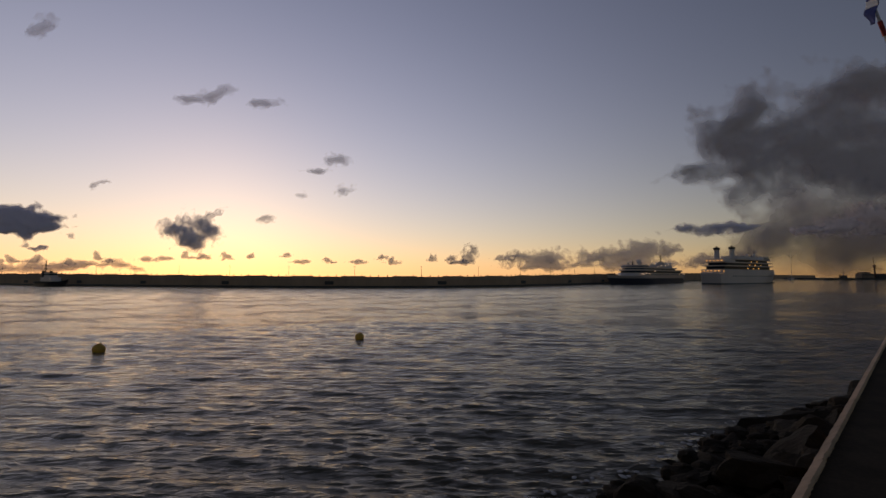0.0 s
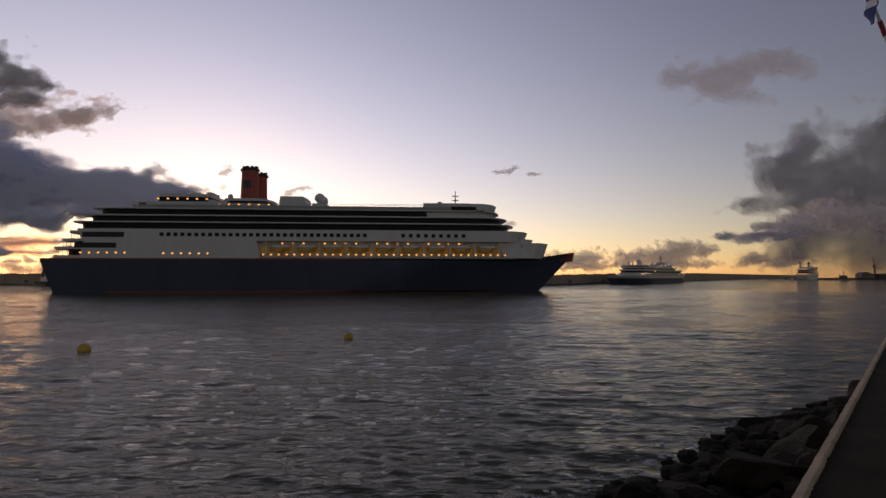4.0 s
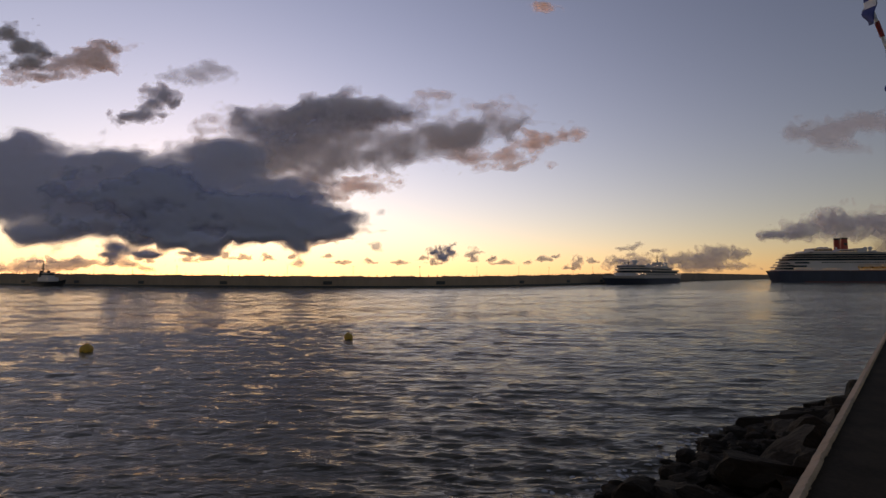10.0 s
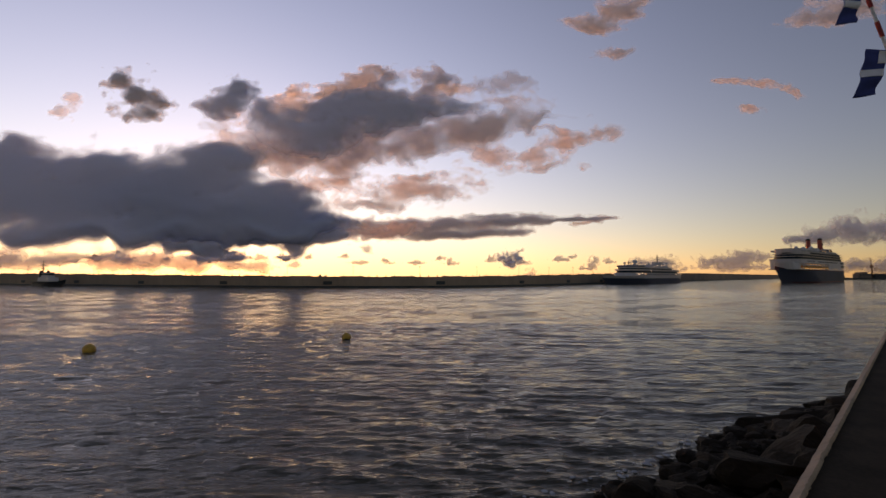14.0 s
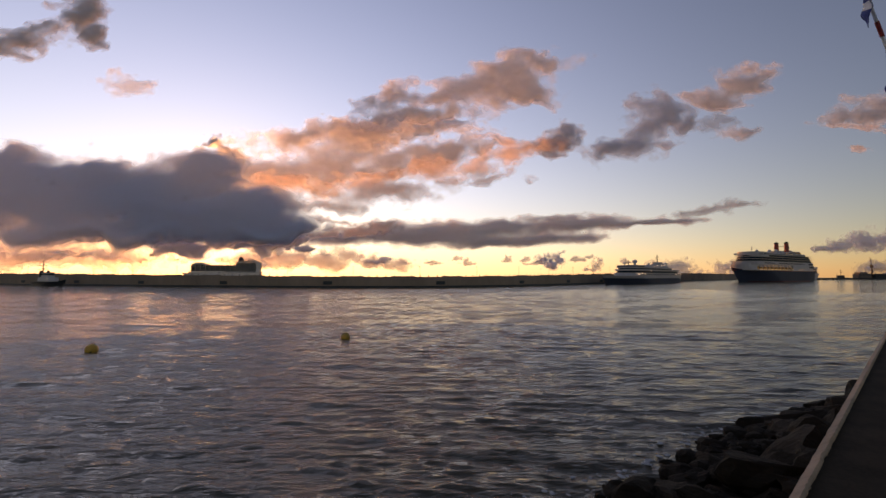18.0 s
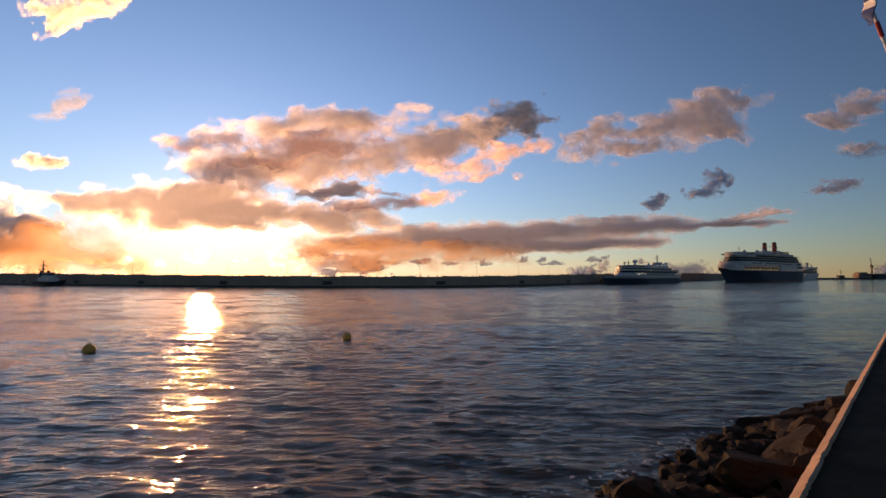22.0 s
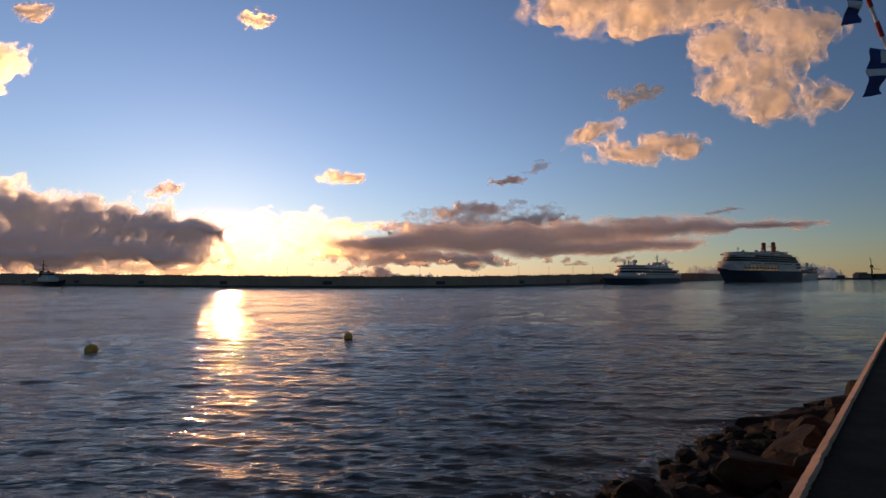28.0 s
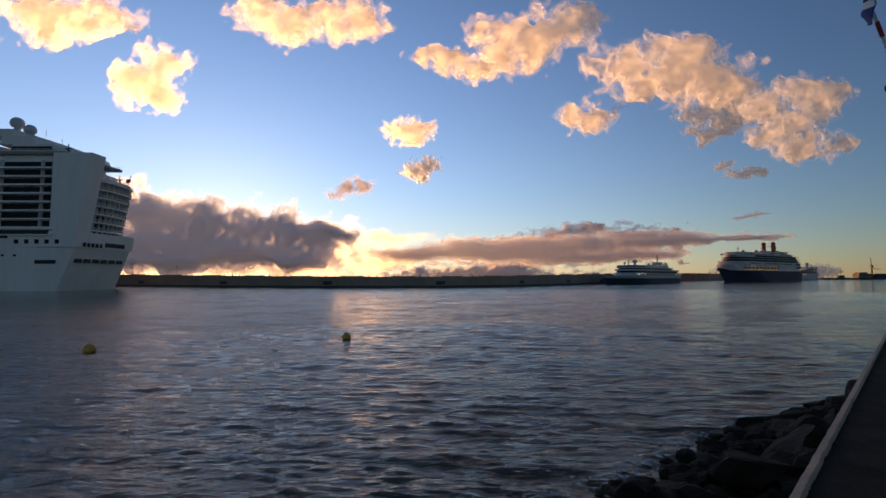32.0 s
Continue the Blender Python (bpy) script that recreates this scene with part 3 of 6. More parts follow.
    # glowing panels put the promenade's amber lamplight onto its wall
    amber = finish(blk(-2.6, 2.6, -0.06, 0.06, -1.5, 1.5), "amber_wall_panel", M_AMBERGLOW)
    for k in range(31):
        mirrored("window", win, s, -68 + k * 2.9, 16.1, 25.2)
    for k in range(9):
        mirrored("window", win, s, 36 + k * 3.4, 16.1, 25.2)
    for k in range(3):
        mirrored("window", win, s, 90 + k * 3.2, 12.55 - k * 1.4, 20.6)
    # closed wall: black slabs give the dark inside of the openings
    wide = finish(blk(-8.5, 8.5, -0.12, 0.12, -1.1, 1.1), "mooring_shade", M_BLACK)
    mirrored("mooring_shade", wide, s, -92, 16.1, 25.0, "black slab for the shade in an opening of the after side")
    mirrored("mooring_shade", wide, s, -95, 16.1, 20.4, "black slab for the shade in an opening of the after side")
    for k in range(33):
        mirrored("lit_window", lit, s, -25 + k * 3.35, 16.0, 16.6)
    for k in range(19):
        if k % 5 != 3:
            mirrored("lit_window", lit, s, -17 + k * 4.6, 15.6, 21.6)
    for k in range(6):
        mirrored("lit_window", lit, s, -101 + k * 3.6, 16.1, 17.2)
        mirrored("lit_window", lit, s, -67 + k * 3.7, 16.1, 17.0)
    for k in range(6):
        mirrored("lit_window", lit, s, -73 + k * 4.2, 10.8, 41.7)
    for k in range(6):
        mirrored("lit_window", lit, s, -47 + k * 4.4, 10.1, 39.6)
    for k in range(20):
        mirrored("amber_wall_panel", amber, s, -26 + k * 5.7, 12.6, 18.8)
    boat_hull = hull(9.0, 3.4, (-1.6, -0.6, 0.4), 1.2, 0.8, 0.3, 0.1, 10)
    boat_mesh = finish(boat_hull, "lifeboat", M_BOAT)
    roof_mesh = finish(prism(plan(-4.0, 4.0, 1.5, 1.5, 1.2), 0.4, 1.5, 0.6, 0.3), "lifeboat_canopy", M_WHITE)
    for k in range(9):
        for side in (1, -1):
            b = link("lifeboat", boat_mesh, s, "orange lifeboat slung over the promenade", pose(-18 + k * 11.5, side * 14.6, 19.4))
            link("lifeboat_canopy", roof_mesh, b)
    davit = finish(blk(-0.25, 0.25, -0.3, 0.3, 0, 7.1), "davit", M_WHITE)
    for k in range(10):
        mirrored("davit", davit, s, -23.8 + k * 11.5, 15.6, 15.5)
    name_bar = finish(blk(-0.36, 0.36, -0.08, 0.08, -0.4, 0.4), "name_plate", M_WORKLAMP)
    for k in range(11):
        mirrored("name_plate", name_bar, s, -112.5 + k * 2.0, 13.7 + 0.14 * k, 11.2, "pale lit bars of the ship's name")
    rail = bmesh.new()
    for side in (1, -1):
        for zz in (39.0, 39.5):
            tube(rail, (-82, 14.6 * side, zz), (56, 14.6 * side, zz), 0.06, n=4)
        for k in range(47):
            tube(rail, (-82 + 3 * k, 14.6 * side, 38.4), (-82 + 3 * k, 14.6 * side, 39.5), 0.05, n=4)
    part("deck_rail", rail, M_WHITE, s)
    return s


def twin_funnel_ship():
    s = thing("cruise_liner", "small white cruise liner with two black-topped funnels", "cruise ship")
    part("hull", hull(140, 19.5, (-2, 0.5, 4, 9.0), 10, 3, 0.32, 2.0), M_WHITE, s, "white hull")
    part("boot_stripe", hull(139, 19.7, (-2, 0.0, 0.6), 10.6, 3.2, 0.36, 0.0), M_NAVY, s)
    part("lower_house", prism(plan(-67, 48, 9.6, 10, 2), 9.0, 12.6, 0.6), M_WHITE, s)
    for x0, x1, z in ((-64, 44, 12.6), (-60, 41, 15.6), (-52, 38, 18.6)):
        cabin_deck(s, x0, x1, 9.7, z, 3.0, 8, 2)
    part("bridge_house", prism(plan(14, 37, 9.2, 7), 21.9, 25.2, 1.4, 0.05), M_WHITE, s)
    part("bridge_window_band", prism(plan(18, 36.8, 9.3, 7), 22.6, 23.6, 0.3), M_GLASS, s)
    part("top_house", prism(plan(-34, 8, 7.5, 2, 2), 21.9, 24.6, 0.4), M_WHITE, s)
    part("stern_lounge", prism(plan(-62, -40, 8.6, 2, 3), 18.6, 21.0), M_WHITE, s)
    oval = [(3.4 * math.cos(a), 1.9 * math.sin(a)) for a in np.linspace(0, 2 * math.pi, 13)[:-1]]
    for side in (1, -1):
        fu = part("funnel", prism(oval, 21.9, 30.2, 0.6), M_WHITE, s, "white funnel with a black top", m=pose(-42, 6.2 * side, 0))
        part("funnel_top", prism([(x * 1.12, y * 1.3) for x, y in oval], 30.2, 32.2, 0.3), M_BLACK, fu)
        part("funnel_vane", blk(-1, 1, -0.4, 0.4, 32.2, 33.4), M_BLACK, fu)
    mast(s, 24, 25.2, 8, 2)
    dome(s, 12, 3, 24.6, 1.3, 0.8)
    dome(s, 12, -3, 24.6, 1.3, 0.8)
    lit = finish(blk(-0.7, 0.7, -0.12, 0.12, -0.45, 0.45), "lit_window", M_LAMP)
    for k in range(8):
        mirrored("lit_window", lit, s, -20 + k * 3.9, 9.75, 13.6 + (k % 3) * 3.0)
    for k in range(5):
        mirrored("lit_window", lit, s, -66 + k * 3.0, 9.2, 10.8)
    aft = finish(blk(-0.12, 0.12, -0.7, 0.7, -0.45, 0.45), "stern_light", M_LAMP)
    for k in range(5):
        link("stern_light", aft, s, "", pose(-67.3, -6 + 3 * k, 11.2))
        link("stern_light", aft, s, "", pose(-61.9, -6 + 3 * k, 20.0))
    win = finish(blk(-0.6, 0.6, -0.08, 0.08, -0.5, 0.5), "window", M_GLASS)
    for k in range(24):
        mirrored("window", win, s, -50 + k * 3.6, 9.72, 6.6)
    return s


def great_ship():
    """The tall white ship: tiers of balconies on its sides and round its stern."""
    s = thing("ocean_liner", "tall white cruise ship with tiers of balconies round its stern", "cruise ship")
    w = 18.0
    h = part("hull", hull(290, 36, (-2.5, 0.5, 6, 13, 19), 20, 8, 0.26, 3.0, full=0.94), M_LINER, s, "white hull with square windows")
    part("boot_stripe", hull(268, 36.2, (-2.5, 0.0, 0.5), 2, 1, 0.32, 0.0, full=0.94), M_NAVY, h)
    part("lower_house", prism(plan(-145.4, 118, w, 16), 19, 26, -0.8), M_LINER, s)
    part("main_house", prism(plan(-132, -58, w - 2.4, 1), 26, 60), M_LINER, s)
    part("middle_house", prism(plan(-59, 58, w - 2.4, 1), 26, 50), M_LINER, s)
    part("bridge_house", prism(plan(50, 108, w - 2.4, 14), 26, 56, 2.0), M_LINER, s)
    part("bridge_window_band", prism(plan(60, 107.2, w - 2.2, 14), 51.0, 53.2, 0.2), M_GLASS, s)
    # white tower at the quarter, smooth up to the top deck and leaning aft
    tower = bmesh.new()
    slab(tower, -146, -134.5, w - 8, w + 0.05, 26, 60.5)
    for v in tower.verts:
        if v.co.x < -140 and v.co.z > 40:
            v.co.x -= 5.5
    part("stern_quarter", tower, M_LINER, s, "smooth white stern quarter")
    # side balconies
    glaze = finish(blk(-118, 118, -0.1, 0.1, 0, 2.7), "cabin_glazing", M_GLASS)
    band = finish(blk(-120, 118, -1.1, 1.1, -0.25, 0.55), "deck_band", M_LINER)
    low_band = finish(blk(-121, 118, -0.9, 0.9, -0.25, 0.45), "deck_band", M_LINER)
    short_glaze = finish(blk(-118, -45, -0.1, 0.1, 0, 2.7), "cabin_glazing", M_GLASS)
    short_band = finish(blk(-120, -44, -1.1, 1.1, -0.25, 0.55), "deck_band", M_LINER)
    for k in range(8):
        z = 27.5 + k * 3.75
        mirrored("cabin_glazing", glaze if k < 6 else short_glaze, s, -14, w - 2.35, z + 0.5, "dark recessed balcony glazing")
        mirrored("deck_band", (band if k > 2 else low_band) if k < 6 else short_band, s, -14, w - 1.1, z)
    div = finish(blk(-0.1, 0.1, -1.0, 1.0, 0, 30), "balcony_divider", M_LINER)
    low_div = finish(blk(-0.1, 0.1, -1.0, 1.0, 0, 22), "balcony_divider", M_LINER)
    for k in range(14):
        mirrored("balcony_divider", div if k < 4 else low_div, s, -129 + k * 18.0, w - 1.5, 27.6)
    # stern balconies
    part("stern_glazing", prism(plan(-142.6, -132, 15.6, 1, 4), 24, 50.3, -3.6), M_GLASS, s, "dark glazing behind the stern balconies")
    sdiv = finish(blk(-1.3, 1.3, -0.1, 0.1, 0, 3.2), "balcony_divider", M_LINER)
    for k in range(8):
        z = 23.6 + k * 3.75
        x = -144.2 - 0.72 * k
        deck = part("stern_balcony", prism(plan(x, -136, 17.7, 1, 5.5), z - 0.25, z + 0.3), M_LINER, s, "curved white stern balcony")
        rim = bmesh.new()
        edge = [(x + 5.6 - 5.5 * math.sqrt(max(0.0, 1 - (y / 17.7) ** 2)), y) for y in np.linspace(-17.5, 9.5, 19)]
        for (xa, ya), (xb, yb) in zip(edge, edge[1:]):
            tube(rim, (xa, ya, z + 1.35), (xb, yb, z + 1.35), 0.1, n=4)
            tube(rim, (xa, ya, z + 0.8), (xb, yb, z + 0.8), 0.06, n=4)
            tube(rim, (xa, ya, z + 0.3), (xa, ya, z + 1.35), 0.07, n=4)
        part("balcony_rail", rim, M_LINER, deck)
        for j in range(9) if k < 7 else ():
            y = -15.6 + 3.1 * j
            link("balcony_divider", sdiv, s, "", pose(x + 7.0 - 5.5 * math.sqrt(1 - (y / 17.7) ** 2), y, z + 0.3))
    part("stern_roof", prism(plan(-148.5, -132, 16.5, 1, 5), 50.2, 51.4), M_LINER, s)
    part("pool_terrace", prism(plan(-140, -118, 15.5, 2, 2), 51.4, 56), M_LINER, s)
    part("top_deck", prism(plan(-139, -57, w - 0.6, 2), 60, 61.2), M_DECK, s)
    part("forward_house", prism(plan(62, 98, 14, 10), 56, 60.0, 3), M_LINER, s)
    part("after_lounge", prism(plan(-104, -62, 14, 4, 4), 61.2, 66.0, 2.0), M_LINER, s)
    part("lounge_windows", prism(plan(-103, -63, 14.2, 4, 4), 62.6, 64.6, 0.7), M_GLASS, s)
    fu = part("funnel", prism([(10 * math.cos(a), 6 * math.sin(a)) for a in np.linspace(0, 2 * math.pi, 17)[:-1]], 66, 79, 2.4, 0.15), M_NAVY, s, "dark funnel on the after deck", m=pose(-72, 0, 0))
    part("funnel_top", prism([(6.4 * math.cos(a), 4.2 * math.sin(a)) for a in np.linspace(0, 2 * math.pi, 13)[:-1]], 79, 80.5), M_BLACK, fu)
    for x0, z0, z1 in ((-136, 61.2, 64.6), (-127, 64.6, 68.4), (-117, 68.4, 71.6)):
        part("upper_house", prism(plan(x0, -112 + (z0 - 61) * 1.4, w - 1.4, 2, 2), z0, z1, 1.2), M_LINER, s)
    part("upper_windows", prism(plan(-134.4, -112.6, w - 1.2, 2, 2), 62.2, 63.6, 0.2), M_GLASS, s)
    dome(s, -112, 12, 70.6, 2.7, 2.6)
    dome(s, -119, 13, 68.2, 2.4, 1.8)
    dome(s, 40, 5, 50.0, 2.6, 2.0)
    mast(s, 72, 60, 10, 2)
    mast(s, 30, 50, 9, 1)
    mast(s, -137.5, 60.4, 5, 1, M_STEEL, 14)
    mast(s, -142, 51.4, 6, 1, M_STEEL, 3)
    mast(s, -144, 51.4, 5, 1, M_STEEL, -9)
    pennant = part("ensign_staff", bar((-145.5, -12, 51), (-147.5, -12, 57), 0.14), M_STEEL, s)
    part("ensign", blk(-147.4, -145.2, -12.1, -11.9, 53.5, 55.2), M_RED, pennant, "small red ensign")
    rail = bmesh.new()
    for side in (1, -1):
        for zz in (61.9, 62.5):
            tube(rail, (-138, side * (w - 0.9), zz), (-58, side * (w - 0.9), zz), 0.09, n=4)
        for k in range(21):
            tube(rail, (-138 + 4 * k, side * (w - 0.9), 61.2), (-138 + 4 * k, side * (w - 0.9), 62.5), 0.08, n=4)
    part("deck_rail", rail, M_LINER, s)
    # covered walk below the balconies: black strips put its inner shade on the wall
    walkway = finish(blk(-134, -20, -0.12, 0.12, -0.75, 0.75), "walkway_shade", M_BLACK)
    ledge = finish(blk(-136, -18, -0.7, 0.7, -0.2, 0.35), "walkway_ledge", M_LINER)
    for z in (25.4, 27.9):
        mirrored("walkway_shade", walkway, s, 0, w - 0.02 if z < 26 else w - 2.3, z, "black strip for the shade inside the covered walk")
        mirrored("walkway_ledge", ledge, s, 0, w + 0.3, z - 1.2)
    aerial = bmesh.new()
    for k, (x, y, z, high) in enumerate(((-128, 15, 68.4, 3.2), (-131, 10, 64.6, 4.4), (-122, 14, 68.4, 2.6), (-139, 12, 60.5, 3.0), (-141, 6, 56, 3.6), (-147, -6, 51.4, 2.4), (-146, -13, 51.4, 3.4), (-145, 0, 51.4, 2.6))):
        tube(aerial, (x, y, z), (x, y, z + high), 0.1, 0.05, 5)
        tube(aerial, (x, y - 0.6, z + high * 0.8), (x, y + 0.6, z + high * 0.8), 0.05, n=4)
    part("aerials", aerial, M_STEEL, s, "thin whip aerials on the upper decks")
    # windows and ports of the lower decks
    win = finish(blk(-0.9, 0.9, -0.1, 0.1, -0.9, 0.9), "window", M_GLASS)
    port = finish(blk(-0.5, 0.5, -0.1, 0.1, -0.45, 0.45), "porthole", M_GLASS)
    for k in range(34):
        if k % 7 != 5:
            mirrored("window", win, s, -138 + k * 4.4, w + 0.0, 21.4)
    for k in range(30):
        mirrored("porthole", port, s, -120 + k * 5.2, w - 0.02, 15.4)
    # shade within the mooring openings is a black slab on the hull
    gear = finish(blk(-4.5, 4.5, -0.25, 0.25, -0.8, 0.8, 0.15), "mooring_shade", M_BLACK)
    mirrored("mooring_shade", gear, s, -133, 17.6, 12.6, "black slab for the shade in a mooring opening with fairleads")
    mirrored("mooring_shade", gear, s, -112, 17.9, 23.6)
    tw = finish(blk(-0.1, 0.1, -0.8, 0.8, -0.9, 0.9), "stern_window", M_GLASS)
    for k in range(5):
        link("stern_window", tw, s, "", pose(-145.66, 3 + 2.4 * k, 20.4))
    # stern openings likewise: their inner shade is black slabs
    to = finish(blk(-0.2, 0.2, -2.0, 2.0, -1.0, 1.0), "stern_shade", M_BLACK)
    for k in range(6):
        link("stern_shade", to, s, "black slab for the shade in a mooring opening of the stern", pose(-143.0, -12.5 + 5.0 * k, 13.4))
    for k in range(3):
        link("stern_shade", to, s, "", pose(-145.66, -10 + 4.3 * k, 21))
    return s


def expedition_yacht():
    s = thing("cruise_yacht", "low white cruise yacht with a dark waterline moored at the breakwater", "ship")
    part("hull", hull(146, 18, (-2, 0.3, 3, 6.6), 12, 3, 0.34, 1.2), M_YACHT, s, "white hull over a dark band")
    part("boot_stripe", hull(143, 18.3, (-2, 0.3, 4.6), 8.6, 1.9, 0.36, 0.6), M_NAVY, s, "broad dark band at the waterline")
    part("lower_house", prism(plan(-70, 42, 8.8, 14, 2), 6.6, 9.4, 0.8), M_YACHT, s)
    cabin_deck(s, -64, 38, 8.8, 9.4, 2.3, 10, 2, 1.0, 1.3, M_YACHT)
    cabin_deck(s, -50, 34, 8.4, 11.7, 2.2, 8, 2, 1.0, 1.2, M_YACHT)
    part("bridge_house", prism(plan(14, 34, 7.6, 6), 13.9, 16.0, 1.4, 0.05), M_YACHT, s)
    part("bridge_window_band", prism(plan(16, 33.8, 7.7, 6), 14.5, 15.2, 0.3), M_GLASS, s)
    part("midship_house", prism(plan(-46, -8, 7.2, 4, 4), 13.9, 17.0, 2.4, 0.08), M_YACHT, s)
    part("funnel", prism(plan(-40, -30, 3.4, 2, 2), 17.0, 20.0, 0.9, 0.1), M_YACHT, s)
    dome(s, 22, 2.6, 16.0, 1.7, 1.6)
    dome(s, 29, -2.0, 15.8, 0.9, 1.2)
    dome(s, -47, 2.4, 14.0, 1.9, 2.6)
    dome(s, -18, -1, 17.0, 0.9, 0.4)
    mast(s, -35, 19.8, 8.0, 2, M_STEEL)
    mast(s, 27, 16.0, 4.0, 1, M_STEEL)
    part("stern_crane", bar((-61, 2, 11.7), (-55, 2, 16.5), 0.35, n=6), M_STEEL, s)
    lit = finish(blk(-0.5, 0.5, -0.12, 0.12, -0.4, 0.4), "deck_lamp", M_WORKLAMP)
    for x, z in ((34, 8.4), (31, 8.2), (26, 9.0), (20, 8.4), (-4, 15.0), (-12, 16.2), (-22, 16.4), (-30, 17.6), (-52, 8.2), (-60, 9.0), (-66, 8.4), (8, 11.0), (-44, 13.2)):
        mirrored("deck_lamp", lit, s, x, 8.95 if z < 14 else 7.3, z, "white deck lamp")
    win = finish(blk(-0.8, 0.8, -0.08, 0.08, -0.5, 0.5), "window", M_GLASS)
    for k in range(22):
        mirrored("window", win, s, -64 + k * 4.2, 8.82, 8.0)
    return s


def tug_boat():
    s = thing("tug_boat", "small dark tug with a tall mast lying at the breakwater", "tug boat")
    part("hull", hull(32, 9.0, (-1, 0.3, 1.6, 3.0), 4, 1.6, 0.45, 1.6, 18), M_TUG, s, "black tug hull")
    part("fender_rail", hull(32.6, 9.5, (2.2, 2.8), 0.8, 0.4, 0.45, 1.4, 18), M_BLACK, s)
    part("deck_house", prism(plan(-9, 4, 3.2, 1.8), 3.0, 5.8, 0.3), M_WHITE, s)
    wh = part("wheelhouse", prism(plan(-6.5, 0.5, 2.5, 1.6), 5.8, 8.8, 0.4), M_WHITE, s)
    part("wheelhouse_windows", prism(plan(-6.55, 0.6, 2.56, 1.6), 7.2, 8.2, 0.1), M_GLASS, wh)
    part("wheelhouse_roof", prism(plan(-6.9, 1.0, 2.8, 1.6), 8.8, 9.1), M_TUG, wh)
    mast(s, -9.6, 5.8, 11.6, 2, M_STEEL)
    part("mast_stay", bar((-9.6, 0, 15.5), (-15, 0, 3.2), 0.06, n=4), M_STEEL, s)
    part("forestay", bar((-9.6, 0, 15.0), (-0.5, 0, 9.1), 0.06, n=4), M_STEEL, s)
    for side in (1, -1):
        part("funnel", prism(plan(-8.6, -7.0, 0.6, 0.3, 0.3), 5.8, 10.2), M_BLACK, s, m=pose(0, 2.1 * side, 0))
    part("towing_winch", bar((-12, -1.4, 3.8), (-12, 1.4, 3.8), 0.8, n=10), M_STEEL, s)
    part("towing_bitt", bar((9, 0, 2.8), (9, 0, 4.6), 0.3, n=8), M_STEEL, s)
    tyre = bmesh.new()
    tyre_pts = 10
    for k in range(tyre_pts):
        a, b = k * 2 * math.pi / tyre_pts, (k + 1) * 2 * math.pi / tyre_pts
        tube(tyre, (0.45 * math.cos(a), 0, 0.45 * math.sin(a)), (0.45 * math.cos(b), 0, 0.45 * math.sin(b)), 0.17, n=6)
    tm = finish(tyre, "tyre_fender", M_BLACK)
    for k in range(6):
        mirrored("tyre_fender", tm, s, -11 + 3.4 * k, 4.55, 1.9)
    lit = finish(blk(-0.15, 0.15, -0.2, 0.2, -0.15, 0.15), "deck_lamp", M_WORKLAMP)
    for x, z in ((2, 4.8), (-6, 5.0)):
        mirrored("deck_lamp", lit, s, x, 3.25, z)
    return s


def mooring_buoy(size):
    s = thing("mooring_buoy", "weathered round yellow mooring buoy floating on the water", "buoy", "mooring buoys")
    b = part("float", ball(size, 20, 0.95), M_BUOY, s, smooth=True)
    bmw = ball(size * 1.012, 20, 0.95)
    for v in list(bmw.verts):
        if v.co.z > -0.32 * size + 0.05 * noise.noise(v.co * 5):
            bmw.verts.remove(v)
    part("weed_skirt", bmw, M_WEED, b, "dark weed below the waterline", True)
    part("top_plate", bar((0, 0, size * 0.9), (0, 0, size * 1.02), size * 0.22, n=12), M_BUOY, b)
    ring = bmesh.new()
    for k in range(10):
        a, c = k * 2 * math.pi / 10, (k + 1) * 2 * math.pi / 10
        tube(ring, (0.1 * math.cos(a), 0, size * 1.1 + 0.1 * math.sin(a)), (0.1 * math.cos(c), 0, size * 1.1 + 0.1 * math.sin(c)), 0.025, n=6)
    part("mooring_ring", ring, M_STEEL, b)
    return s


navy = navy_ship()
liner = twin_funnel_ship()
great = great_ship()
yacht = expedition_yacht()
navy.scale = (0.9, 0.9, 0.9)
yacht.scale = (1.25, 1.25, 1.03)
tug = tug_boat()
tug.matrix_basis = pose(-263, 298, 0, 0, 0, -22)
buoy_a = mooring_buoy(0.47)
buoy_b = mooring_buoy(0.44)


# ---- clouds ----
@functools.lru_cache(maxsize=None)
def lattice(seed, n=64):
    return np.random.RandomState(seed).rand(n, n)


def fbm(x, y, seed, octaves=4):
    """Smooth noise in the plane, from -1 to 1."""
    total, gain, norm = np.zeros_like(x), 1.0, 0.0
    for k in range(octaves):
        g = lattice(seed * 7 + k)
        u, v = x * 2 ** k + 17.3 * k, y * 2 ** k + 5.1 * k
        i, j = np.floor(u).astype(int), np.floor(v).astype(int)
        a, b = u - i, v - j
        a, b = a * a * (3 - 2 * a), b * b * (3 - 2 * b)
        i0, j0, i1, j1 = i % 64, j % 64, (i + 1) % 64, (j + 1) % 64
        total += gain * ((g[i0, j0] * (1 - a) + g[i1, j0] * a) * (1 - b) + (g[i0, j1] * (1 - a) + g[i1, j1] * a) * b)
        norm += gain
        gain *= 0.55
    return total / norm * 2 - 1


# how each sort of cloud is torn: warp of the outline, rags, stretch along the wind, puffs, room for rags beyond the lobes, depth
STYLES = {
    "soft": (0.60, 0.80, 2.0, 0.05, 1.75, 0.16),
    "rag": (0.75, 1.10, 2.8, 0.12, 1.75, 0.15),
    "sheet": (0.22, 0.55, 5.0, 0.00, 1.60, 0.14),
    "deck": (0.50, 0.85, 3.4, 0.08, 1.60, 0.14),
    "heap": (0.50, 0.70, 1.2, 0.75, 1.45, 0.30),
}


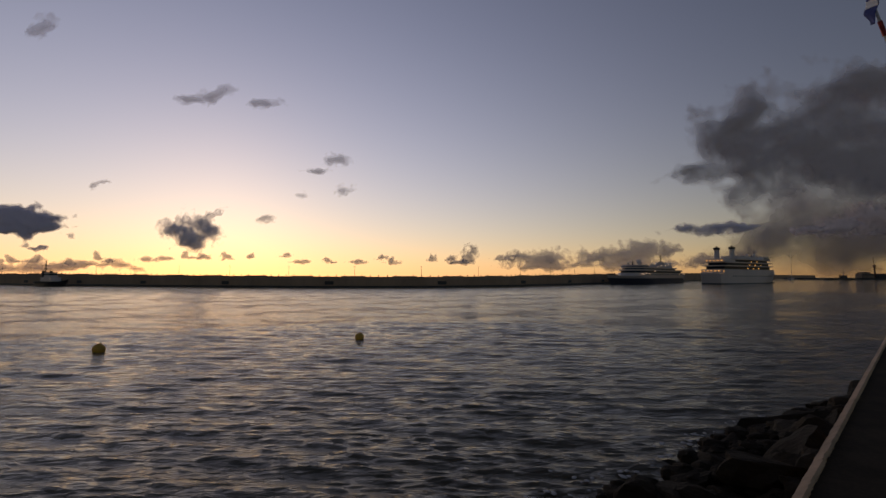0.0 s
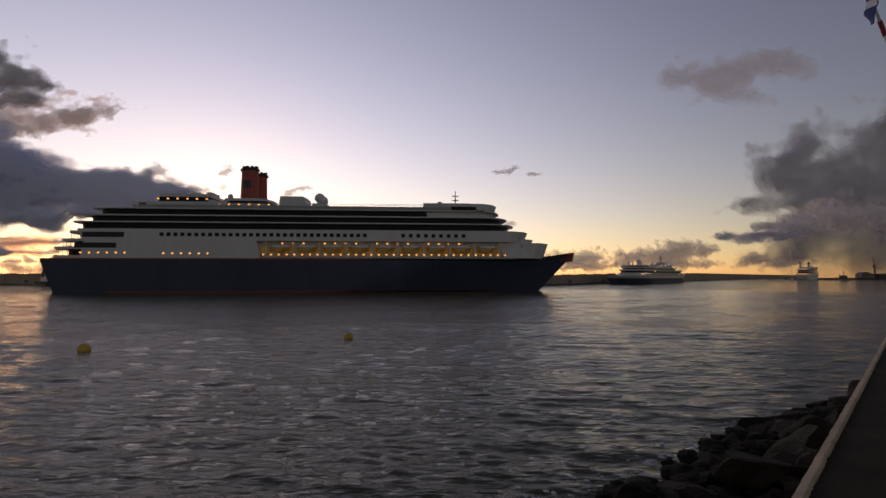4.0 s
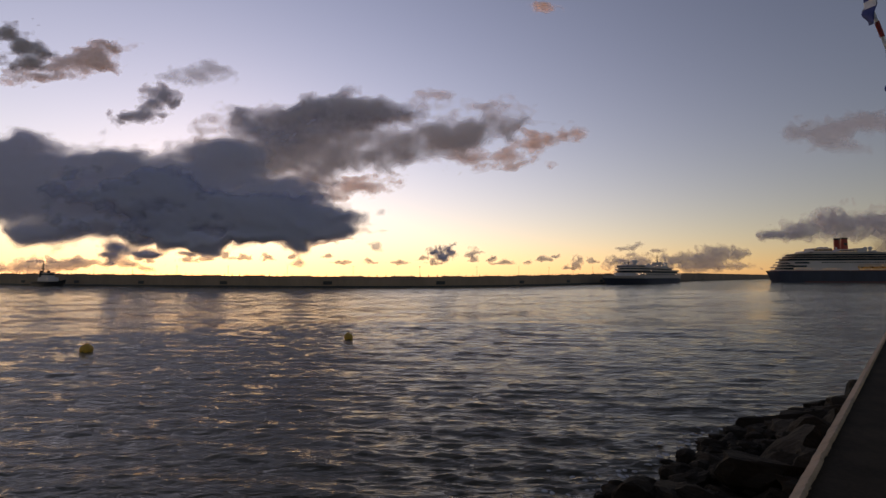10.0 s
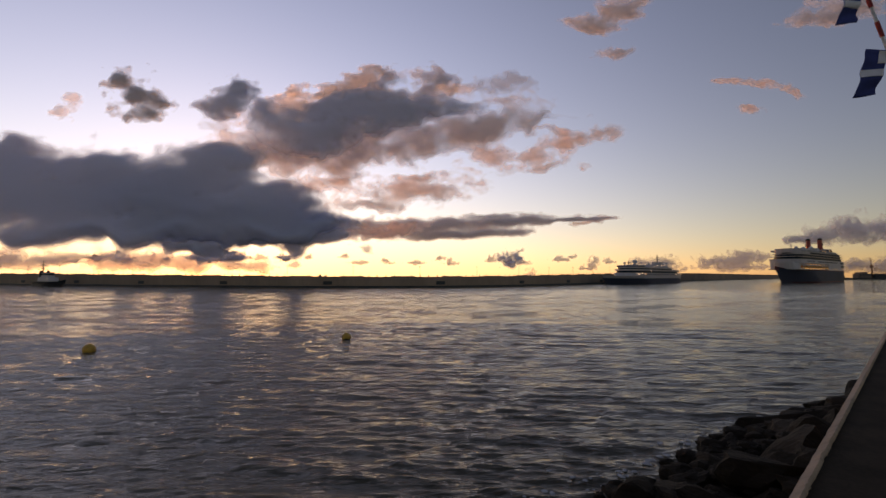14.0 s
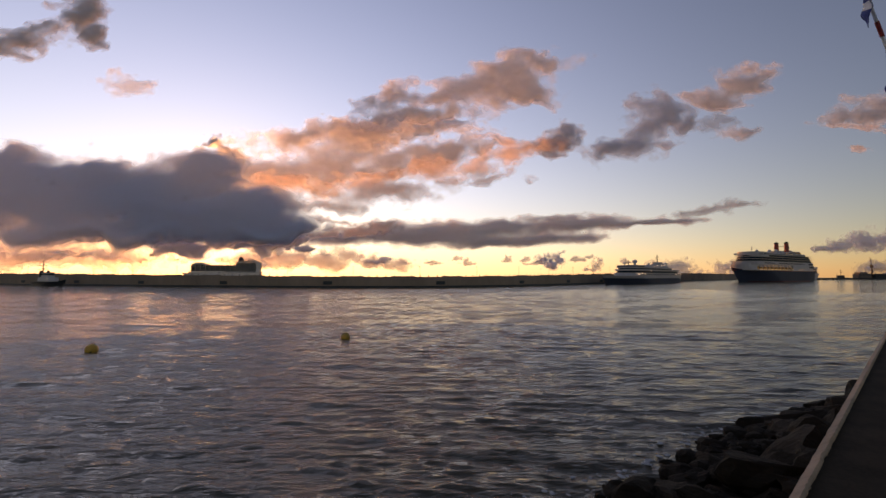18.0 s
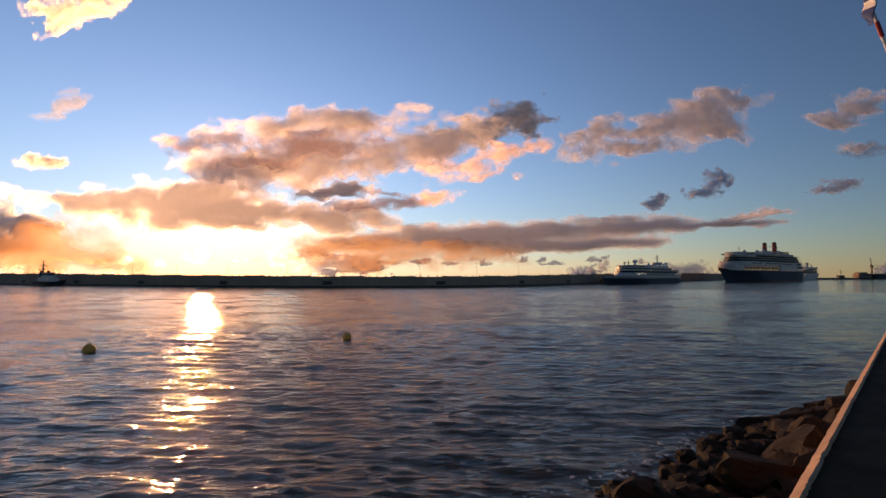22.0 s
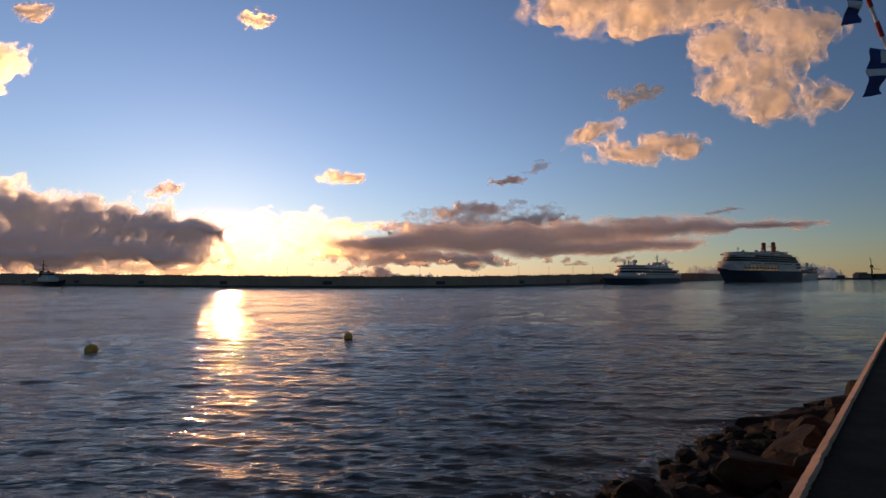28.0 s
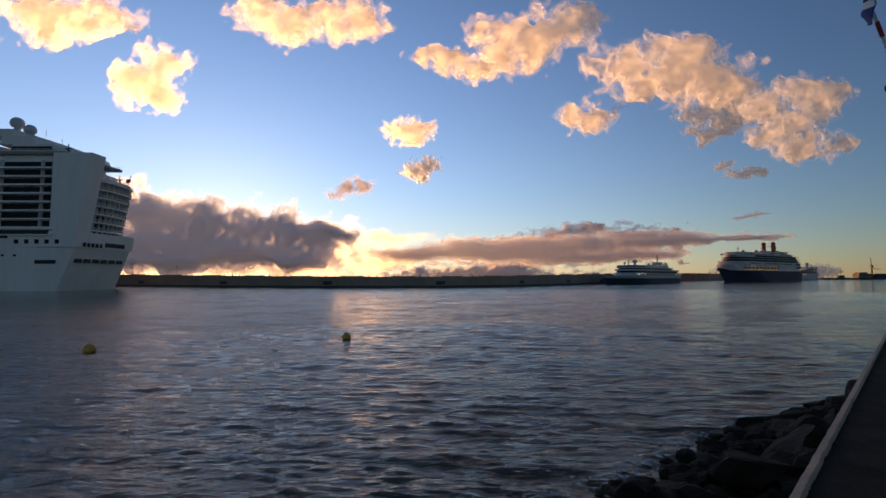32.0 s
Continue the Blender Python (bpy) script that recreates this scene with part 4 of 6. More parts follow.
def cloud_mesh(lobes, seed, style):
    """A body of vapour over a few lobes (x, z, half width, half height, tilt), torn by the wind and thinning to nothing at its rim."""
    warp, rags, stretch, puffs, room, depth = STYLES[style]
    x0, x1 = min(c[0] - c[2] * room for c in lobes), max(c[0] + c[2] * room for c in lobes)
    z0, z1 = min(c[1] - max(c[3], c[2] * abs(math.sin(radians(c[4])))) * room for c in lobes), max(c[1] + max(c[3], c[2] * abs(math.sin(radians(c[4])))) * room for c in lobes)
    z0, z1 = z0 - 14, z1 + 14
    step = max(7.0, math.sqrt((x1 - x0) * (z1 - z0) / 14000))
    nx, nz = int((x1 - x0) / step) + 2, int((z1 - z0) / step) + 2
    x, z = np.meshgrid(np.linspace(x0, x1, nx), np.linspace(z0, z1, nz), indexing="ij")
    unit = 0.55 * float(np.mean([math.sqrt(c[2] * c[3]) for c in lobes])) + 14
    wx = x + unit * warp * 1.3 * fbm(x / unit * 0.7 + 3, z / unit * 0.9, seed + 11, 4)
    wz = z + unit * warp * fbm(x / unit * 0.7 + 8, z / unit * 0.9 + 2, seed + 12, 4)
    heap = np.zeros_like(x)
    for cx, cz, rx, rz, tilt in lobes:
        ca, sa = math.cos(radians(tilt)), math.sin(radians(tilt))
        du, dv = (wx - cx) * ca + (wz - cz) * sa, (wz - cz) * ca - (wx - cx) * sa
        if puffs and style == "heap":
            dv = np.where(dv < 0, dv * 1.25, dv)        # flatter below than above
        heap += np.exp(np.minimum(4.0 * (1 - np.sqrt((du / rx) ** 2 + (dv / rz) ** 2 + 1e-6)), 4))
    body = np.log(heap + 1e-4) / 4.0
    torn = fbm(x / unit * 1.0 / stretch * 1.6 + 9, z / unit * 1.1 + 4, seed + 20, 4)
    fine = fbm(x / unit * 2.4 / stretch * 1.6, z / unit * 2.6, seed + 25, 3)
    lump = 1 - 2.2 * np.abs(fbm(x / unit * 1.15, z / unit * 1.15 + 7, seed + 33, 4))
    field = np.minimum(body, 0.85) + rags * (0.68 * torn + 0.26 * fine) + puffs * 0.42 * (lump - 0.45) + 0.04
    near = np.minimum(np.minimum(x - x0, x1 - x), np.minimum(z - z0, z1 - z)) / (unit * 0.8 + 8)
    field = np.minimum(field, near * 0.7)
    thick = np.clip(field, 0, 1)
    core = np.clip(np.minimum(thick * 1.25, 0.85 * body + 0.25 * thick + 0.1), 0, 1)
    swell = np.clip(body * 0.9 + 0.10, 0, 1) ** 0.7 * unit * 2.4 * depth
    bulge = np.minimum(1, thick * 1.8) * (swell + unit * depth * (0.08 * puffs * np.clip(lump, -0.5, 1) + 0.08 * torn)) + 0.5
    inside = field > 0
    cell = inside[:-1, :-1] | inside[1:, :-1] | inside[:-1, 1:] | inside[1:, 1:]
    use = np.zeros_like(inside)
    for a, b in ((0, 0), (1, 0), (0, 1), (1, 1)):
        use[a:nx - 1 + a, b:nz - 1 + b] |= cell
    number = np.cumsum(use.ravel()).reshape(use.shape) - 1
    count = int(use.sum())
    front = np.stack([x, -bulge, z], -1)[use]
    back = np.stack([x, bulge * 0.8, z], -1)[use]
    ci, cj = np.nonzero(cell)
    quad = np.stack([number[ci, cj], number[ci + 1, cj], number[ci + 1, cj + 1], number[ci, cj + 1]], -1)
    me = bpy.data.meshes.new("cloud")
    me.from_pydata(np.concatenate([front, back]).tolist(), [], np.concatenate([quad, quad[:, ::-1] + count]).tolist())
    me.attributes.new("thick", "FLOAT", "POINT").data.foreach_set("value", np.concatenate([thick[use], thick[use]]).astype(np.float32))
    me.attributes.new("core", "FLOAT", "POINT").data.foreach_set("value", np.concatenate([core[use], core[use]]).astype(np.float32))
    me.polygons.foreach_set("use_smooth", [True] * len(me.polygons))
    return me


DRIFT = []


def cloud(label, kind, style, seed, lobes, way):
    """A cloud and its way over the sky: seconds, slope sideways and upwards from the eye, metres out to sea."""
    me = cloud_mesh(lobes, seed, style)
    me.materials.append(M_CLOUDS[kind])
    ob = tagged(link("cloud", me), label, "cloud", "clouds in the dawn sky")
    DRIFT.append((ob, [(t, pose(a * d, d, EYE[2] + b * d)) for t, a, b, d in way]))


cloud("heavy grey rain cloud drifting over the harbour", "storm", "soft", 1,
      [(176, 29, 557, 381, 0), (-176, -29, 440, 264, 10), (-440, 117, 323, 132, 30), (352, -176, 587, 279, 0), (-675, -199, 235, 53, 4), (176, 293, 352, 176, 0), (-323, -147, 352, 176, 0)],
      [(0, 0.857, 0.304, 2300), (2, 0.920, 0.271, 2300), (3, 0.951, 0.245, 2421), (4, 0.963, 0.225, 2500), (4.5, 0.982, 0.225, 2556), (7, 1.172, 0.258, 2556), (9, 1.380, 0.271, 2556), (32, 2.735, 0.245, 2556)])
cloud("low grey cloud bank over the far quay", "rose", "heap", 2,
      [(-241, -13, 188, 64, 4), (-54, 21, 188, 91, 0), (161, 13, 241, 96, 0), (375, 0, 241, 86, 0), (-375, -32, 107, 27, 0)],
      [(0, 0.995, 0.122, 2100), (2, 0.957, 0.125, 2100), (4, 0.906, 0.131, 2100), (7, 0.894, 0.138, 2000), (9, 0.912, 0.119, 2100), (11, 0.918, 0.107, 2211), (13, 0.930, 0.100, 2333), (14.5, 0.955, 0.097, 2625), (17, 0.974, 0.083, 3000), (19, 1.005, 0.069, 3500), (22, 1.171, 0.064, 3500), (32, 1.936, 0.051, 3500)])
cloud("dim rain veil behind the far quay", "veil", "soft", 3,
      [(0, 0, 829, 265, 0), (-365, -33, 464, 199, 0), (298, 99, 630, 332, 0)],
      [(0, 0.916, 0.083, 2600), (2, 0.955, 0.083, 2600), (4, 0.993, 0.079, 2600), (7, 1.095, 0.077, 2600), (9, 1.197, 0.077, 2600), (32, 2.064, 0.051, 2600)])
cloud("thin flat dark streak of cloud", "rain", "soft", 4,
      [(0, 0, 210, 34, 2), (-140, -11, 126, 22, 0), (140, 6, 140, 28, 0)],
      [(0, 0.616, 0.109, 2200), (2, 0.648, 0.100, 2200), (4, 0.705, 0.091, 2200), (7, 0.878, 0.079, 2200), (9, 1.044, 0.074, 2200), (32, 1.936, 0.051, 2200)])
cloud("pale rosy cloud above the far quay", "wisp", "soft", 5,
      [(0, 0, 383, 115, 8), (-281, -26, 230, 102, 0), (281, 38, 281, 102, 0), (-77, -102, 306, 56, -10)],
      [(0, 0.532, 0.871, 2000), (1, 0.573, 0.703, 2000), (2, 0.615, 0.579, 2000), (3, 0.645, 0.518, 2222), (4, 0.676, 0.471, 2500), (4.5, 0.714, 0.444, 2500), (6.5, 0.737, 0.370, 4000), (7, 0.756, 0.361, 4350), (9, 0.895, 0.390, 3333), (11, 0.968, 0.304, 3333), (13, 1.109, 0.284, 3333), (32, 1.955, 0.206, 3333)])
cloud("low ragged cloud coming in over the sea", "deck", "rag", 6,
      [(-285, 0, 329, 114, -6), (-44, -33, 263, 79, -8), (154, -66, 197, 35, -6), (-88, -99, 351, 22, 0), (241, -31, 110, 39, 10)],
      [(0, -1.007, 0.147, 2293), (1.5, -0.944, 0.156, 1811), (2, -0.886, 0.164, 1720), (3, -0.842, 0.186, 1564), (4, -0.792, 0.219, 1323), (4.5, -0.747, 0.222, 1274), (6.5, -0.584, 0.180, 1323), (7, -0.558, 0.173, 1323), (9, -0.455, 0.160, 1323), (11, -0.404, 0.160, 1376), (13, -0.416, 0.151, 1433), (17, -0.467, 0.135, 1564), (19, -0.441, 0.122, 2024), (20, -0.364, 0.109, 2457), (21, -0.287, 0.077, 3127), (22.5, -0.184, 0.025, 3822), (24.5, -0.132, -0.000, 4095), (32, 0.020, -0.006, 4095)])
cloud("broad dark cloud bank with a flat base", "deck", "deck", 7,
      [(0, -18, 471, 145, 0), (-398, 0, 435, 163, 0), (272, -54, 344, 94, 0), (-109, 87, 272, 72, 6), (217, 72, 235, 87, 10), (-580, 36, 308, 145, 0), (435, -112, 235, 40, 0), (-109, -123, 543, 43, 0)],
      [(0, -2.694, 0.245, 1420), (2, -1.918, 0.245, 1420), (3, -1.556, 0.245, 1420), (4, -1.260, 0.258, 1420), (4.5, -1.156, 0.245, 1420), (6.5, -0.792, 0.222, 1420), (7, -0.760, 0.216, 1420), (9, -0.701, 0.199, 1420), (11, -0.643, 0.193, 1420), (13, -0.675, 0.190, 1420), (14.5, -0.688, 0.186, 1420), (16.5, -0.707, 0.180, 1449), (17, -0.713, 0.177, 1464), (18, -0.700, 0.177, 1527), (19, -0.687, 0.177, 1690), (20, -0.750, 0.151, 1919), (20.6, -0.903, 0.125, 2029), (21.2, -1.158, 0.096, 2152), (22, -1.538, 0.057, 2290), (32, -2.917, 0.051, 2290)])
cloud("ragged wing of a broken cloud", "rose", "rag", 8,
      [(-90, -15, 570, 156, 6), (-450, -60, 360, 150, 0), (330, 36, 450, 108, 10), (-180, 120, 330, 96, 4), (120, -90, 450, 66, 0), (689, 84, 270, 39, 4), (60, 156, 240, 54, 10)],
      [(0, -2.435, 0.245, 2350), (2, -1.737, 0.245, 2350), (3, -1.338, 0.258, 2350), (4, -0.969, 0.364, 3357), (4.5, -0.862, 0.324, 2938), (6.5, -0.420, 0.300, 2474), (7, -0.356, 0.308, 2350), (9, -0.213, 0.304, 2043), (11, -0.161, 0.317, 1958), (13, -0.174, 0.324, 1958), (14.5, -0.109, 0.327, 2043), (16.5, -0.135, 0.295, 2136), (17, -0.122, 0.287, 2238), (18, -0.186, 0.271, 2350), (19, -0.186, 0.271, 2350), (20, -0.290, 0.278, 2238), (21, -0.264, 0.274, 2136), (22, -0.213, 0.291, 2136), (23, -0.187, 0.287, 2238), (24.5, -0.173, 0.269, 2474), (26.5, -0.121, 0.242, 2765), (27, -0.063, 0.237, 3133), (28, 0.097, 0.120, 4196), (29, 0.225, 0.100, 4350), (32, 0.340, 0.074, 4350)])
cloud("dark wind-drawn top of a broken cloud", "rain", "rag", 81,
      [(0, 0, 478, 121, 4), (-255, -32, 287, 96, 0), (287, 32, 351, 70, 6), (32, 77, 287, 70, 0)],
      [(0, -2.445, 0.311, 2500), (4, -1.103, 0.431, 3125), (4.5, -0.945, 0.404, 2778), (6.5, -0.473, 0.324, 2500), (7, -0.408, 0.331, 2500), (9, -0.291, 0.331, 2273), (11, -0.318, 0.357, 1786), (13, -0.278, 0.348, 1562), (14.5, -0.187, 0.357, 1786), (16.5, -0.122, 0.377, 2083), (17, -0.136, 0.390, 2273), (18, -0.122, 0.331, 2778), (19, 0.008, 0.337, 2778), (20, 0.099, 0.331, 3125), (21, -0.005, 0.364, 3125), (22, 0.138, 0.348, 4167), (23, 0.241, 0.311, 4350), (24.5, 0.176, 0.242, 4310), (26.5, 0.354, 0.109, 4310), (32, 0.404, 0.074, 4310)])
cloud("torn cloud streak tinted dawn pink", "pink", "rag", 9,
      [(0, 0, 309, 62, 12), (-253, -39, 196, 56, 6), (196, 56, 196, 45, 16), (28, -73, 196, 34, 4), (56, 90, 168, 28, 0)],
      [(0, -2.185, 0.311, 2750), (4.5, -1.277, 0.311, 2750), (7, -0.290, 0.284, 3667), (8, -0.083, 0.311, 3143), (9, 0.060, 0.324, 2750), (10, 0.163, 0.291, 2200), (11, 0.215, 0.295, 1760), (12.4, 0.209, 0.295, 2000), (13, 0.209, 0.295, 2095), (14.5, 0.241, 0.287, 1913), (16.5, 0.150, 0.278, 1571), (17, 0.150, 0.278, 1517), (18, 0.098, 0.265, 1833), (19, 0.047, 0.248, 1571), (20, 0.098, 0.261, 1833), (21, 0.034, 0.252, 2200), (22, 0.085, 0.265, 2200), (23, 0.034, 0.278, 2200), (24.5, 0.021, 0.267, 2750), (26.5, 0.085, 0.271, 3667), (27, 0.124, 0.258, 4000), (28, 0.226, 0.113, 4314), (32, 0.379, 0.077, 4350)])
cloud("torn lower cloud streak tinted dawn pink", "pink", "rag", 10,
      [(0, 0, 329, 66, 6), (-274, 27, 219, 60, 0), (219, -16, 247, 49, 8), (-82, -82, 302, 33, 2), (110, 71, 219, 38, 0)],
      [(0, -2.177, 0.245, 2688), (4.5, -1.272, 0.245, 2688), (8, -0.431, 0.206, 3071), (9, -0.314, 0.199, 3071), (10, -0.237, 0.206, 3071), (11, -0.186, 0.219, 3071), (12.4, -0.147, 0.206, 2389), (13, -0.134, 0.199, 2263), (14.5, -0.121, 0.195, 1955), (17, -0.185, 0.186, 1955), (18, -0.211, 0.199, 1792), (19, -0.289, 0.206, 1792), (20, -0.290, 0.291, 1792), (21, -0.317, 0.311, 1792), (22, -0.368, 0.298, 1870), (23, -0.291, 0.317, 1955), (24.5, -0.239, 0.304, 2389), (26.5, -0.212, 0.212, 2688), (27, -0.160, 0.210, 3071), (28, -0.031, 0.109, 4300), (29, 0.046, 0.100, 4300), (32, 0.212, 0.077, 4300)])
cloud("small rosy tatters of cloud under the bank", "pink", "rag", 101,
      [(0, 0, 241, 35, 3), (-214, -21, 161, 27, 0), (188, 21, 188, 27, 5), (-27, 54, 134, 21, 0)],
      [(0, -2.171, 0.206, 2625), (8, -0.467, 0.141, 3000), (11, -0.287, 0.128, 3500), (13, -0.236, 0.102, 2333), (14.5, -0.184, 0.096, 2100), (17, -0.211, 0.135, 2100), (18, -0.236, 0.102, 2100), (19, -0.287, 0.083, 2100), (20, -0.286, 0.064, 2100), (21, -0.185, 0.154, 2100), (22, -0.121, 0.167, 2100), (23, -0.031, 0.186, 2100), (24.5, -0.288, 0.160, 3000), (26.5, -0.082, 0.102, 4200), (32, 0.212, 0.074, 4200)])
cloud("long thin grey streak of cloud over the breakwater", "streak", "sheet", 11,
      [(-375, -25, 531, 81, 2), (62, 0, 562, 75, 4), (531, 31, 531, 44, 3), (969, 38, 375, 19, 2), (-781, -44, 344, 44, 0), (250, -56, 562, 38, 2), (375, 69, 219, 25, 0)],
      [(0, -1.641, 0.064, 2450), (7, -1.004, 0.089, 4083), (9, -0.684, 0.109, 4083), (11, -0.390, 0.115, 4083), (13, -0.108, 0.118, 3769), (14.5, 0.008, 0.113, 2882), (16.5, 0.059, 0.109, 2579), (17, 0.078, 0.106, 2450), (18, 0.085, 0.107, 2500), (19, 0.085, 0.109, 2450), (20, 0.129, 0.102, 2269), (21, 0.155, 0.101, 2227), (22, 0.187, 0.100, 2188), (23, 0.225, 0.101, 2130), (24.5, 0.245, 0.097, 2042), (26.5, 0.206, 0.093, 1960), (27, 0.213, 0.093, 2008), (28, 0.245, 0.096, 2076), (29, 0.257, 0.093, 2227), (30, 0.257, 0.087, 2333), (31, 0.263, 0.077, 2450), (32, 0.263, 0.070, 2450)])
cloud("small thin streak above the moored ships", "pink", "soft", 12,
      [(0, 0, 170, 29, 10), (-97, -19, 109, 19, 6), (109, 15, 121, 19, 3)],
      [(0, -1.385, 0.064, 1900), (11, -0.108, 0.089, 3800), (14.5, 0.380, 0.135, 3167), (17, 0.567, 0.156, 2111), (18, 0.625, 0.154, 1900), (19, 0.660, 0.159, 1810), (20, 0.676, 0.151, 1900), (21, 0.683, 0.146, 2000), (22, 0.707, 0.137, 2111), (23, 0.726, 0.131, 2375), (24.5, 0.663, 0.149, 3800), (26.5, 0.663, 0.144, 4350), (29, 0.625, 0.151, 4350), (32, 0.701, 0.138, 4350)])
cloud("soft grey cloud drifting up over the bank", "rose", "rag", 13,
      [(-352, -88, 264, 100, 12), (-59, -29, 352, 135, 14), (235, 70, 352, 117, 8), (352, -12, 264, 65, -16), (440, 132, 176, 65, 0), (-176, -141, 323, 47, 0)],
      [(0, -2.203, 0.444, 2875), (9, -1.030, 0.511, 3833), (11, -0.700, 0.471, 3833), (13, -0.319, 0.444, 3833), (14.5, -0.241, 0.431, 3286), (16.5, -0.123, 0.424, 2706), (17, -0.084, 0.417, 2556), (18, 0.034, 0.431, 2190), (19, 0.164, 0.404, 2091), (20, 0.282, 0.384, 2054), (21, 0.398, 0.361, 2190), (22, 0.496, 0.348, 2421), (23, 0.547, 0.343, 3833), (24, 0.716, 0.484, 4182), (24.5, 0.839, 0.579, 4182), (26.5, 1.292, 0.814, 4182), (32, 2.466, 1.071, 3833)])
cloud("ragged grey cloud drifting above the moored ships", "rain", "rag", 14,
      [(0, 0, 162, 105, 25), (-105, -73, 131, 68, 10), (118, 89, 118, 78, 20), (196, 52, 105, 47, 40)],
      [(0, -2.064, 0.377, 2050), (11, -0.527, 0.390, 2929), (13, -0.214, 0.410, 2562), (14.5, 0.021, 0.424, 2562), (16.5, 0.320, 0.361, 2050), (17, 0.379, 0.356, 1952), (18, 0.450, 0.331, 1783), (19, 0.547, 0.317, 1464), (20, 0.526, 0.278, 2278), (21, 0.570, 0.248, 3154), (22, 0.607, 0.206, 4100), (23, 0.645, 0.025, 4271), (24, 0.683, 0.013, 4271), (32, 1.033, -0.088, 4271)])
cloud("small dark ragged cloud", "rain", "rag", 15,
      [(0, 0, 96, 69, 20), (53, 48, 69, 53, 0), (-58, -21, 69, 48, 0)],
      [(0, -1.950, 0.511, 2080), (11, -0.953, 0.552, 2080), (12.4, -0.704, 0.566, 1891), (13, -0.590, 0.515, 1733), (14.5, -0.442, 0.377, 1600), (16.5, 0.086, 0.344, 2080), (17, 0.157, 0.340, 2080), (18, 0.261, 0.304, 1891), (19, 0.331, 0.256, 1891), (20, 0.376, 0.224, 2311), (21, 0.433, 0.206, 2600), (22, 0.484, 0.167, 3782), (22.8, 0.505, 0.025, 4333), (24, 0.555, 0.013, 4333), (25.2, 0.695, -0.070, 4350), (32, 0.906, -0.088, 4350)])
cloud("small pink wisp high in the sky", "pink", "soft", 16,
      [(0, 0, 214, 32, -6), (188, -48, 107, 27, -30), (-161, 11, 134, 21, 0), (-54, -161, 80, 32, 0)],
      [(0, -0.116, 1.365, 2100), (10, 0.260, 0.703, 2100), (11, 0.365, 0.620, 2100), (12.4, 0.514, 0.536, 2100), (13, 0.592, 0.505, 2100), (14.5, 0.759, 0.414, 2800), (16.5, 0.835, 0.366, 3500), (17, 0.854, 0.361, 3500), (18, 0.970, 0.344, 3000), (19, 1.112, 0.324, 3000), (32, 1.955, 0.206, 3000)])
cloud("small greyish pink cloud above the ships", "rose", "rag", 17,
      [(0, 0, 165, 77, 12), (82, 55, 137, 66, 20), (-110, -38, 110, 44, 0), (55, -165, 99, 44, 10)],
      [(0, -0.392, 1.365, 2150), (12, 0.207, 0.703, 2389), (13, 0.299, 0.641, 2389), (14.5, 0.443, 0.572, 2150), (16.5, 0.608, 0.390, 2688), (17, 0.631, 0.373, 2688), (18, 0.664, 0.420, 1955), (19, 0.687, 0.424, 1792), (20, 0.758, 0.390, 1536), (21, 0.787, 0.331, 2389), (22, 0.933, 0.370, 2389), (23, 0.977, 0.357, 2688), (24.5, 1.114, 0.364, 2688), (32, 1.959, 0.245, 2688)])
cloud("small torn cloud with a rosy rim", "rose", "rag", 18,
      [(0, 0, 196, 67, -8), (140, 28, 140, 62, 0), (-140, -22, 112, 45, 0)],
      [(0, -0.118, 1.670, 2200), (13, 0.793, 0.731, 2200), (16, 1.054, 0.431, 2200), (17, 0.999, 0.388, 2200), (18, 0.992, 0.384, 2000), (19, 0.951, 0.353, 1833), (20, 0.917, 0.317, 2000), (21, 0.869, 0.271, 3667), (22, 0.897, 0.206, 4231), (23, 0.913, 0.025, 4314), (32, 1.167, 0.013, 4314)])
cloud("dark ragged cloud at the sky's edge", "storm", "rag", 19,
      [(0, 0, 158, 112, 0), (-77, 77, 128, 102, 0), (26, -102, 115, 71, 20), (128, -38, 77, 56, 0)],
      [(0, -1.247, 0.607, 2000), (3, -1.108, 0.498, 2000), (4, -1.001, 0.471, 2000), (4.5, -0.982, 0.484, 2000), (6.5, -1.004, 0.552, 2000), (7, -0.990, 0.545, 2000), (8, -0.967, 0.552, 2222), (9, -0.977, 0.505, 2857), (11, -0.969, 0.593, 2500), (12.4, -0.883, 0.471, 2222), (13, -0.821, 0.414, 2222), (14.5, -0.645, 0.404, 2667), (16.5, -0.583, 0.329, 3333), (17, -0.561, 0.319, 3333), (18, -0.498, 0.287, 4000), (20, -0.432, 0.271, 4350), (24, -0.366, 0.193, 4350), (25.2, -0.259, -0.070, 4350), (32, -0.106, -0.088, 4350)])
cloud("faint grey cloud high above the bank", "wisp", "soft", 20,
      [(0, 0, 201, 69, 0), (-172, -11, 143, 40, 0), (115, 17, 115, 52, 0)],
      [(0, -2.220, 0.566, 2250), (7, -1.030, 0.511, 2812), (9, -0.700, 0.484, 2812), (11, -0.425, 0.475, 2250), (13, -0.058, 0.501, 2500), (14.5, 0.217, 0.424, 2812), (16.5, 0.450, 0.357, 2812), (17, 0.516, 0.370, 2812), (19, 0.709, 0.324, 3750), (24, 1.055, 0.245, 3750), (32, 1.944, 0.115, 3750)])
cloud("small dark cloud at the sky's edge", "wisp", "rag", 21,
      [(0, 0, 98, 69, 20), (-69, -23, 75, 46, 0)],
      [(0, -2.212, 0.511, 2250), (9, -1.356, 0.484, 2250), (11, -1.120, 0.478, 2250), (13, -0.971, 0.447, 2250), (14.5, -0.786, 0.364, 2812), (17, -0.615, 0.304, 3750), (20, -0.470, 0.245, 4350), (26, -0.319, -0.070, 4350), (32, -0.106, -0.088, 4350)])
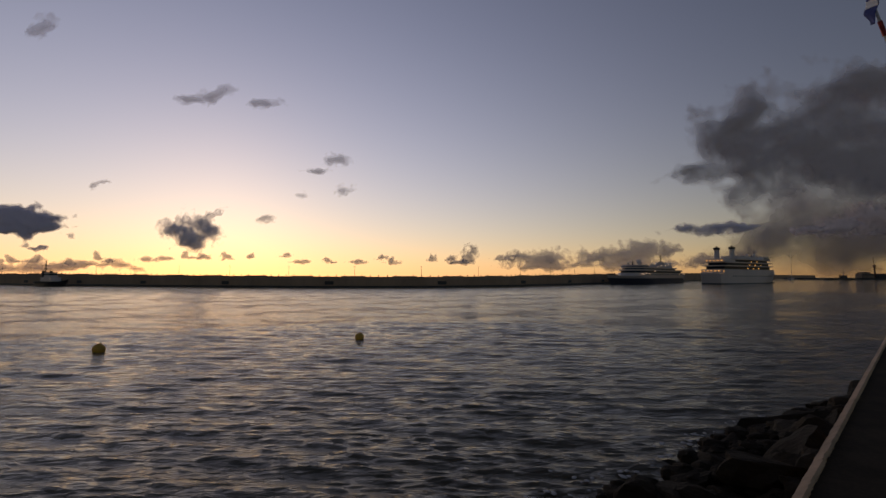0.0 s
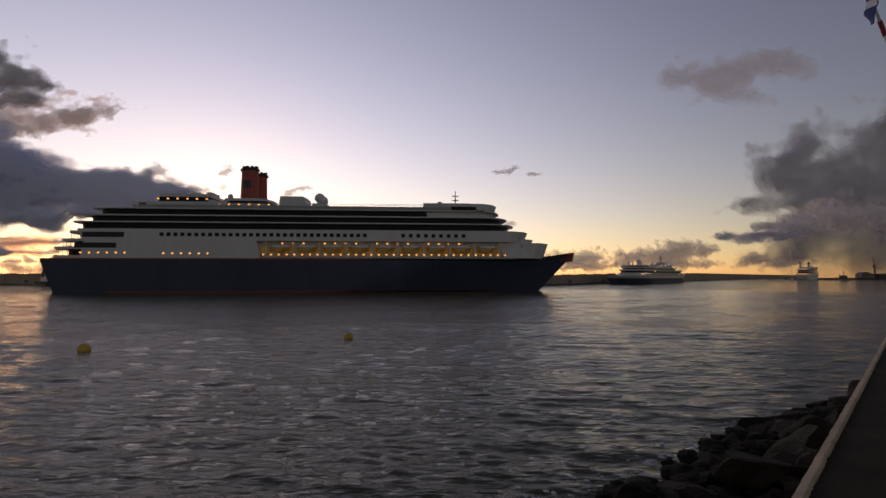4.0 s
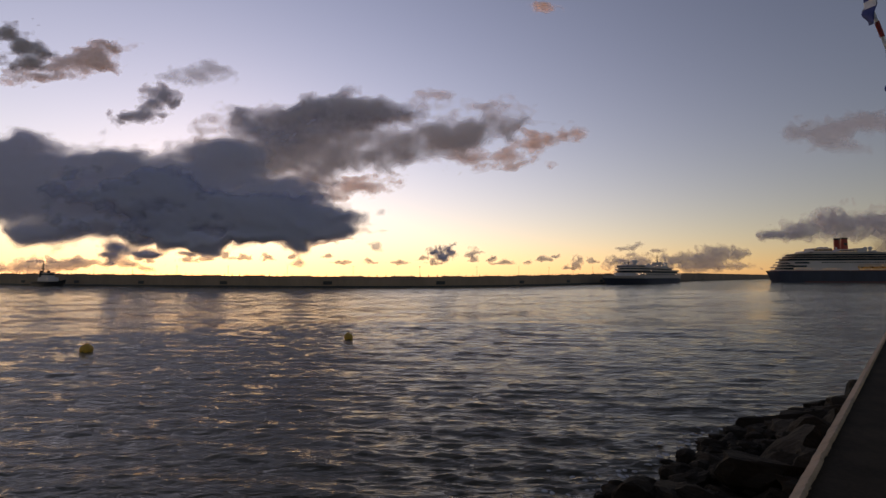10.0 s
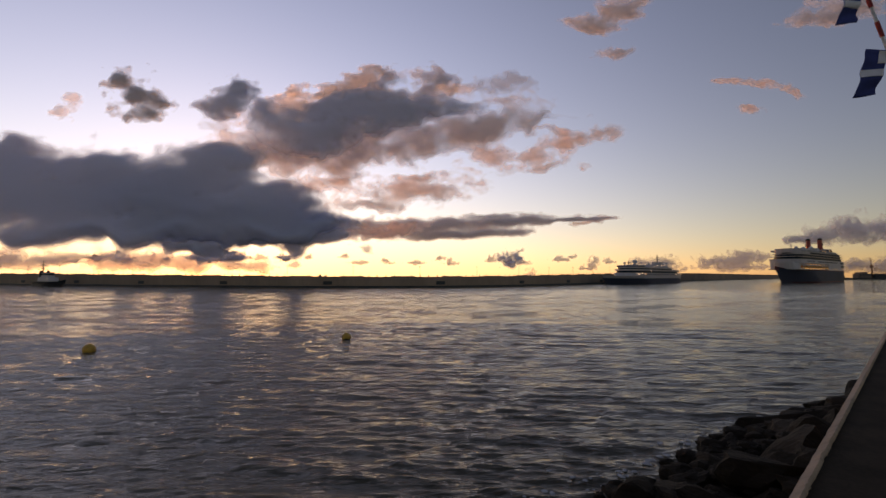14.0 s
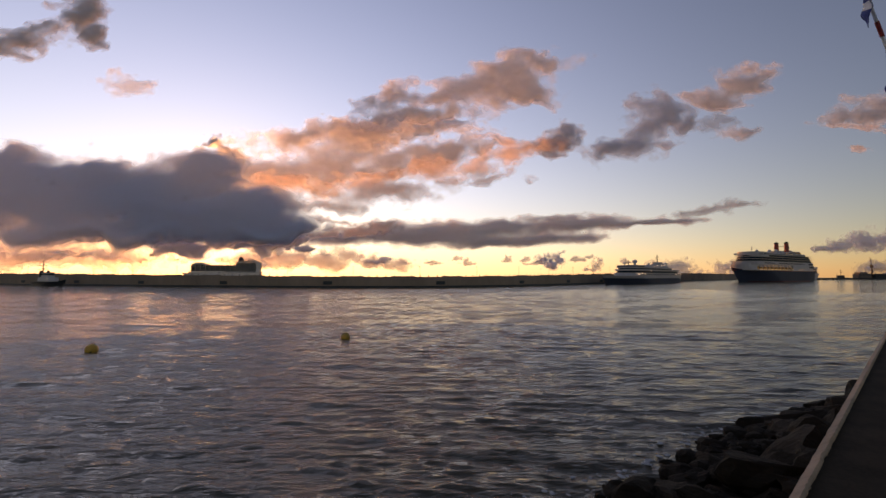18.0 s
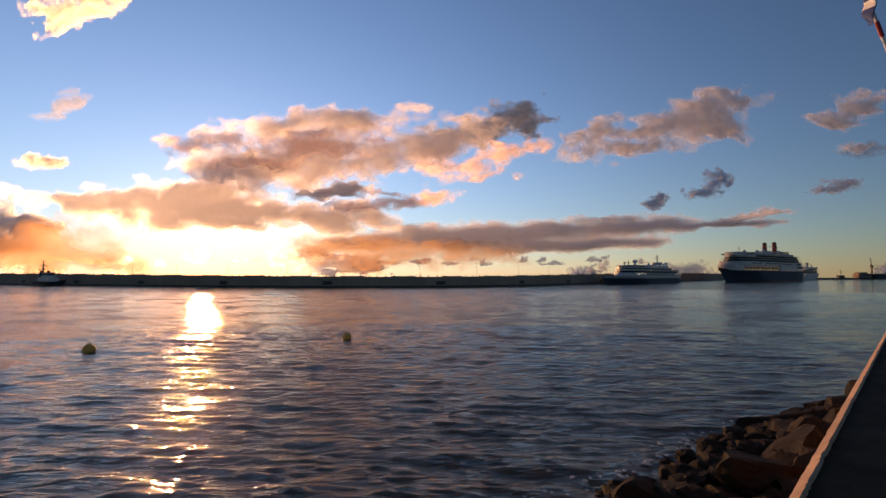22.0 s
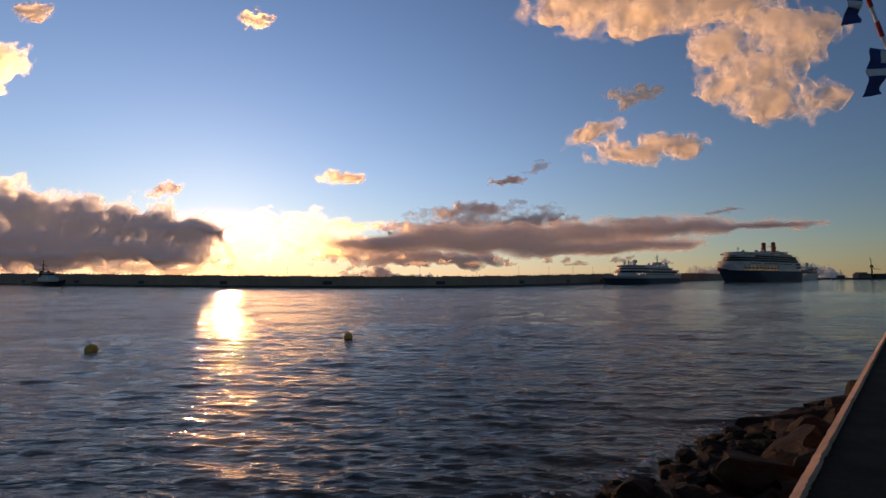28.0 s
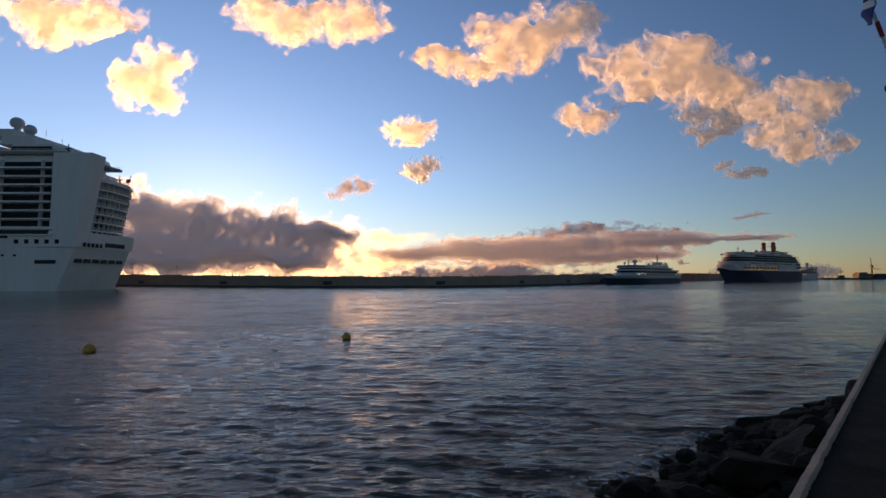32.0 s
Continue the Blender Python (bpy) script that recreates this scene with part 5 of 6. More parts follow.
cloud("dark ragged cloud high above the sea", "storm", "rag", 22,
      [(-174, -50, 236, 90, 12), (50, 0, 199, 85, 20), (224, 90, 174, 85, 10), (-323, -70, 149, 50, 0), (274, -25, 99, 55, 0)],
      [(0, -2.606, 0.511, 1950), (14.5, -1.461, 0.484, 1950), (16.5, -1.213, 0.498, 1950), (17, -1.161, 0.505, 1950), (18, -0.955, 0.572, 1950), (18.7, -0.874, 0.538, 1950), (19, -0.773, 0.491, 1857), (20, -0.463, 0.431, 1696), (21, -0.175, 0.377, 2167), (22, 0.099, 0.348, 2786), (23, 0.228, 0.317, 3900), (24.5, 0.150, 0.241, 3900), (26.5, 0.290, 0.113, 4333), (32, 0.468, 0.074, 4333)])
cloud("small grey wisp of cloud", "wisp", "rag", 23,
      [(0, 0, 123, 54, 0), (-107, 38, 80, 59, 20), (80, 27, 70, 38, 0)],
      [(0, -2.212, 0.511, 2100), (16.5, -0.950, 0.484, 2100), (17, -0.870, 0.471, 2100), (18, -0.722, 0.433, 2100), (19, -0.490, 0.451, 2100), (20, -0.254, 0.468, 1909), (21, -0.025, 0.406, 2100), (22, 0.151, 0.370, 2625), (23, 0.294, 0.324, 3500), (24.5, 0.384, 0.298, 4350), (25.7, 0.588, -0.070, 4350), (32, 0.906, -0.088, 4350)])
cloud("faint grey wisp in the clearing sky", "wisp", "rag", 24,
      [(0, 0, 123, 48, 18), (75, 43, 80, 48, 0)],
      [(0, -2.203, 0.444, 2100), (20, -1.143, 0.444, 2100), (21, -0.974, 0.414, 2100), (22, -0.876, 0.393, 2100), (23, -0.624, 0.361, 1750), (24.5, -0.291, 0.344, 2333), (26.5, -0.090, 0.311, 4200), (27, -0.018, 0.300, 4350), (28, 0.215, 0.249, 4350), (29.2, 0.388, -0.070, 4350), (32, 0.653, -0.088, 4350)])
cloud("sunlit puffy cloud high in the sky", "white", "heap", 25,
      [(73, 53, 126, 87, 10), (-58, 15, 111, 73, 20), (-145, -44, 121, 58, 35), (184, 107, 107, 53, 20), (-218, 48, 145, 82, 0), (24, 121, 121, 58, 0)],
      [(0, -2.650, 0.786, 1900), (20, -1.477, 0.662, 1900), (21, -1.183, 0.634, 1900), (22, -0.838, 0.604, 2375), (23, -0.506, 0.549, 2714), (24, -0.242, 0.541, 4222), (24.5, -0.084, 0.511, 4350), (26.5, 0.208, 0.525, 4350), (27, 0.312, 0.482, 4350), (28, 0.452, 0.406, 4350), (29, 0.515, 0.348, 3800), (30, 0.563, 0.311, 4350), (31, 0.494, 0.294, 4350), (32, 0.631, 0.321, 4222)])
cloud("small sunlit cloud low over the sea", "white", "heap", 26,
      [(0, 0, 102, 36, 0), (-36, 20, 66, 36, 0), (56, -5, 77, 26, 0)],
      [(0, -2.177, 0.245, 2000), (20, -1.092, 0.258, 2000), (21, -0.995, 0.258, 2000), (22, -0.917, 0.258, 2000), (23, -0.826, 0.256, 2000), (24.5, -0.636, 0.245, 1905), (26.5, -0.367, 0.242, 1818), (27, -0.315, 0.239, 1818), (28, -0.231, 0.222, 2222), (29, -0.031, 0.193, 4000), (30, 0.149, 0.141, 4350), (32, 0.341, 0.115, 4350)])
cloud("cumulus bank with bright rims and a flat dark base", "cumulus", "heap", 27,
      [(-119, -43, 376, 103, 0), (178, -59, 297, 87, 0), (-277, 36, 158, 99, 0), (-119, 55, 119, 95, 0), (59, 43, 119, 99, 0), (217, 12, 119, 83, 0), (346, -16, 119, 59, -10), (-455, -20, 237, 119, 0), (-40, -91, 494, 47, 0), (445, -8, 119, 32, -6), (297, -87, 178, 36, 0)],
      [(0, -2.668, 0.089, 1550), (19, -1.543, 0.102, 1550), (20, -1.339, 0.115, 1550), (21, -1.249, 0.122, 1722), (22, -1.172, 0.120, 1722), (23, -1.108, 0.120, 1722), (24.5, -0.979, 0.110, 1685), (26.5, -0.883, 0.101, 1550), (27, -0.870, 0.102, 1550), (28, -0.838, 0.106, 1476), (29, -0.772, 0.111, 1435), (30, -0.713, 0.113, 1409), (31, -0.665, 0.109, 1409), (32, -0.562, 0.100, 1435)])
cloud("small dark flat cloud over the streak", "rose", "rag", 28,
      [(0, 0, 158, 38, 4), (77, 20, 102, 36, 0), (-102, -10, 87, 23, 0)],
      [(0, -2.159, 0.115, 3333), (19, -0.622, 0.154, 3333), (21, -0.340, 0.186, 2222), (23, -0.211, 0.186, 1905), (24.5, -0.085, 0.172, 1667), (26.5, 0.059, 0.144, 2667), (27, 0.095, 0.136, 3077), (28, 0.143, 0.218, 4000), (29, 0.277, 0.141, 4350), (30.2, 0.350, -0.070, 4350), (32, 0.463, -0.088, 4350)])
cloud("large sunlit white cloud over the ships", "white", "heap", 29,
      [(-47, 0, 189, 142, 0), (-165, 71, 142, 94, 0), (118, 71, 142, 142, 0), (24, -142, 142, 104, 0), (-165, -71, 109, 94, 0), (224, -118, 109, 80, 20), (212, 165, 118, 85, 0), (47, 177, 189, 85, 0)],
      [(0, 0.166, 1.985, 1850), (22, 0.552, 1.516, 1850), (24.5, 0.629, 0.956, 1542), (26.5, 0.707, 0.579, 1542), (27, 0.719, 0.545, 1542), (28, 0.742, 0.478, 1682), (29, 0.776, 0.424, 1682), (30, 0.810, 0.397, 1762), (31, 0.836, 0.384, 1762), (32, 0.808, 0.351, 2312)])
cloud("broad sunlit white cloud overhead", "white", "heap", 30,
      [(0, 0, 373, 149, 0), (-274, -25, 224, 114, 0), (249, 25, 249, 139, 0), (-75, -99, 199, 75, 0), (99, 99, 274, 124, 0), (-398, -50, 124, 60, 0)],
      [(0, -0.120, 1.985, 1950), (22, 0.273, 1.516, 1950), (24.5, 0.401, 1.013, 1950), (26.5, 0.590, 0.620, 1950), (27, 0.570, 0.618, 1950), (28, 0.484, 0.637, 1696), (29, 0.416, 0.555, 1857), (30, 0.500, 0.487, 2294), (31, 0.615, 0.410, 3145), (32, 0.659, 0.377, 3900)])
cloud("sunlit white cloud drifting from overhead", "white", "heap", 31,
      [(0, 0, 340, 157, 0), (-288, 42, 209, 115, -10), (235, -52, 209, 131, 0), (52, 105, 261, 105, 0), (-157, -78, 183, 78, 20)],
      [(0, -0.406, 1.985, 2050), (24.5, -0.142, 1.217, 2050), (28, 0.048, 0.772, 2050), (29, 0.128, 0.710, 2050), (30, 0.233, 0.634, 2050), (31, 0.423, 0.549, 1783), (32, 0.538, 0.460, 2050)])
cloud("sunlit white cloud with a bright edge", "white", "heap", 32,
      [(0, 0, 204, 143, 20), (153, 77, 153, 102, 0), (-102, -77, 128, 92, 0), (-179, 51, 102, 77, 0)],
      [(0, -1.511, 1.516, 2000), (24.5, -0.793, 1.071, 2000), (28, -0.512, 0.772, 2000), (29, -0.430, 0.675, 2000), (30, -0.335, 0.600, 2222), (31, -0.164, 0.590, 1818), (32, 0.212, 0.545, 1739)])
cloud("sunlit white cloud with torn lower edge", "white", "heap", 33,
      [(0, 0, 255, 107, 0), (-204, 26, 153, 87, 0), (204, -10, 128, 112, 0), (-51, -71, 102, 71, 0)],
      [(0, -2.695, 1.071, 2000), (24.5, -1.990, 0.857, 2000), (28, -1.390, 0.731, 2000), (29, -1.228, 0.703, 2000), (30, -0.999, 0.655, 2000), (31, -0.700, 0.637, 1600), (32, -0.309, 0.596, 1818)])
cloud("sunlit puffy cloud above the sea", "white", "heap", 34,
      [(0, 0, 154, 119, 0), (-99, -15, 114, 85, 0), (99, 50, 99, 99, 0), (25, -99, 90, 65, 0)],
      [(0, -2.585, 0.377, 1950), (24.5, -1.679, 0.431, 1950), (27, -1.171, 0.457, 1950), (28, -1.054, 0.478, 2167), (29, -0.780, 0.451, 1857), (30, -0.468, 0.384, 2294), (31, -0.212, 0.282, 4350), (32, -0.050, 0.245, 4333)])
cloud("small sunlit puffy cloud", "white", "heap", 35,
      [(0, 0, 126, 85, 0), (85, 25, 90, 70, 0), (-90, 10, 90, 65, 0), (20, -60, 65, 45, 0)],
      [(0, -2.628, 0.648, 1970), (24.5, -1.704, 0.675, 1970), (27, -1.195, 0.620, 1970), (28, -0.960, 0.618, 3582), (29, -0.756, 0.620, 1970), (30, -0.553, 0.601, 1970), (31, -0.189, 0.471, 2814), (32, -0.081, 0.331, 2627)])
cloud("sunlit cumulus with a ragged side", "white", "heap", 36,
      [(0, 0, 123, 148, 0), (74, 74, 98, 98, 0), (-84, -25, 98, 108, 0), (39, -98, 94, 79, 0)],
      [(0, -2.869, 0.511, 1930), (24.5, -2.216, 0.538, 1930), (28, -1.691, 0.552, 1930), (29.5, -1.283, 0.552, 1930), (30, -1.123, 0.532, 1930), (31, -0.946, 0.532, 1608), (32, -0.676, 0.457, 1930)])
cloud("sunlit cloud bank at the sky's edge", "white", "heap", 37,
      [(0, 0, 225, 100, 0), (-150, 25, 150, 85, 0), (150, 15, 150, 90, 0), (-50, -75, 125, 65, 0)],
      [(0, -2.893, 0.648, 1960), (24.5, -2.363, 0.648, 1960), (29, -1.832, 0.634, 1960), (30, -1.540, 0.634, 1960), (31, -1.235, 0.620, 1960), (32, -0.870, 0.593, 1782)])
cloud("small torn sunlit cloud", "white", "heap", 38,
      [(0, 0, 124, 89, 0), (74, 20, 84, 64, 0), (-69, 25, 84, 64, 0)],
      [(0, -2.760, 0.648, 1940), (24, -1.571, 0.675, 1940), (26, -1.156, 0.627, 1940), (26.5, -1.017, 0.618, 1764), (27, -0.840, 0.607, 1764), (28, -0.434, 0.596, 3527), (29, -0.038, 0.522, 4350), (30, 0.145, 0.447, 4350), (31, 0.236, 0.404, 2282), (32, 0.333, 0.357, 2156)])
cloud("sunlit cloud with a flat base above the ships", "white", "heap", 39,
      [(0, 0, 212, 58, 6), (133, 16, 133, 58, 0), (-133, -16, 122, 48, 0), (-212, 80, 133, 48, 20)],
      [(0, -0.399, 1.670, 2080), (22, -0.006, 1.365, 2080), (24.5, 0.236, 0.857, 2080), (26.5, 0.398, 0.340, 1891), (27, 0.443, 0.320, 1891), (28, 0.468, 0.287, 1809), (29, 0.471, 0.265, 2600), (30, 0.511, 0.232, 2773), (31, 0.549, 0.203, 4350), (32, 0.692, 0.235, 4350)])
cloud("small sunlit puffs of cloud", "white", "heap", 40,
      [(0, 0, 113, 62, 0), (103, -36, 88, 52, 0), (-103, 26, 77, 46, 0)],
      [(0, -2.287, 1.071, 2020), (24.5, -0.787, 0.927, 2020), (28, -0.511, 0.731, 3367), (30, -0.323, 0.634, 3367), (31, -0.018, 0.471, 4040), (32, 0.021, 0.498, 1683)])
cloud("small cloud with a bright edge over the cumulus", "rose", "heap", 41,
      [(0, 0, 71, 33, 20), (47, 19, 47, 28, 0)],
      [(0, -2.171, 0.206, 1850), (24.5, -0.959, 0.193, 1850), (26.5, -0.778, 0.199, 1850), (28, -0.643, 0.193, 1850), (29, -0.560, 0.206, 1682), (30, -0.443, 0.203, 1850), (31, -0.344, 0.208, 1682), (32, -0.222, 0.195, 1423)])
cloud("small ragged grey cumulus above the breakwater", "rain", "heap", 42,
      [(0, -39, 116, 72, 0), (66, 17, 72, 72, 0), (-77, 17, 72, 50, 0), (110, 83, 72, 25, 30), (-28, 55, 55, 44, 0)],
      [(0, -0.575, 0.102, 2057), (1, -0.492, 0.105, 2160), (2, -0.418, 0.106, 2160), (3.2, -0.345, 0.113, 2880), (4, -0.274, 0.105, 3086), (6.5, -0.146, 0.083, 3086), (7, -0.120, 0.077, 3086), (9, -0.043, 0.056, 4320), (11, 0.046, 0.048, 4350), (13, 0.116, 0.042, 4350), (14.5, 0.167, 0.038, 4350), (20, 0.276, 0.032, 4350), (26, 0.426, -0.070, 4350), (32, 0.653, -0.088, 4350)])
cloud("small torn cloud in the clear sky", "wisp", "soft", 43,
      [(0, 0, 128, 41, 10), (-102, -31, 92, 26, 0), (230, -51, 102, 26, 0)],
      [(0, -0.534, 0.424, 2000), (0.8, -0.331, 0.401, 2500), (2, -0.064, 0.353, 4000), (4, 0.150, 0.245, 4350), (9, 0.405, 0.089, 4350), (20.5, 0.603, -0.070, 4350), (32, 0.906, -0.088, 4350)])
cloud("small torn cloud in the clear sky", "wisp", "soft", 44,
      [(0, 21, 68, 34, 0), (-105, -31, 78, 16, 0), (26, -118, 58, 26, 10), (-157, -144, 42, 13, 0)],
      [(0, -0.248, 0.256, 2050), (0.8, -0.141, 0.235, 2562), (2, -0.044, 0.173, 4350), (4, 0.149, 0.115, 4350), (9, 0.404, 0.051, 4350), (20.5, 0.603, -0.070, 4350), (32, 0.906, -0.088, 4350)])
cloud("small torn cloud in the clear sky", "wisp", "soft", 45,
      [(0, 0, 94, 24, 16), (47, 16, 52, 21, 0)],
      [(0, -0.792, 0.212, 3417), (1.6, -0.611, 0.199, 2278), (2, -0.575, 0.198, 2050), (3.2, -0.463, 0.195, 2278), (4, -0.340, 0.195, 2562), (4.5, -0.314, 0.193, 2929), (7, -0.108, 0.149, 4350), (9, 0.020, 0.089, 4350), (20.5, 0.274, -0.070, 4350), (32, 0.653, -0.088, 4350)])
cloud("small torn cloud low in the clear sky", "wisp", "rag", 46,
      [(0, 0, 52, 18, 0), (21, 10, 31, 16, 0)],
      [(0, -0.412, 0.132, 2050), (2, -0.249, 0.115, 2929), (4, -0.107, 0.064, 4100), (9, 0.148, 0.038, 4350), (20.5, 0.401, -0.070, 4350), (32, 0.780, -0.088, 4350)])
cloud("faint grey patch of cloud", "wisp", "soft", 47,
      [(0, 0, 102, 56, 20), (-51, -26, 66, 41, 0)],
      [(0, -0.932, 0.593, 2000), (1, -0.822, 0.566, 2500), (2, -0.763, 0.431, 4350), (4, -0.496, 0.245, 4350), (9, 0.020, 0.064, 4350), (20.5, 0.324, -0.070, 4350), (32, 0.780, -0.088, 4350)])
cloud("ragged shower cloud hanging under the bank", "rain", "rag", 48,
      [(0, 15, 87, 44, 0), (-19, -24, 68, 29, 0), (97, -10, 63, 22, 10), (145, -19, 48, 12, 0)],
      [(0, -1.513, 0.064, 1900), (4, -1.079, 0.064, 1900), (6.5, -0.900, 0.064, 1900), (7, -0.884, 0.064, 1900), (9, -0.791, 0.061, 1810), (11, -0.685, 0.057, 1727), (13, -0.586, 0.055, 1727), (14.5, -0.522, 0.051, 1900), (17, -0.427, 0.061, 2111), (19, -0.312, 0.074, 2714), (23, -0.158, 0.064, 3800), (32, 0.020, 0.045, 4350)])
cloud("small flat cloud under the bank", "rain", "heap", 49,
      [(0, 0, 91, 24, 0), (43, 13, 48, 27, 0)],
      [(0, -0.925, 0.064, 3500), (2, -0.823, 0.064, 2625), (4, -0.759, 0.057, 2625), (7, -0.695, 0.055, 2100), (9, -0.608, 0.054, 2100), (11, -0.506, 0.051, 2333), (13, -0.401, 0.045, 2625), (14.5, -0.324, 0.043, 2625), (17, -0.194, 0.037, 2625), (19, -0.114, 0.034, 2625), (23, -0.043, 0.034, 3500), (32, 0.059, 0.032, 4200)])
cloud("low hazy cloud bank along the horizon", "bank", "heap", 60,
      [(0, 0, 214, 61, 0), (-115, 31, 99, 54, 0), (77, 31, 115, 61, 0), (0, -38, 268, 38, 0)],
      [(0, 0.212, 0.036, 3000), (2, 0.256, 0.038, 3000), (4, 0.301, 0.036, 3000), (7, 0.371, 0.031, 3529), (11, 0.441, 0.028, 3750), (20, 0.530, 0.015, 3750), (32, 0.657, -0.000, 3750)])
cloud("low hazy cloud bank along the horizon", "bank", "heap", 61,
      [(0, 0, 344, 77, 0), (115, 54, 153, 77, 0), (-191, 8, 138, 61, 0), (268, 38, 153, 54, 0), (0, -54, 459, 38, 0)],
      [(0, 0.410, 0.043, 3000), (2, 0.448, 0.046, 3000), (4, 0.493, 0.043, 3000), (7, 0.550, 0.036, 3333), (9, 0.563, 0.036, 3333), (11, 0.601, 0.036, 3750), (13, 0.633, 0.033, 4286), (14.5, 0.658, 0.031, 4286), (20, 0.708, 0.015, 4286), (32, 0.810, -0.000, 4286)])
cloud("low hazy cloud bank along the horizon", "bank", "heap", 62,
      [(0, 0, 306, 54, 0), (115, 31, 153, 54, 0), (-153, 0, 153, 46, 0)],
      [(0, 0.633, 0.031, 3000), (2, 0.684, 0.032, 3000), (4, 0.748, 0.033, 3000), (7, 0.849, 0.031, 3000), (11, 0.938, 0.025, 3000), (20, 1.040, 0.013, 3000), (32, 1.166, -0.000, 3000)])
cloud("small far cumulus low over the horizon", "haze", "heap", 63,
      [(0, 0, 77, 54, 0), (23, 46, 46, 54, 0), (-77, -38, 92, 23, 0)],
      [(0, 0.056, 0.045, 3000), (2, 0.120, 0.041, 3000), (4, 0.174, 0.036, 3333), (7, 0.256, 0.031, 3750), (11, 0.314, 0.028, 4286), (20, 0.352, 0.023, 4286), (32, 0.466, 0.018, 4286)])
cloud("low line of far haze over the sea", "bank", "soft", 64,
      [(-253, 0, 631, 51, 0), (253, 0, 505, 34, 0)],
      [(0, -0.859, 0.023, 3300), (4, -0.821, 0.020, 3300), (9, -0.846, 0.023, 3000), (14.5, -0.886, 0.038, 2538), (17, -0.911, 0.045, 2538), (19, -0.924, 0.041, 2750), (24, -0.949, 0.032, 3300), (32, -0.871, 0.013, 3300)])
cloud("rain curtain low over the sea with sunrise orange in its tint", "curtain", "soft", 70,
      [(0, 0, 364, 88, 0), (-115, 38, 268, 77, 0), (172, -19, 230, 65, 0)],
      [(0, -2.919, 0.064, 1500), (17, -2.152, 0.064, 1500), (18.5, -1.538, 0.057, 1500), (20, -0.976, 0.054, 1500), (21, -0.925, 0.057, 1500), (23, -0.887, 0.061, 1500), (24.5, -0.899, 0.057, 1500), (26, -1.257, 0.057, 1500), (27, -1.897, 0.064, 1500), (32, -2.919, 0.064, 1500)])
cloud("rain curtain low over the sea with sunrise orange in its tint", "curtain", "soft", 71,
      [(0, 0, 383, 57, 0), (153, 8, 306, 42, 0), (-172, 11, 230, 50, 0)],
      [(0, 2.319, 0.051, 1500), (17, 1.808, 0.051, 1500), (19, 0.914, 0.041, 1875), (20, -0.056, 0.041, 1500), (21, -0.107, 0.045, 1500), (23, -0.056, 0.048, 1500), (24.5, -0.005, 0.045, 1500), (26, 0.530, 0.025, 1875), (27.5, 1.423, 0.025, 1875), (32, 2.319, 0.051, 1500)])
cloud("thin sunlit veil beside the cumulus bank", "glow", "rag", 72,
      [(0, 0, 431, 119, 0), (-199, 99, 298, 80, 10), (199, -66, 398, 73, 0), (-133, -99, 298, 66, 0), (298, 46, 265, 46, 0)],
      [(0, -2.919, 0.064, 2600), (20, -1.898, 0.077, 2600), (23, -1.323, 0.077, 2600), (24.5, -0.773, 0.083, 2600), (26.5, -0.402, 0.096, 3250), (28, -0.312, 0.096, 2889), (29, -0.306, 0.089, 2600), (30, -0.261, 0.083, 2600), (31, -0.229, 0.077, 2600), (32, -0.235, 0.066, 2600)])
cloud("brown rain haze under the cumulus bank", "bank", "soft", 73,
      [(-77, 0, 478, 42, 0), (230, -8, 325, 31, 0), (-306, 8, 268, 46, 0)],
      [(0, -2.913, 0.028, 1500), (19, -1.765, 0.028, 1500), (22, -1.421, 0.031, 1500), (24.5, -1.076, 0.031, 1500), (26.5, -0.898, 0.031, 1500), (28, -0.821, 0.031, 1500), (29, -0.764, 0.031, 1500), (30, -0.713, 0.031, 1500), (31, -0.662, 0.031, 1500), (32, -0.579, 0.031, 1500)])
cloud("rosy broken bank over the rising sun", "streak", "rag", 74,
      [(0, 0, 763, 117, 0), (-587, 18, 499, 100, 0), (528, -53, 616, 76, 0), (-117, 82, 411, 76, 4), (264, -88, 587, 47, 0)],
      [(0, -2.936, 0.154, 2300), (16.5, -1.547, 0.154, 2556), (18, -1.084, 0.138, 2706), (19, -0.852, 0.136, 2706), (20, -0.660, 0.146, 2421), (21, -0.584, 0.156, 2300), (22, -0.545, 0.156, 2300), (23, -0.519, 0.154, 2300), (24.5, -0.493, 0.144, 2421), (26.5, -0.338, 0.096, 3286), (28, -0.107, 0.051, 4182), (32, 0.148, -0.000, 4182)])
cloud("rosy haze bank low under the dark deck", "bank", "heap", 75,
      [(0, 0, 574, 115, 0), (-344, 31, 421, 138, 0), (306, -23, 421, 92, 0), (-574, -15, 459, 115, 0), (77, 69, 230, 77, 0)],
      [(0, -2.917, 0.051, 3000), (10, -2.023, 0.051, 3000), (13, -1.423, 0.051, 3000), (14.5, -1.052, 0.051, 3000), (16.5, -0.899, 0.051, 3000), (17, -0.880, 0.051, 3000), (18, -0.848, 0.048, 3000), (19, -0.822, 0.046, 3000), (20, -0.809, 0.041, 3000), (21.5, -0.806, -0.013, 3000), (23, -0.804, -0.063, 3000), (32, -0.739, -0.088, 3000)])
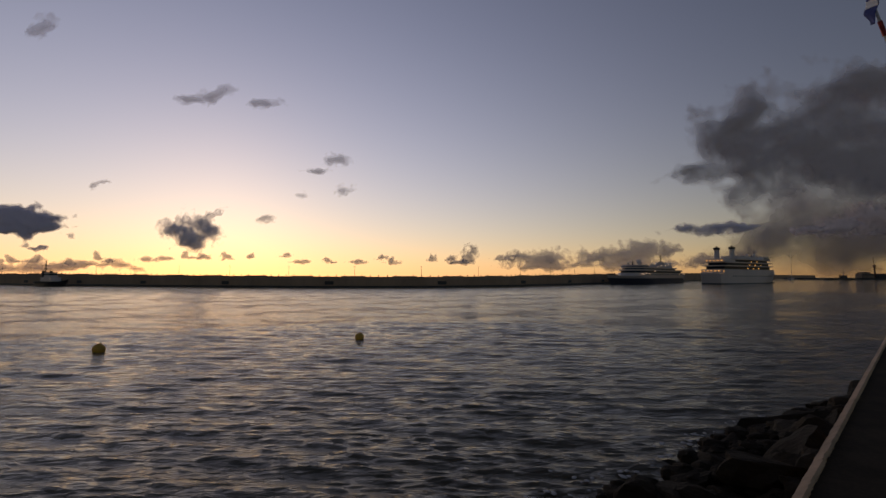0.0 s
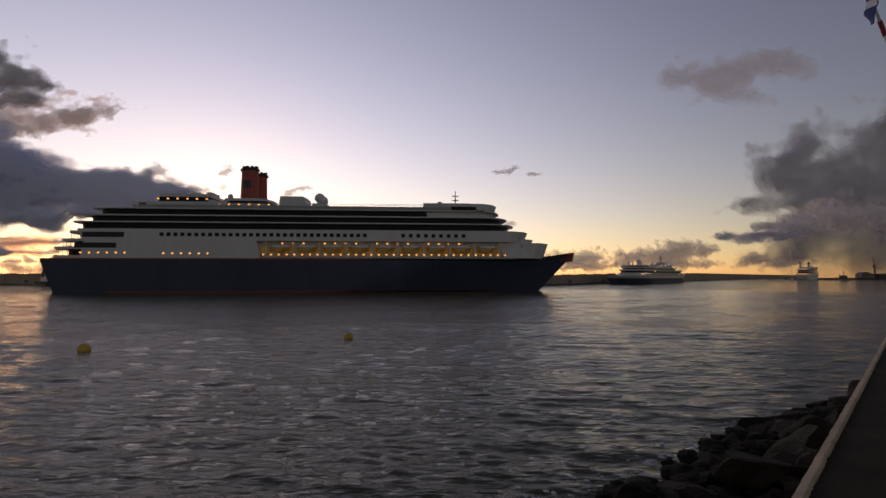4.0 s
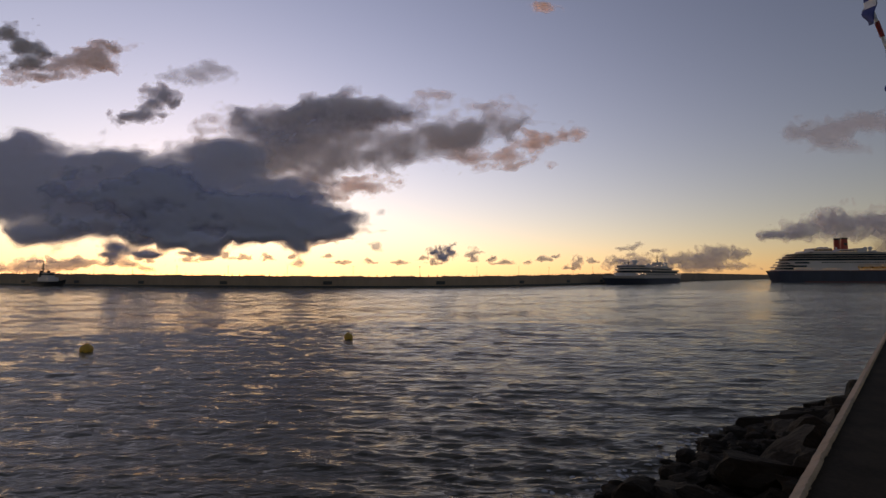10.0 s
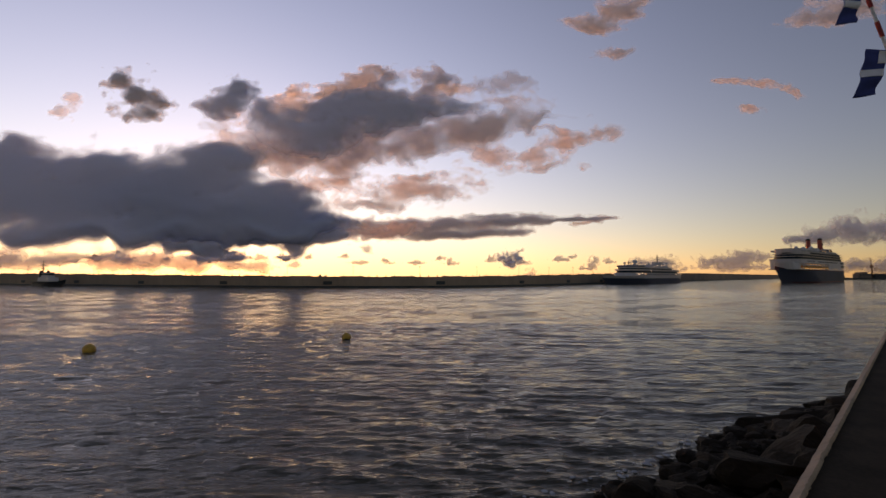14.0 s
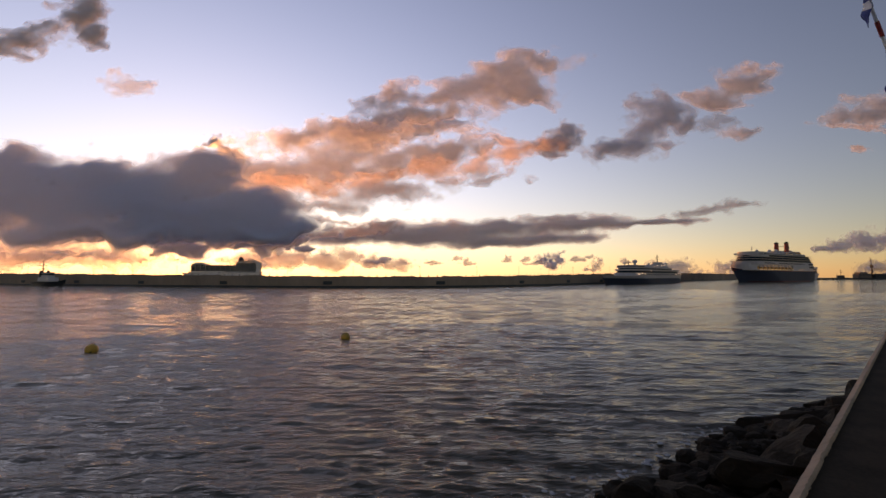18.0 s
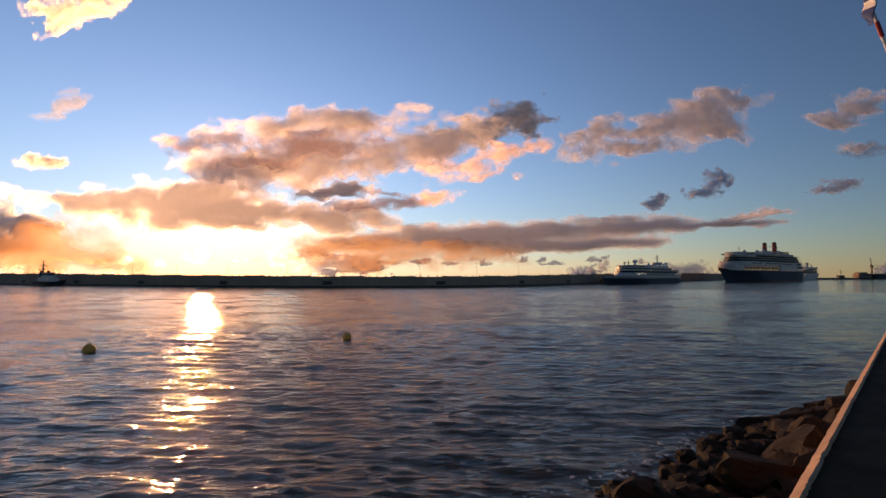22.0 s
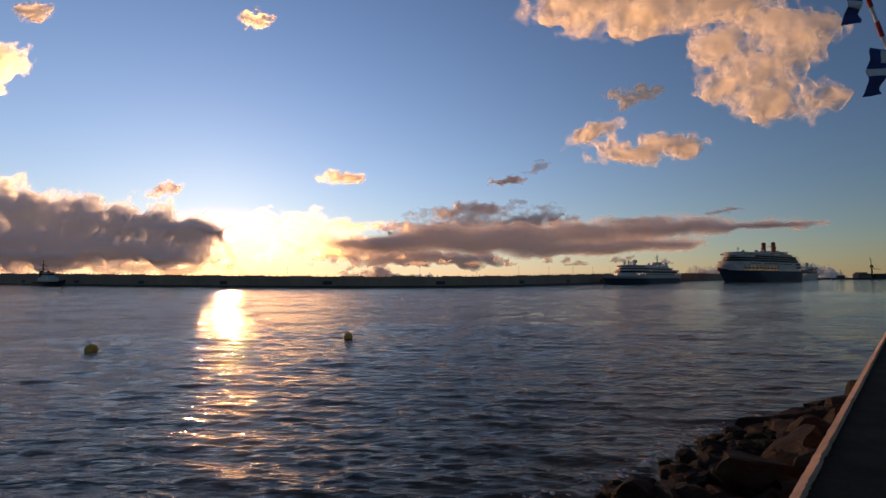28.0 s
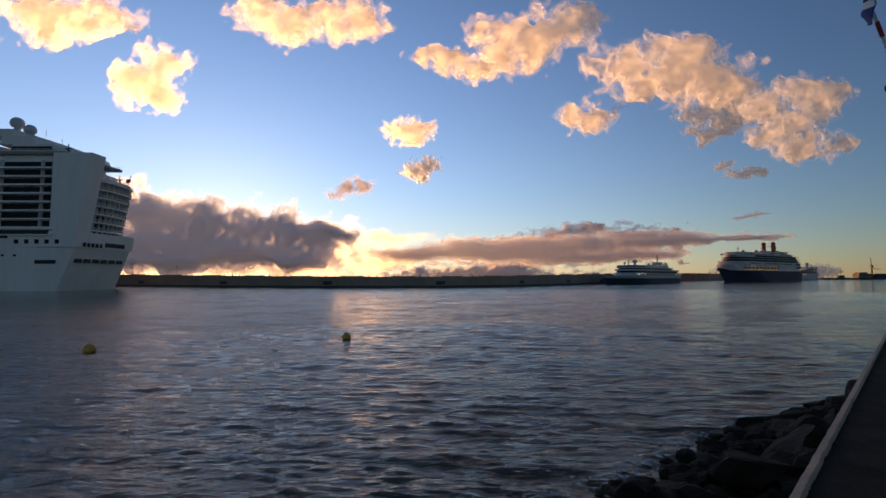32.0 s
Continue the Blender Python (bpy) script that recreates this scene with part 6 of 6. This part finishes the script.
cloud("rosy haze bank low under the dark deck", "bank", "heap", 76,
      [(0, 0, 435, 79, 0), (-198, 16, 277, 71, 0), (277, 24, 316, 95, 0), (514, -16, 356, 55, 0)],
      [(0, -2.148, 0.031, 3100), (8, -1.638, 0.031, 3100), (11, -1.191, 0.029, 3100), (13, -0.821, 0.028, 3100), (14.5, -0.579, 0.028, 3100), (16.5, -0.400, 0.031, 3100), (17, -0.375, 0.032, 3100), (18, -0.337, 0.032, 3100), (19, -0.286, 0.031, 3100), (20, -0.235, 0.025, 3100), (21.5, -0.183, -0.013, 3100), (23, -0.157, -0.063, 3100), (32, -0.106, -0.088, 3100)])
def far_cumulus():
    """A row of tiny clouds low over the horizon, drifting slowly along it."""
    r = random.Random(40)
    for k in range(24):
        a = -1.02 + 1.3 * (k + r.uniform(-0.4, 0.4)) / 24
        w, h, b = r.uniform(28, 75), r.uniform(14, 30), 0.030 + r.uniform(0, 0.018)
        cloud("tiny far cumulus low over the horizon", "haze", "heap", 100 + k, [(0, 0, w, h, 0), (r.uniform(-20, 20), h * 0.6, w * 0.5, h * 0.8, 0), (r.uniform(-40, 40), -h * 0.4, w * 1.2, h * 0.4, 0)],
              [(0, a, b, 3100), (32, a + 0.3, b - 0.004, 3250)])


far_cumulus()

# ---- the sun ----
sun_disc = part("sun", ball(50, 32), M_SUN, None, smooth=True)
tagged(sun_disc, "glowing yellow sun rising behind the breakwater", "sun")


def build_glow_lens():
    """A wide thin lens, added before the low sun to make its glow."""
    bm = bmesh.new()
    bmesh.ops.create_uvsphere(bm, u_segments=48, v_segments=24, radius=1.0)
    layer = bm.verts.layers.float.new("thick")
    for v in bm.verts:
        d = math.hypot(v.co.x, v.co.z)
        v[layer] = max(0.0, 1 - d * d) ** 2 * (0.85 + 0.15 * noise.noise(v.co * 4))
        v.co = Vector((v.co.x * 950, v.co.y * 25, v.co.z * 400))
    return part("sun_glow_lens", bm, M_SUNGLOW, None, smooth=True)


sun_glow_lens = tagged(build_glow_lens(), "thin lens added to make the glow round the rising sun", "mist")


# ---- things on the breakwater ----
def build_pier_things():
    post = finish(bar((0, 0, 0), (0, 0, 1.0), 0.26, 0.2, 8), "bollard", M_PIERDARK)
    block = finish(blk(-7, 7, -0.6, 0.6, 0, 0.42, 0.1), "parapet_block", M_PIER)
    pole = finish(bar((0, 0, 0), (0, 0, 7.5), 0.11, 0.07, 6), "pole", M_STEEL)
    head = finish(blk(-0.5, 0.5, -0.15, 0.15, 7.4, 7.6), "lamp_head", M_STEEL)
    k = 0
    for i in range(20, 1500, 5):
        x, y, h, a = pier_point(i, 1.3)
        if i % 30 == 20:
            ob = link("parapet_block", block, None, "raised concrete block on the breakwater wall", pose(x, y, h - 0.05, 0, 0, a))
            tagged(ob, "", "block", "raised blocks on the breakwater")
        elif i < 760:
            ob = link("bollard", post, None, "", pose(x, y, h - 0.05, 0, 0, a))
            tagged(ob, "short dark post on top of the breakwater wall", "bollard", "posts on the breakwater")
        if i % 40 == 0 and i < 900:
            x, y, h, a = pier_point(i, 4.0)
            s = thing("street_lamp", "thin lamp post standing on the breakwater", "street lamp", "lamp posts on the breakwater", pose(x, y, h - 1.6, 0, 0, a))
            link("pole", pole, s)
            link("lamp_head", head, s)


build_pier_things()


# ---- the far port ----
def far_port():
    bm = bmesh.new()
    pts = [(815, 955), (1500, 1010), (1500, 1300), (900, 1180), (800, 1010)]
    lowr = [bm.verts.new((x, y, -2)) for x, y in pts]
    high = [bm.verts.new((x, y, 3.2)) for x, y in pts]
    for i in range(5):
        bm.faces.new((lowr[i], lowr[(i + 1) % 5], high[(i + 1) % 5], high[i]))
    bm.faces.new(high)
    tagged(part("far_quay", bm, M_LAND), "low dark quay of the far port", "quay", kind="structure")

    def crane(x, y, high_, reach):
        s = thing("harbour_crane", "dark jib crane on the far quay", "crane", "", pose(x, y, 3.2))
        part("crane_tower", bar((0, 0, 0), (0, 0, high_ * 0.62), 1.8, 1.2, 6), M_RUST, s)
        part("crane_cab", blk(-2.5, 2.5, -2, 2, high_ * 0.5, high_ * 0.62, 0.2), M_RUST, s)
        part("crane_jib", bar((0, 0, high_ * 0.6), (-3, 0, high_), 0.8, 0.4, 5), M_RUST, s)
        part("crane_boom", bar((0, 0, high_ * 0.45), (reach, 0, high_ * 0.42), 0.8, 0.5, 5), M_RUST, s)
        part("crane_stay", bar((-3, 0, high_), (reach * 0.7, 0, high_ * 0.43), 0.15, n=4), M_STEEL, s)
        return s

    crane(967, 1000, 47, 20)
    crane(1020, 1010, 40, 18)
    b = thing("port_building", "dark block of a building on the far quay", "building", "", pose(944, 1000, 3.2))
    part("wall", blk(-14, 14, -8, 8, 0, 10, 0.3), M_SHED, b)
    part("roof", blk(-10, 6, -7, 7, 10, 13, 0.2), M_SHED, b)
    for k in range(6):
        part("window", blk(-12 + 4.2 * k, -10 + 4.2 * k, -8.15, -7.9, 6, 8), M_GLASS, b)
    b = thing("port_shed", "low dark shed on the far quay", "shed", "", pose(985, 1000, 3.2))
    part("wall", blk(-18, 18, -8, 8, 0, 8, 0.3), M_LAND, b)
    part("roof", prism([(-18.5, -8.5), (18.5, -8.5), (18.5, 8.5), (-18.5, 8.5)], 8, 10, 1, 0.6), M_RUST, b)
    v = thing("work_boat", "small dark work boat moored at the far quay", "work boat", "", pose(850, 948, 0, 0, 0, 8))
    part("hull", hull(40, 9, (-1, 0.5, 4), 4, 1, 0.4, 1.2, 14), M_TUG, v)
    part("deck_house", blk(-8, 6, -3, 3, 4, 9, 0.3), M_TUG, v)
    mast(v, 0, 9, 13, 2, M_STEEL)
    mast(v, -10, 4, 10, 1, M_STEEL)
    y = thing("sailing_mast", "tall pale mast of a sailing yacht in the far port", "sailing yacht", "", pose(768, 985, 0, 0, 0, 40))
    part("hull", hull(34, 8, (-1, 0.5, 3), 4, 1, 0.45, 0.8, 14), M_WHITE, y)
    part("mast", bar((2, 0, 3), (2, 0, 64), 0.35, 0.2, 6), M_DOME, y)
    part("boom", bar((2, 0, 6), (-14, 0, 6.3), 0.3, n=6), M_DOME, y)


far_port()


# ---- flags on their line at the quay ----
def flag_line():
    """A mast with a dressing line of small flags beside the camera."""
    staff = thing("flag_staff", "white staff wound with a red ribbon at the quay", "flag staff")
    a, b = Vector((6.40, 6.0, 8.74)), Vector((5.80, 6.0, 10.67))
    part("staff", bar(a, b, 0.022, 0.018, 10), M_FLAGWHITE, staff)
    part("staff_foot", bar(a + Vector((1.6, 0.0, -4.9)), a, 0.03, 0.022, 10), M_FLAGWHITE, staff)
    for k in range(0, 14, 4):
        part("ribbon", bar(a.lerp(b, 0.2 + k * 0.055), a.lerp(b, 0.31 + k * 0.055), 0.027, n=8), M_RED, staff, "red ribbon wound round the staff")
    return staff, a, b


def cloth(width, high, fold, seed, cross):
    """A small hanging flag in folds, hoist edge at x = 0."""
    def sheet(x0, x1, z0, z1, y):
        bm = bmesh.new()
        nx, nz = 16, 10
        g = [[[None] * (nz + 1) for _ in range(nx + 1)] for _ in range(2)]
        for s in range(2):
            for i in range(nx + 1):
                for j in range(nz + 1):
                    u, v = x0 + (x1 - x0) * i / nx, z0 + (z1 - z0) * j / nz
                    wave = fold * u / width * math.sin(9 * u / width + 2.4 * v / high + seed) + 0.3 * fold * math.sin(17 * u / width + seed)
                    g[s][i][j] = bm.verts.new((u * (0.92 - 0.1 * v / high), wave + y + (0.003 if s else -0.003), v - 0.10 * u * u / width))
        for i in range(nx):
            for j in range(nz):
                for s in range(2):
                    bm.faces.new((g[s][i][j], g[s][i + 1][j], g[s][i + 1][j + 1], g[s][i][j + 1]))
        for i in range(nx):
            for j in (0, nz):
                bm.faces.new((g[0][i][j], g[0][i + 1][j], g[1][i + 1][j], g[1][i][j]))
        for j in range(nz):
            for i in (0, nx):
                bm.faces.new((g[0][i][j], g[0][i][j + 1], g[1][i][j + 1], g[1][i][j]))
        return bm
    f = thing("flag", "small blue and white flag hanging from the staff", "flag", "flags on the staff")
    part("field", sheet(0, width, -high, 0, 0), M_FLAGBLUE, f, "dark blue cloth", True)
    part("stripe", sheet(width * 0.42, width * 0.6, -high * 0.99, -0.01 * high, 0.0045), M_FLAGWHITE, f, "white stripe", True)
    part("stripe", sheet(width * 0.42, width * 0.6, -high * 0.99, -0.01 * high, -0.0045), M_FLAGWHITE, f, "white stripe", True)
    part("stripe", sheet(width * 0.02, width * 0.3, -high * 0.35, -0.02 * high, -0.0042), M_FLAGWHITE, f, "white stripe", True)
    return f


staff, STAFF_A, STAFF_B = flag_line()
flag_a = cloth(0.70, 0.26, 0.045, 0.3, True)
flag_b = cloth(0.62, 0.25, 0.035, 2.0, True)


# ---- a gull crossing the sky ----
def gull():
    s = thing("gull", "dark gull gliding across the dawn sky", "bird")
    body = ball(0.11, 10)
    for v in body.verts:
        v.co.x *= 2.2
    part("body", body, M_WEED, s, smooth=True)
    part("head", ball(0.065, 8, at=(0.26, 0, 0.04)), M_WEED, s, smooth=True)
    part("tail", prism([(-0.45, -0.07), (-0.2, -0.03), (-0.2, 0.03), (-0.45, 0.07)], -0.01, 0.01), M_WEED, s)
    for side in (1, -1):
        inner, mid, tip = Vector((0.05, 0.06 * side, 0.02)), Vector((0.12, 0.36 * side, 0.17)), Vector((-0.12, 0.78 * side, 0.08))
        w = bmesh.new()
        rows = [[w.verts.new(p + Vector((dx, 0, dz))) for dx, dz in ((0.08 * k, 0), (0, 0.02), (-0.14 * k, 0), (0, -0.01))] for p, k in ((inner, 1.0), (mid, 0.9), (tip, 0.15))]
        for ra, rb in zip(rows, rows[1:]):
            for i in range(4):
                w.faces.new((ra[i], ra[(i + 1) % 4], rb[(i + 1) % 4], rb[i]))
        part("wing", w, M_WEED, s)
    return s


bird = gull()


# ---- all that moves ----
def motions():
    walk(navy, [(t, pose(x, y, 0, 0, 0, a)) for t, x, y, a in (
        (0.0, -711, 117, 5), (2.7, -260, 155, 5), (3.0, -212, 158, 5), (3.2, -175, 162, 5), (3.4, -142, 166, 5), (3.6, -107, 169, 4.5), (3.8, -81, 175, 4),
        (4.0, -50, 190, 4), (4.1, -36, 199, 5.5), (4.2, -22, 207, 8), (4.3, -7, 214, 10), (4.5, 22, 228, 12.5), (5.5, 125, 283, 20), (6.5, 214, 356, 23.5),
        (7.0, 259, 386, 22.5), (7.5, 308, 417, 22.5), (8.0, 355, 445, 20.5), (8.5, 397, 471, 15), (9.0, 425, 486, 8), (9.5, 464, 504, 2), (10.5, 533, 533, -22), (11.5, 551, 542, -62),
        (12.3, 500, 520, -98), (13.0, 433, 480, -131.5), (13.5, 428, 500, -139), (14.0, 424, 516, -143), (14.5, 422, 530, -146), (16.5, 428, 563, -147), (19.0, 420, 574, -147),
        (24.0, 411, 577, -147), (32.0, 411, 577, -147))])
    walk(liner, [(t, pose(x, y, 0, 0, 0, a)) for t, x, y, a in (
        (0.0, 283, 418, 35), (0.3, 325, 462, 38), (0.9, 411, 560, 42), (2.1, 580, 740, 45), (3.0, 665, 818, 45), (4.0, 705, 860, 42), (7.0, 725, 880, 40), (32.0, 725, 880, 40))])
    # the tall ship comes up over the horizon, passes behind the breakwater and backs in
    walk(great, [(t, pose(x, y, z, 0, 0, a)) for t, x, y, z, a in (
        (0.0, -1400, 4300, -85, 186), (13.5, -1150, 3900, -64, 184), (15.0, -1000, 3200, -22, 184), (16.5, -880, 2600, 0, 184), (17.0, -846, 2150, 0, 184), (17.5, -880, 1950, 0, 184),
        (18.0, -840, 1680, 0, 184), (18.5, -870, 1530, 0, 184), (19.0, -905, 1385, 0, 184), (19.5, -885, 1190, 0, 184), (20.0, -918, 1090, 0, 186), (21.0, -1030, 950, 0, 190),
        (22.0, -1400, 800, 0, 200), (24.0, -1700, 600, 0, 215), (26.5, -1750, 300, 0, 215), (29.0, -1150, 200, 0, 200), (30.5, -690, 207, 0, 184), (31.4, -400, 209, 0, 180), (31.7, -352, 209, 0, 180), (32.0, -305, 209, 0, 180))])
    walk(yacht, [(t, pose(x, y, 0, 0, 0, 227)) for t, x, y in ((0.0, 191, 421), (4.0, 191, 421), (7.0, 187.5, 417.5), (32.0, 187.5, 417.5))])
    r = random.Random(8)
    for b, base, rows in ((buoy_a, 37.0, ((0, 178), (2, 172), (4, 152), (7, 153), (9, 153), (11, 168), (13, 165), (16.5, 166), (19, 171), (21, 166), (23, 165), (26.5, 168), (28, 169), (30, 164), (32, 165))),
                          (buoy_b, 44.5, ((0, 635), (2, 632), (4, 616), (7, 614), (9, 617), (11, 619), (13, 616), (16.5, 614), (19, 613), (21, 615), (23, 616), (26.5, 618), (28, 618), (30, 616), (32, 615)))):
        walk(b, [(t, pose(base * (u - 784) / 784, base, 0.2, r.uniform(-12, 12), r.uniform(-12, 12), r.uniform(-30, 30))) for t, u in rows])
    walk(water, [(t, pose(1.6 * math.sin(t * 1.9), 1.4 * math.sin(t * 1.3 + 1), 0)) for t in np.arange(0, 32.01, 0.5).tolist()])
    walk(bird, [(t, pose(x, 60, 16.9, 8, -6, 20)) for t, x in ((0.0, -260), (16.8, -200), (16.9, -90), (17.0, 26.3), (17.1, 120), (17.2, 220), (32.0, 300))])
    for drifting, way in DRIFT:
        walk(drifting, way)
    walk(sun_disc, [(t, sky_pose(az, el, 4600)) for t, az, el in (
        (0, -30.03, -18.13), (8, -29.20, -12.34), (9, -29.20, -9.94), (10.2, -29.20, -2.0), (11, -29.20, -0.63), (13, -29.20, -0.60), (16.5, -29.20, -0.52), (18, -29.20, -0.42), (19, -29.20, -0.28), (20, -29.20, 0.25), (20.6, -29.20, 1.7), (21, -28.92, 2.3), (22, -28.48, 2.69), (23, -28.04, 2.85), (24.5, -27.37, 3.06), (26.5, -26.47, 3.90), (28, -25.78, 4.89), (30, -24.85, 6.00), (32, -23.91, 6.86))])
    walk(sun_glow_lens, [(t, sky_pose(az, el, 4000)) for t, az, el in (
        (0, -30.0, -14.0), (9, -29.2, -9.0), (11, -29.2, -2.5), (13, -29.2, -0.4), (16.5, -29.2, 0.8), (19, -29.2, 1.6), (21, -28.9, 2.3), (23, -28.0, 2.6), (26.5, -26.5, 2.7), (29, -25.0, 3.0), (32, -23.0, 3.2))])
    # the flags hang towards the water in a lull and stream inland in a gust
    lull = {1.2: 66, 9.0: 60, 14.0: 80, 17.0: 72, 21.0: 74, 24.5: 70, 28.0: 84, 29.5: 80, 31.4: 84}
    for f, along_staff, seed in ((flag_a, 0.32, 1), (flag_b, 0.80, 4)):
        p = STAFF_A.lerp(STAFF_B, along_staff)
        rr = random.Random(seed)
        rows = {0.0: 98}
        gust = {}
        for t, droop in lull.items():
            rows[round(t - 0.6, 2)] = 99 + rr.uniform(-4, 4)
            rows[t] = droop
            gust[t] = 1
            rows[round(t + 0.5, 2)] = 99 + rr.uniform(-4, 4)
        rows[32.0] = 98
        walk(f, [(t, pose(p.x, p.y, p.z, 180, rows[t], (180 if t in gust else 242) + rr.uniform(-12, 12))) for t in sorted(rows)])


motions()
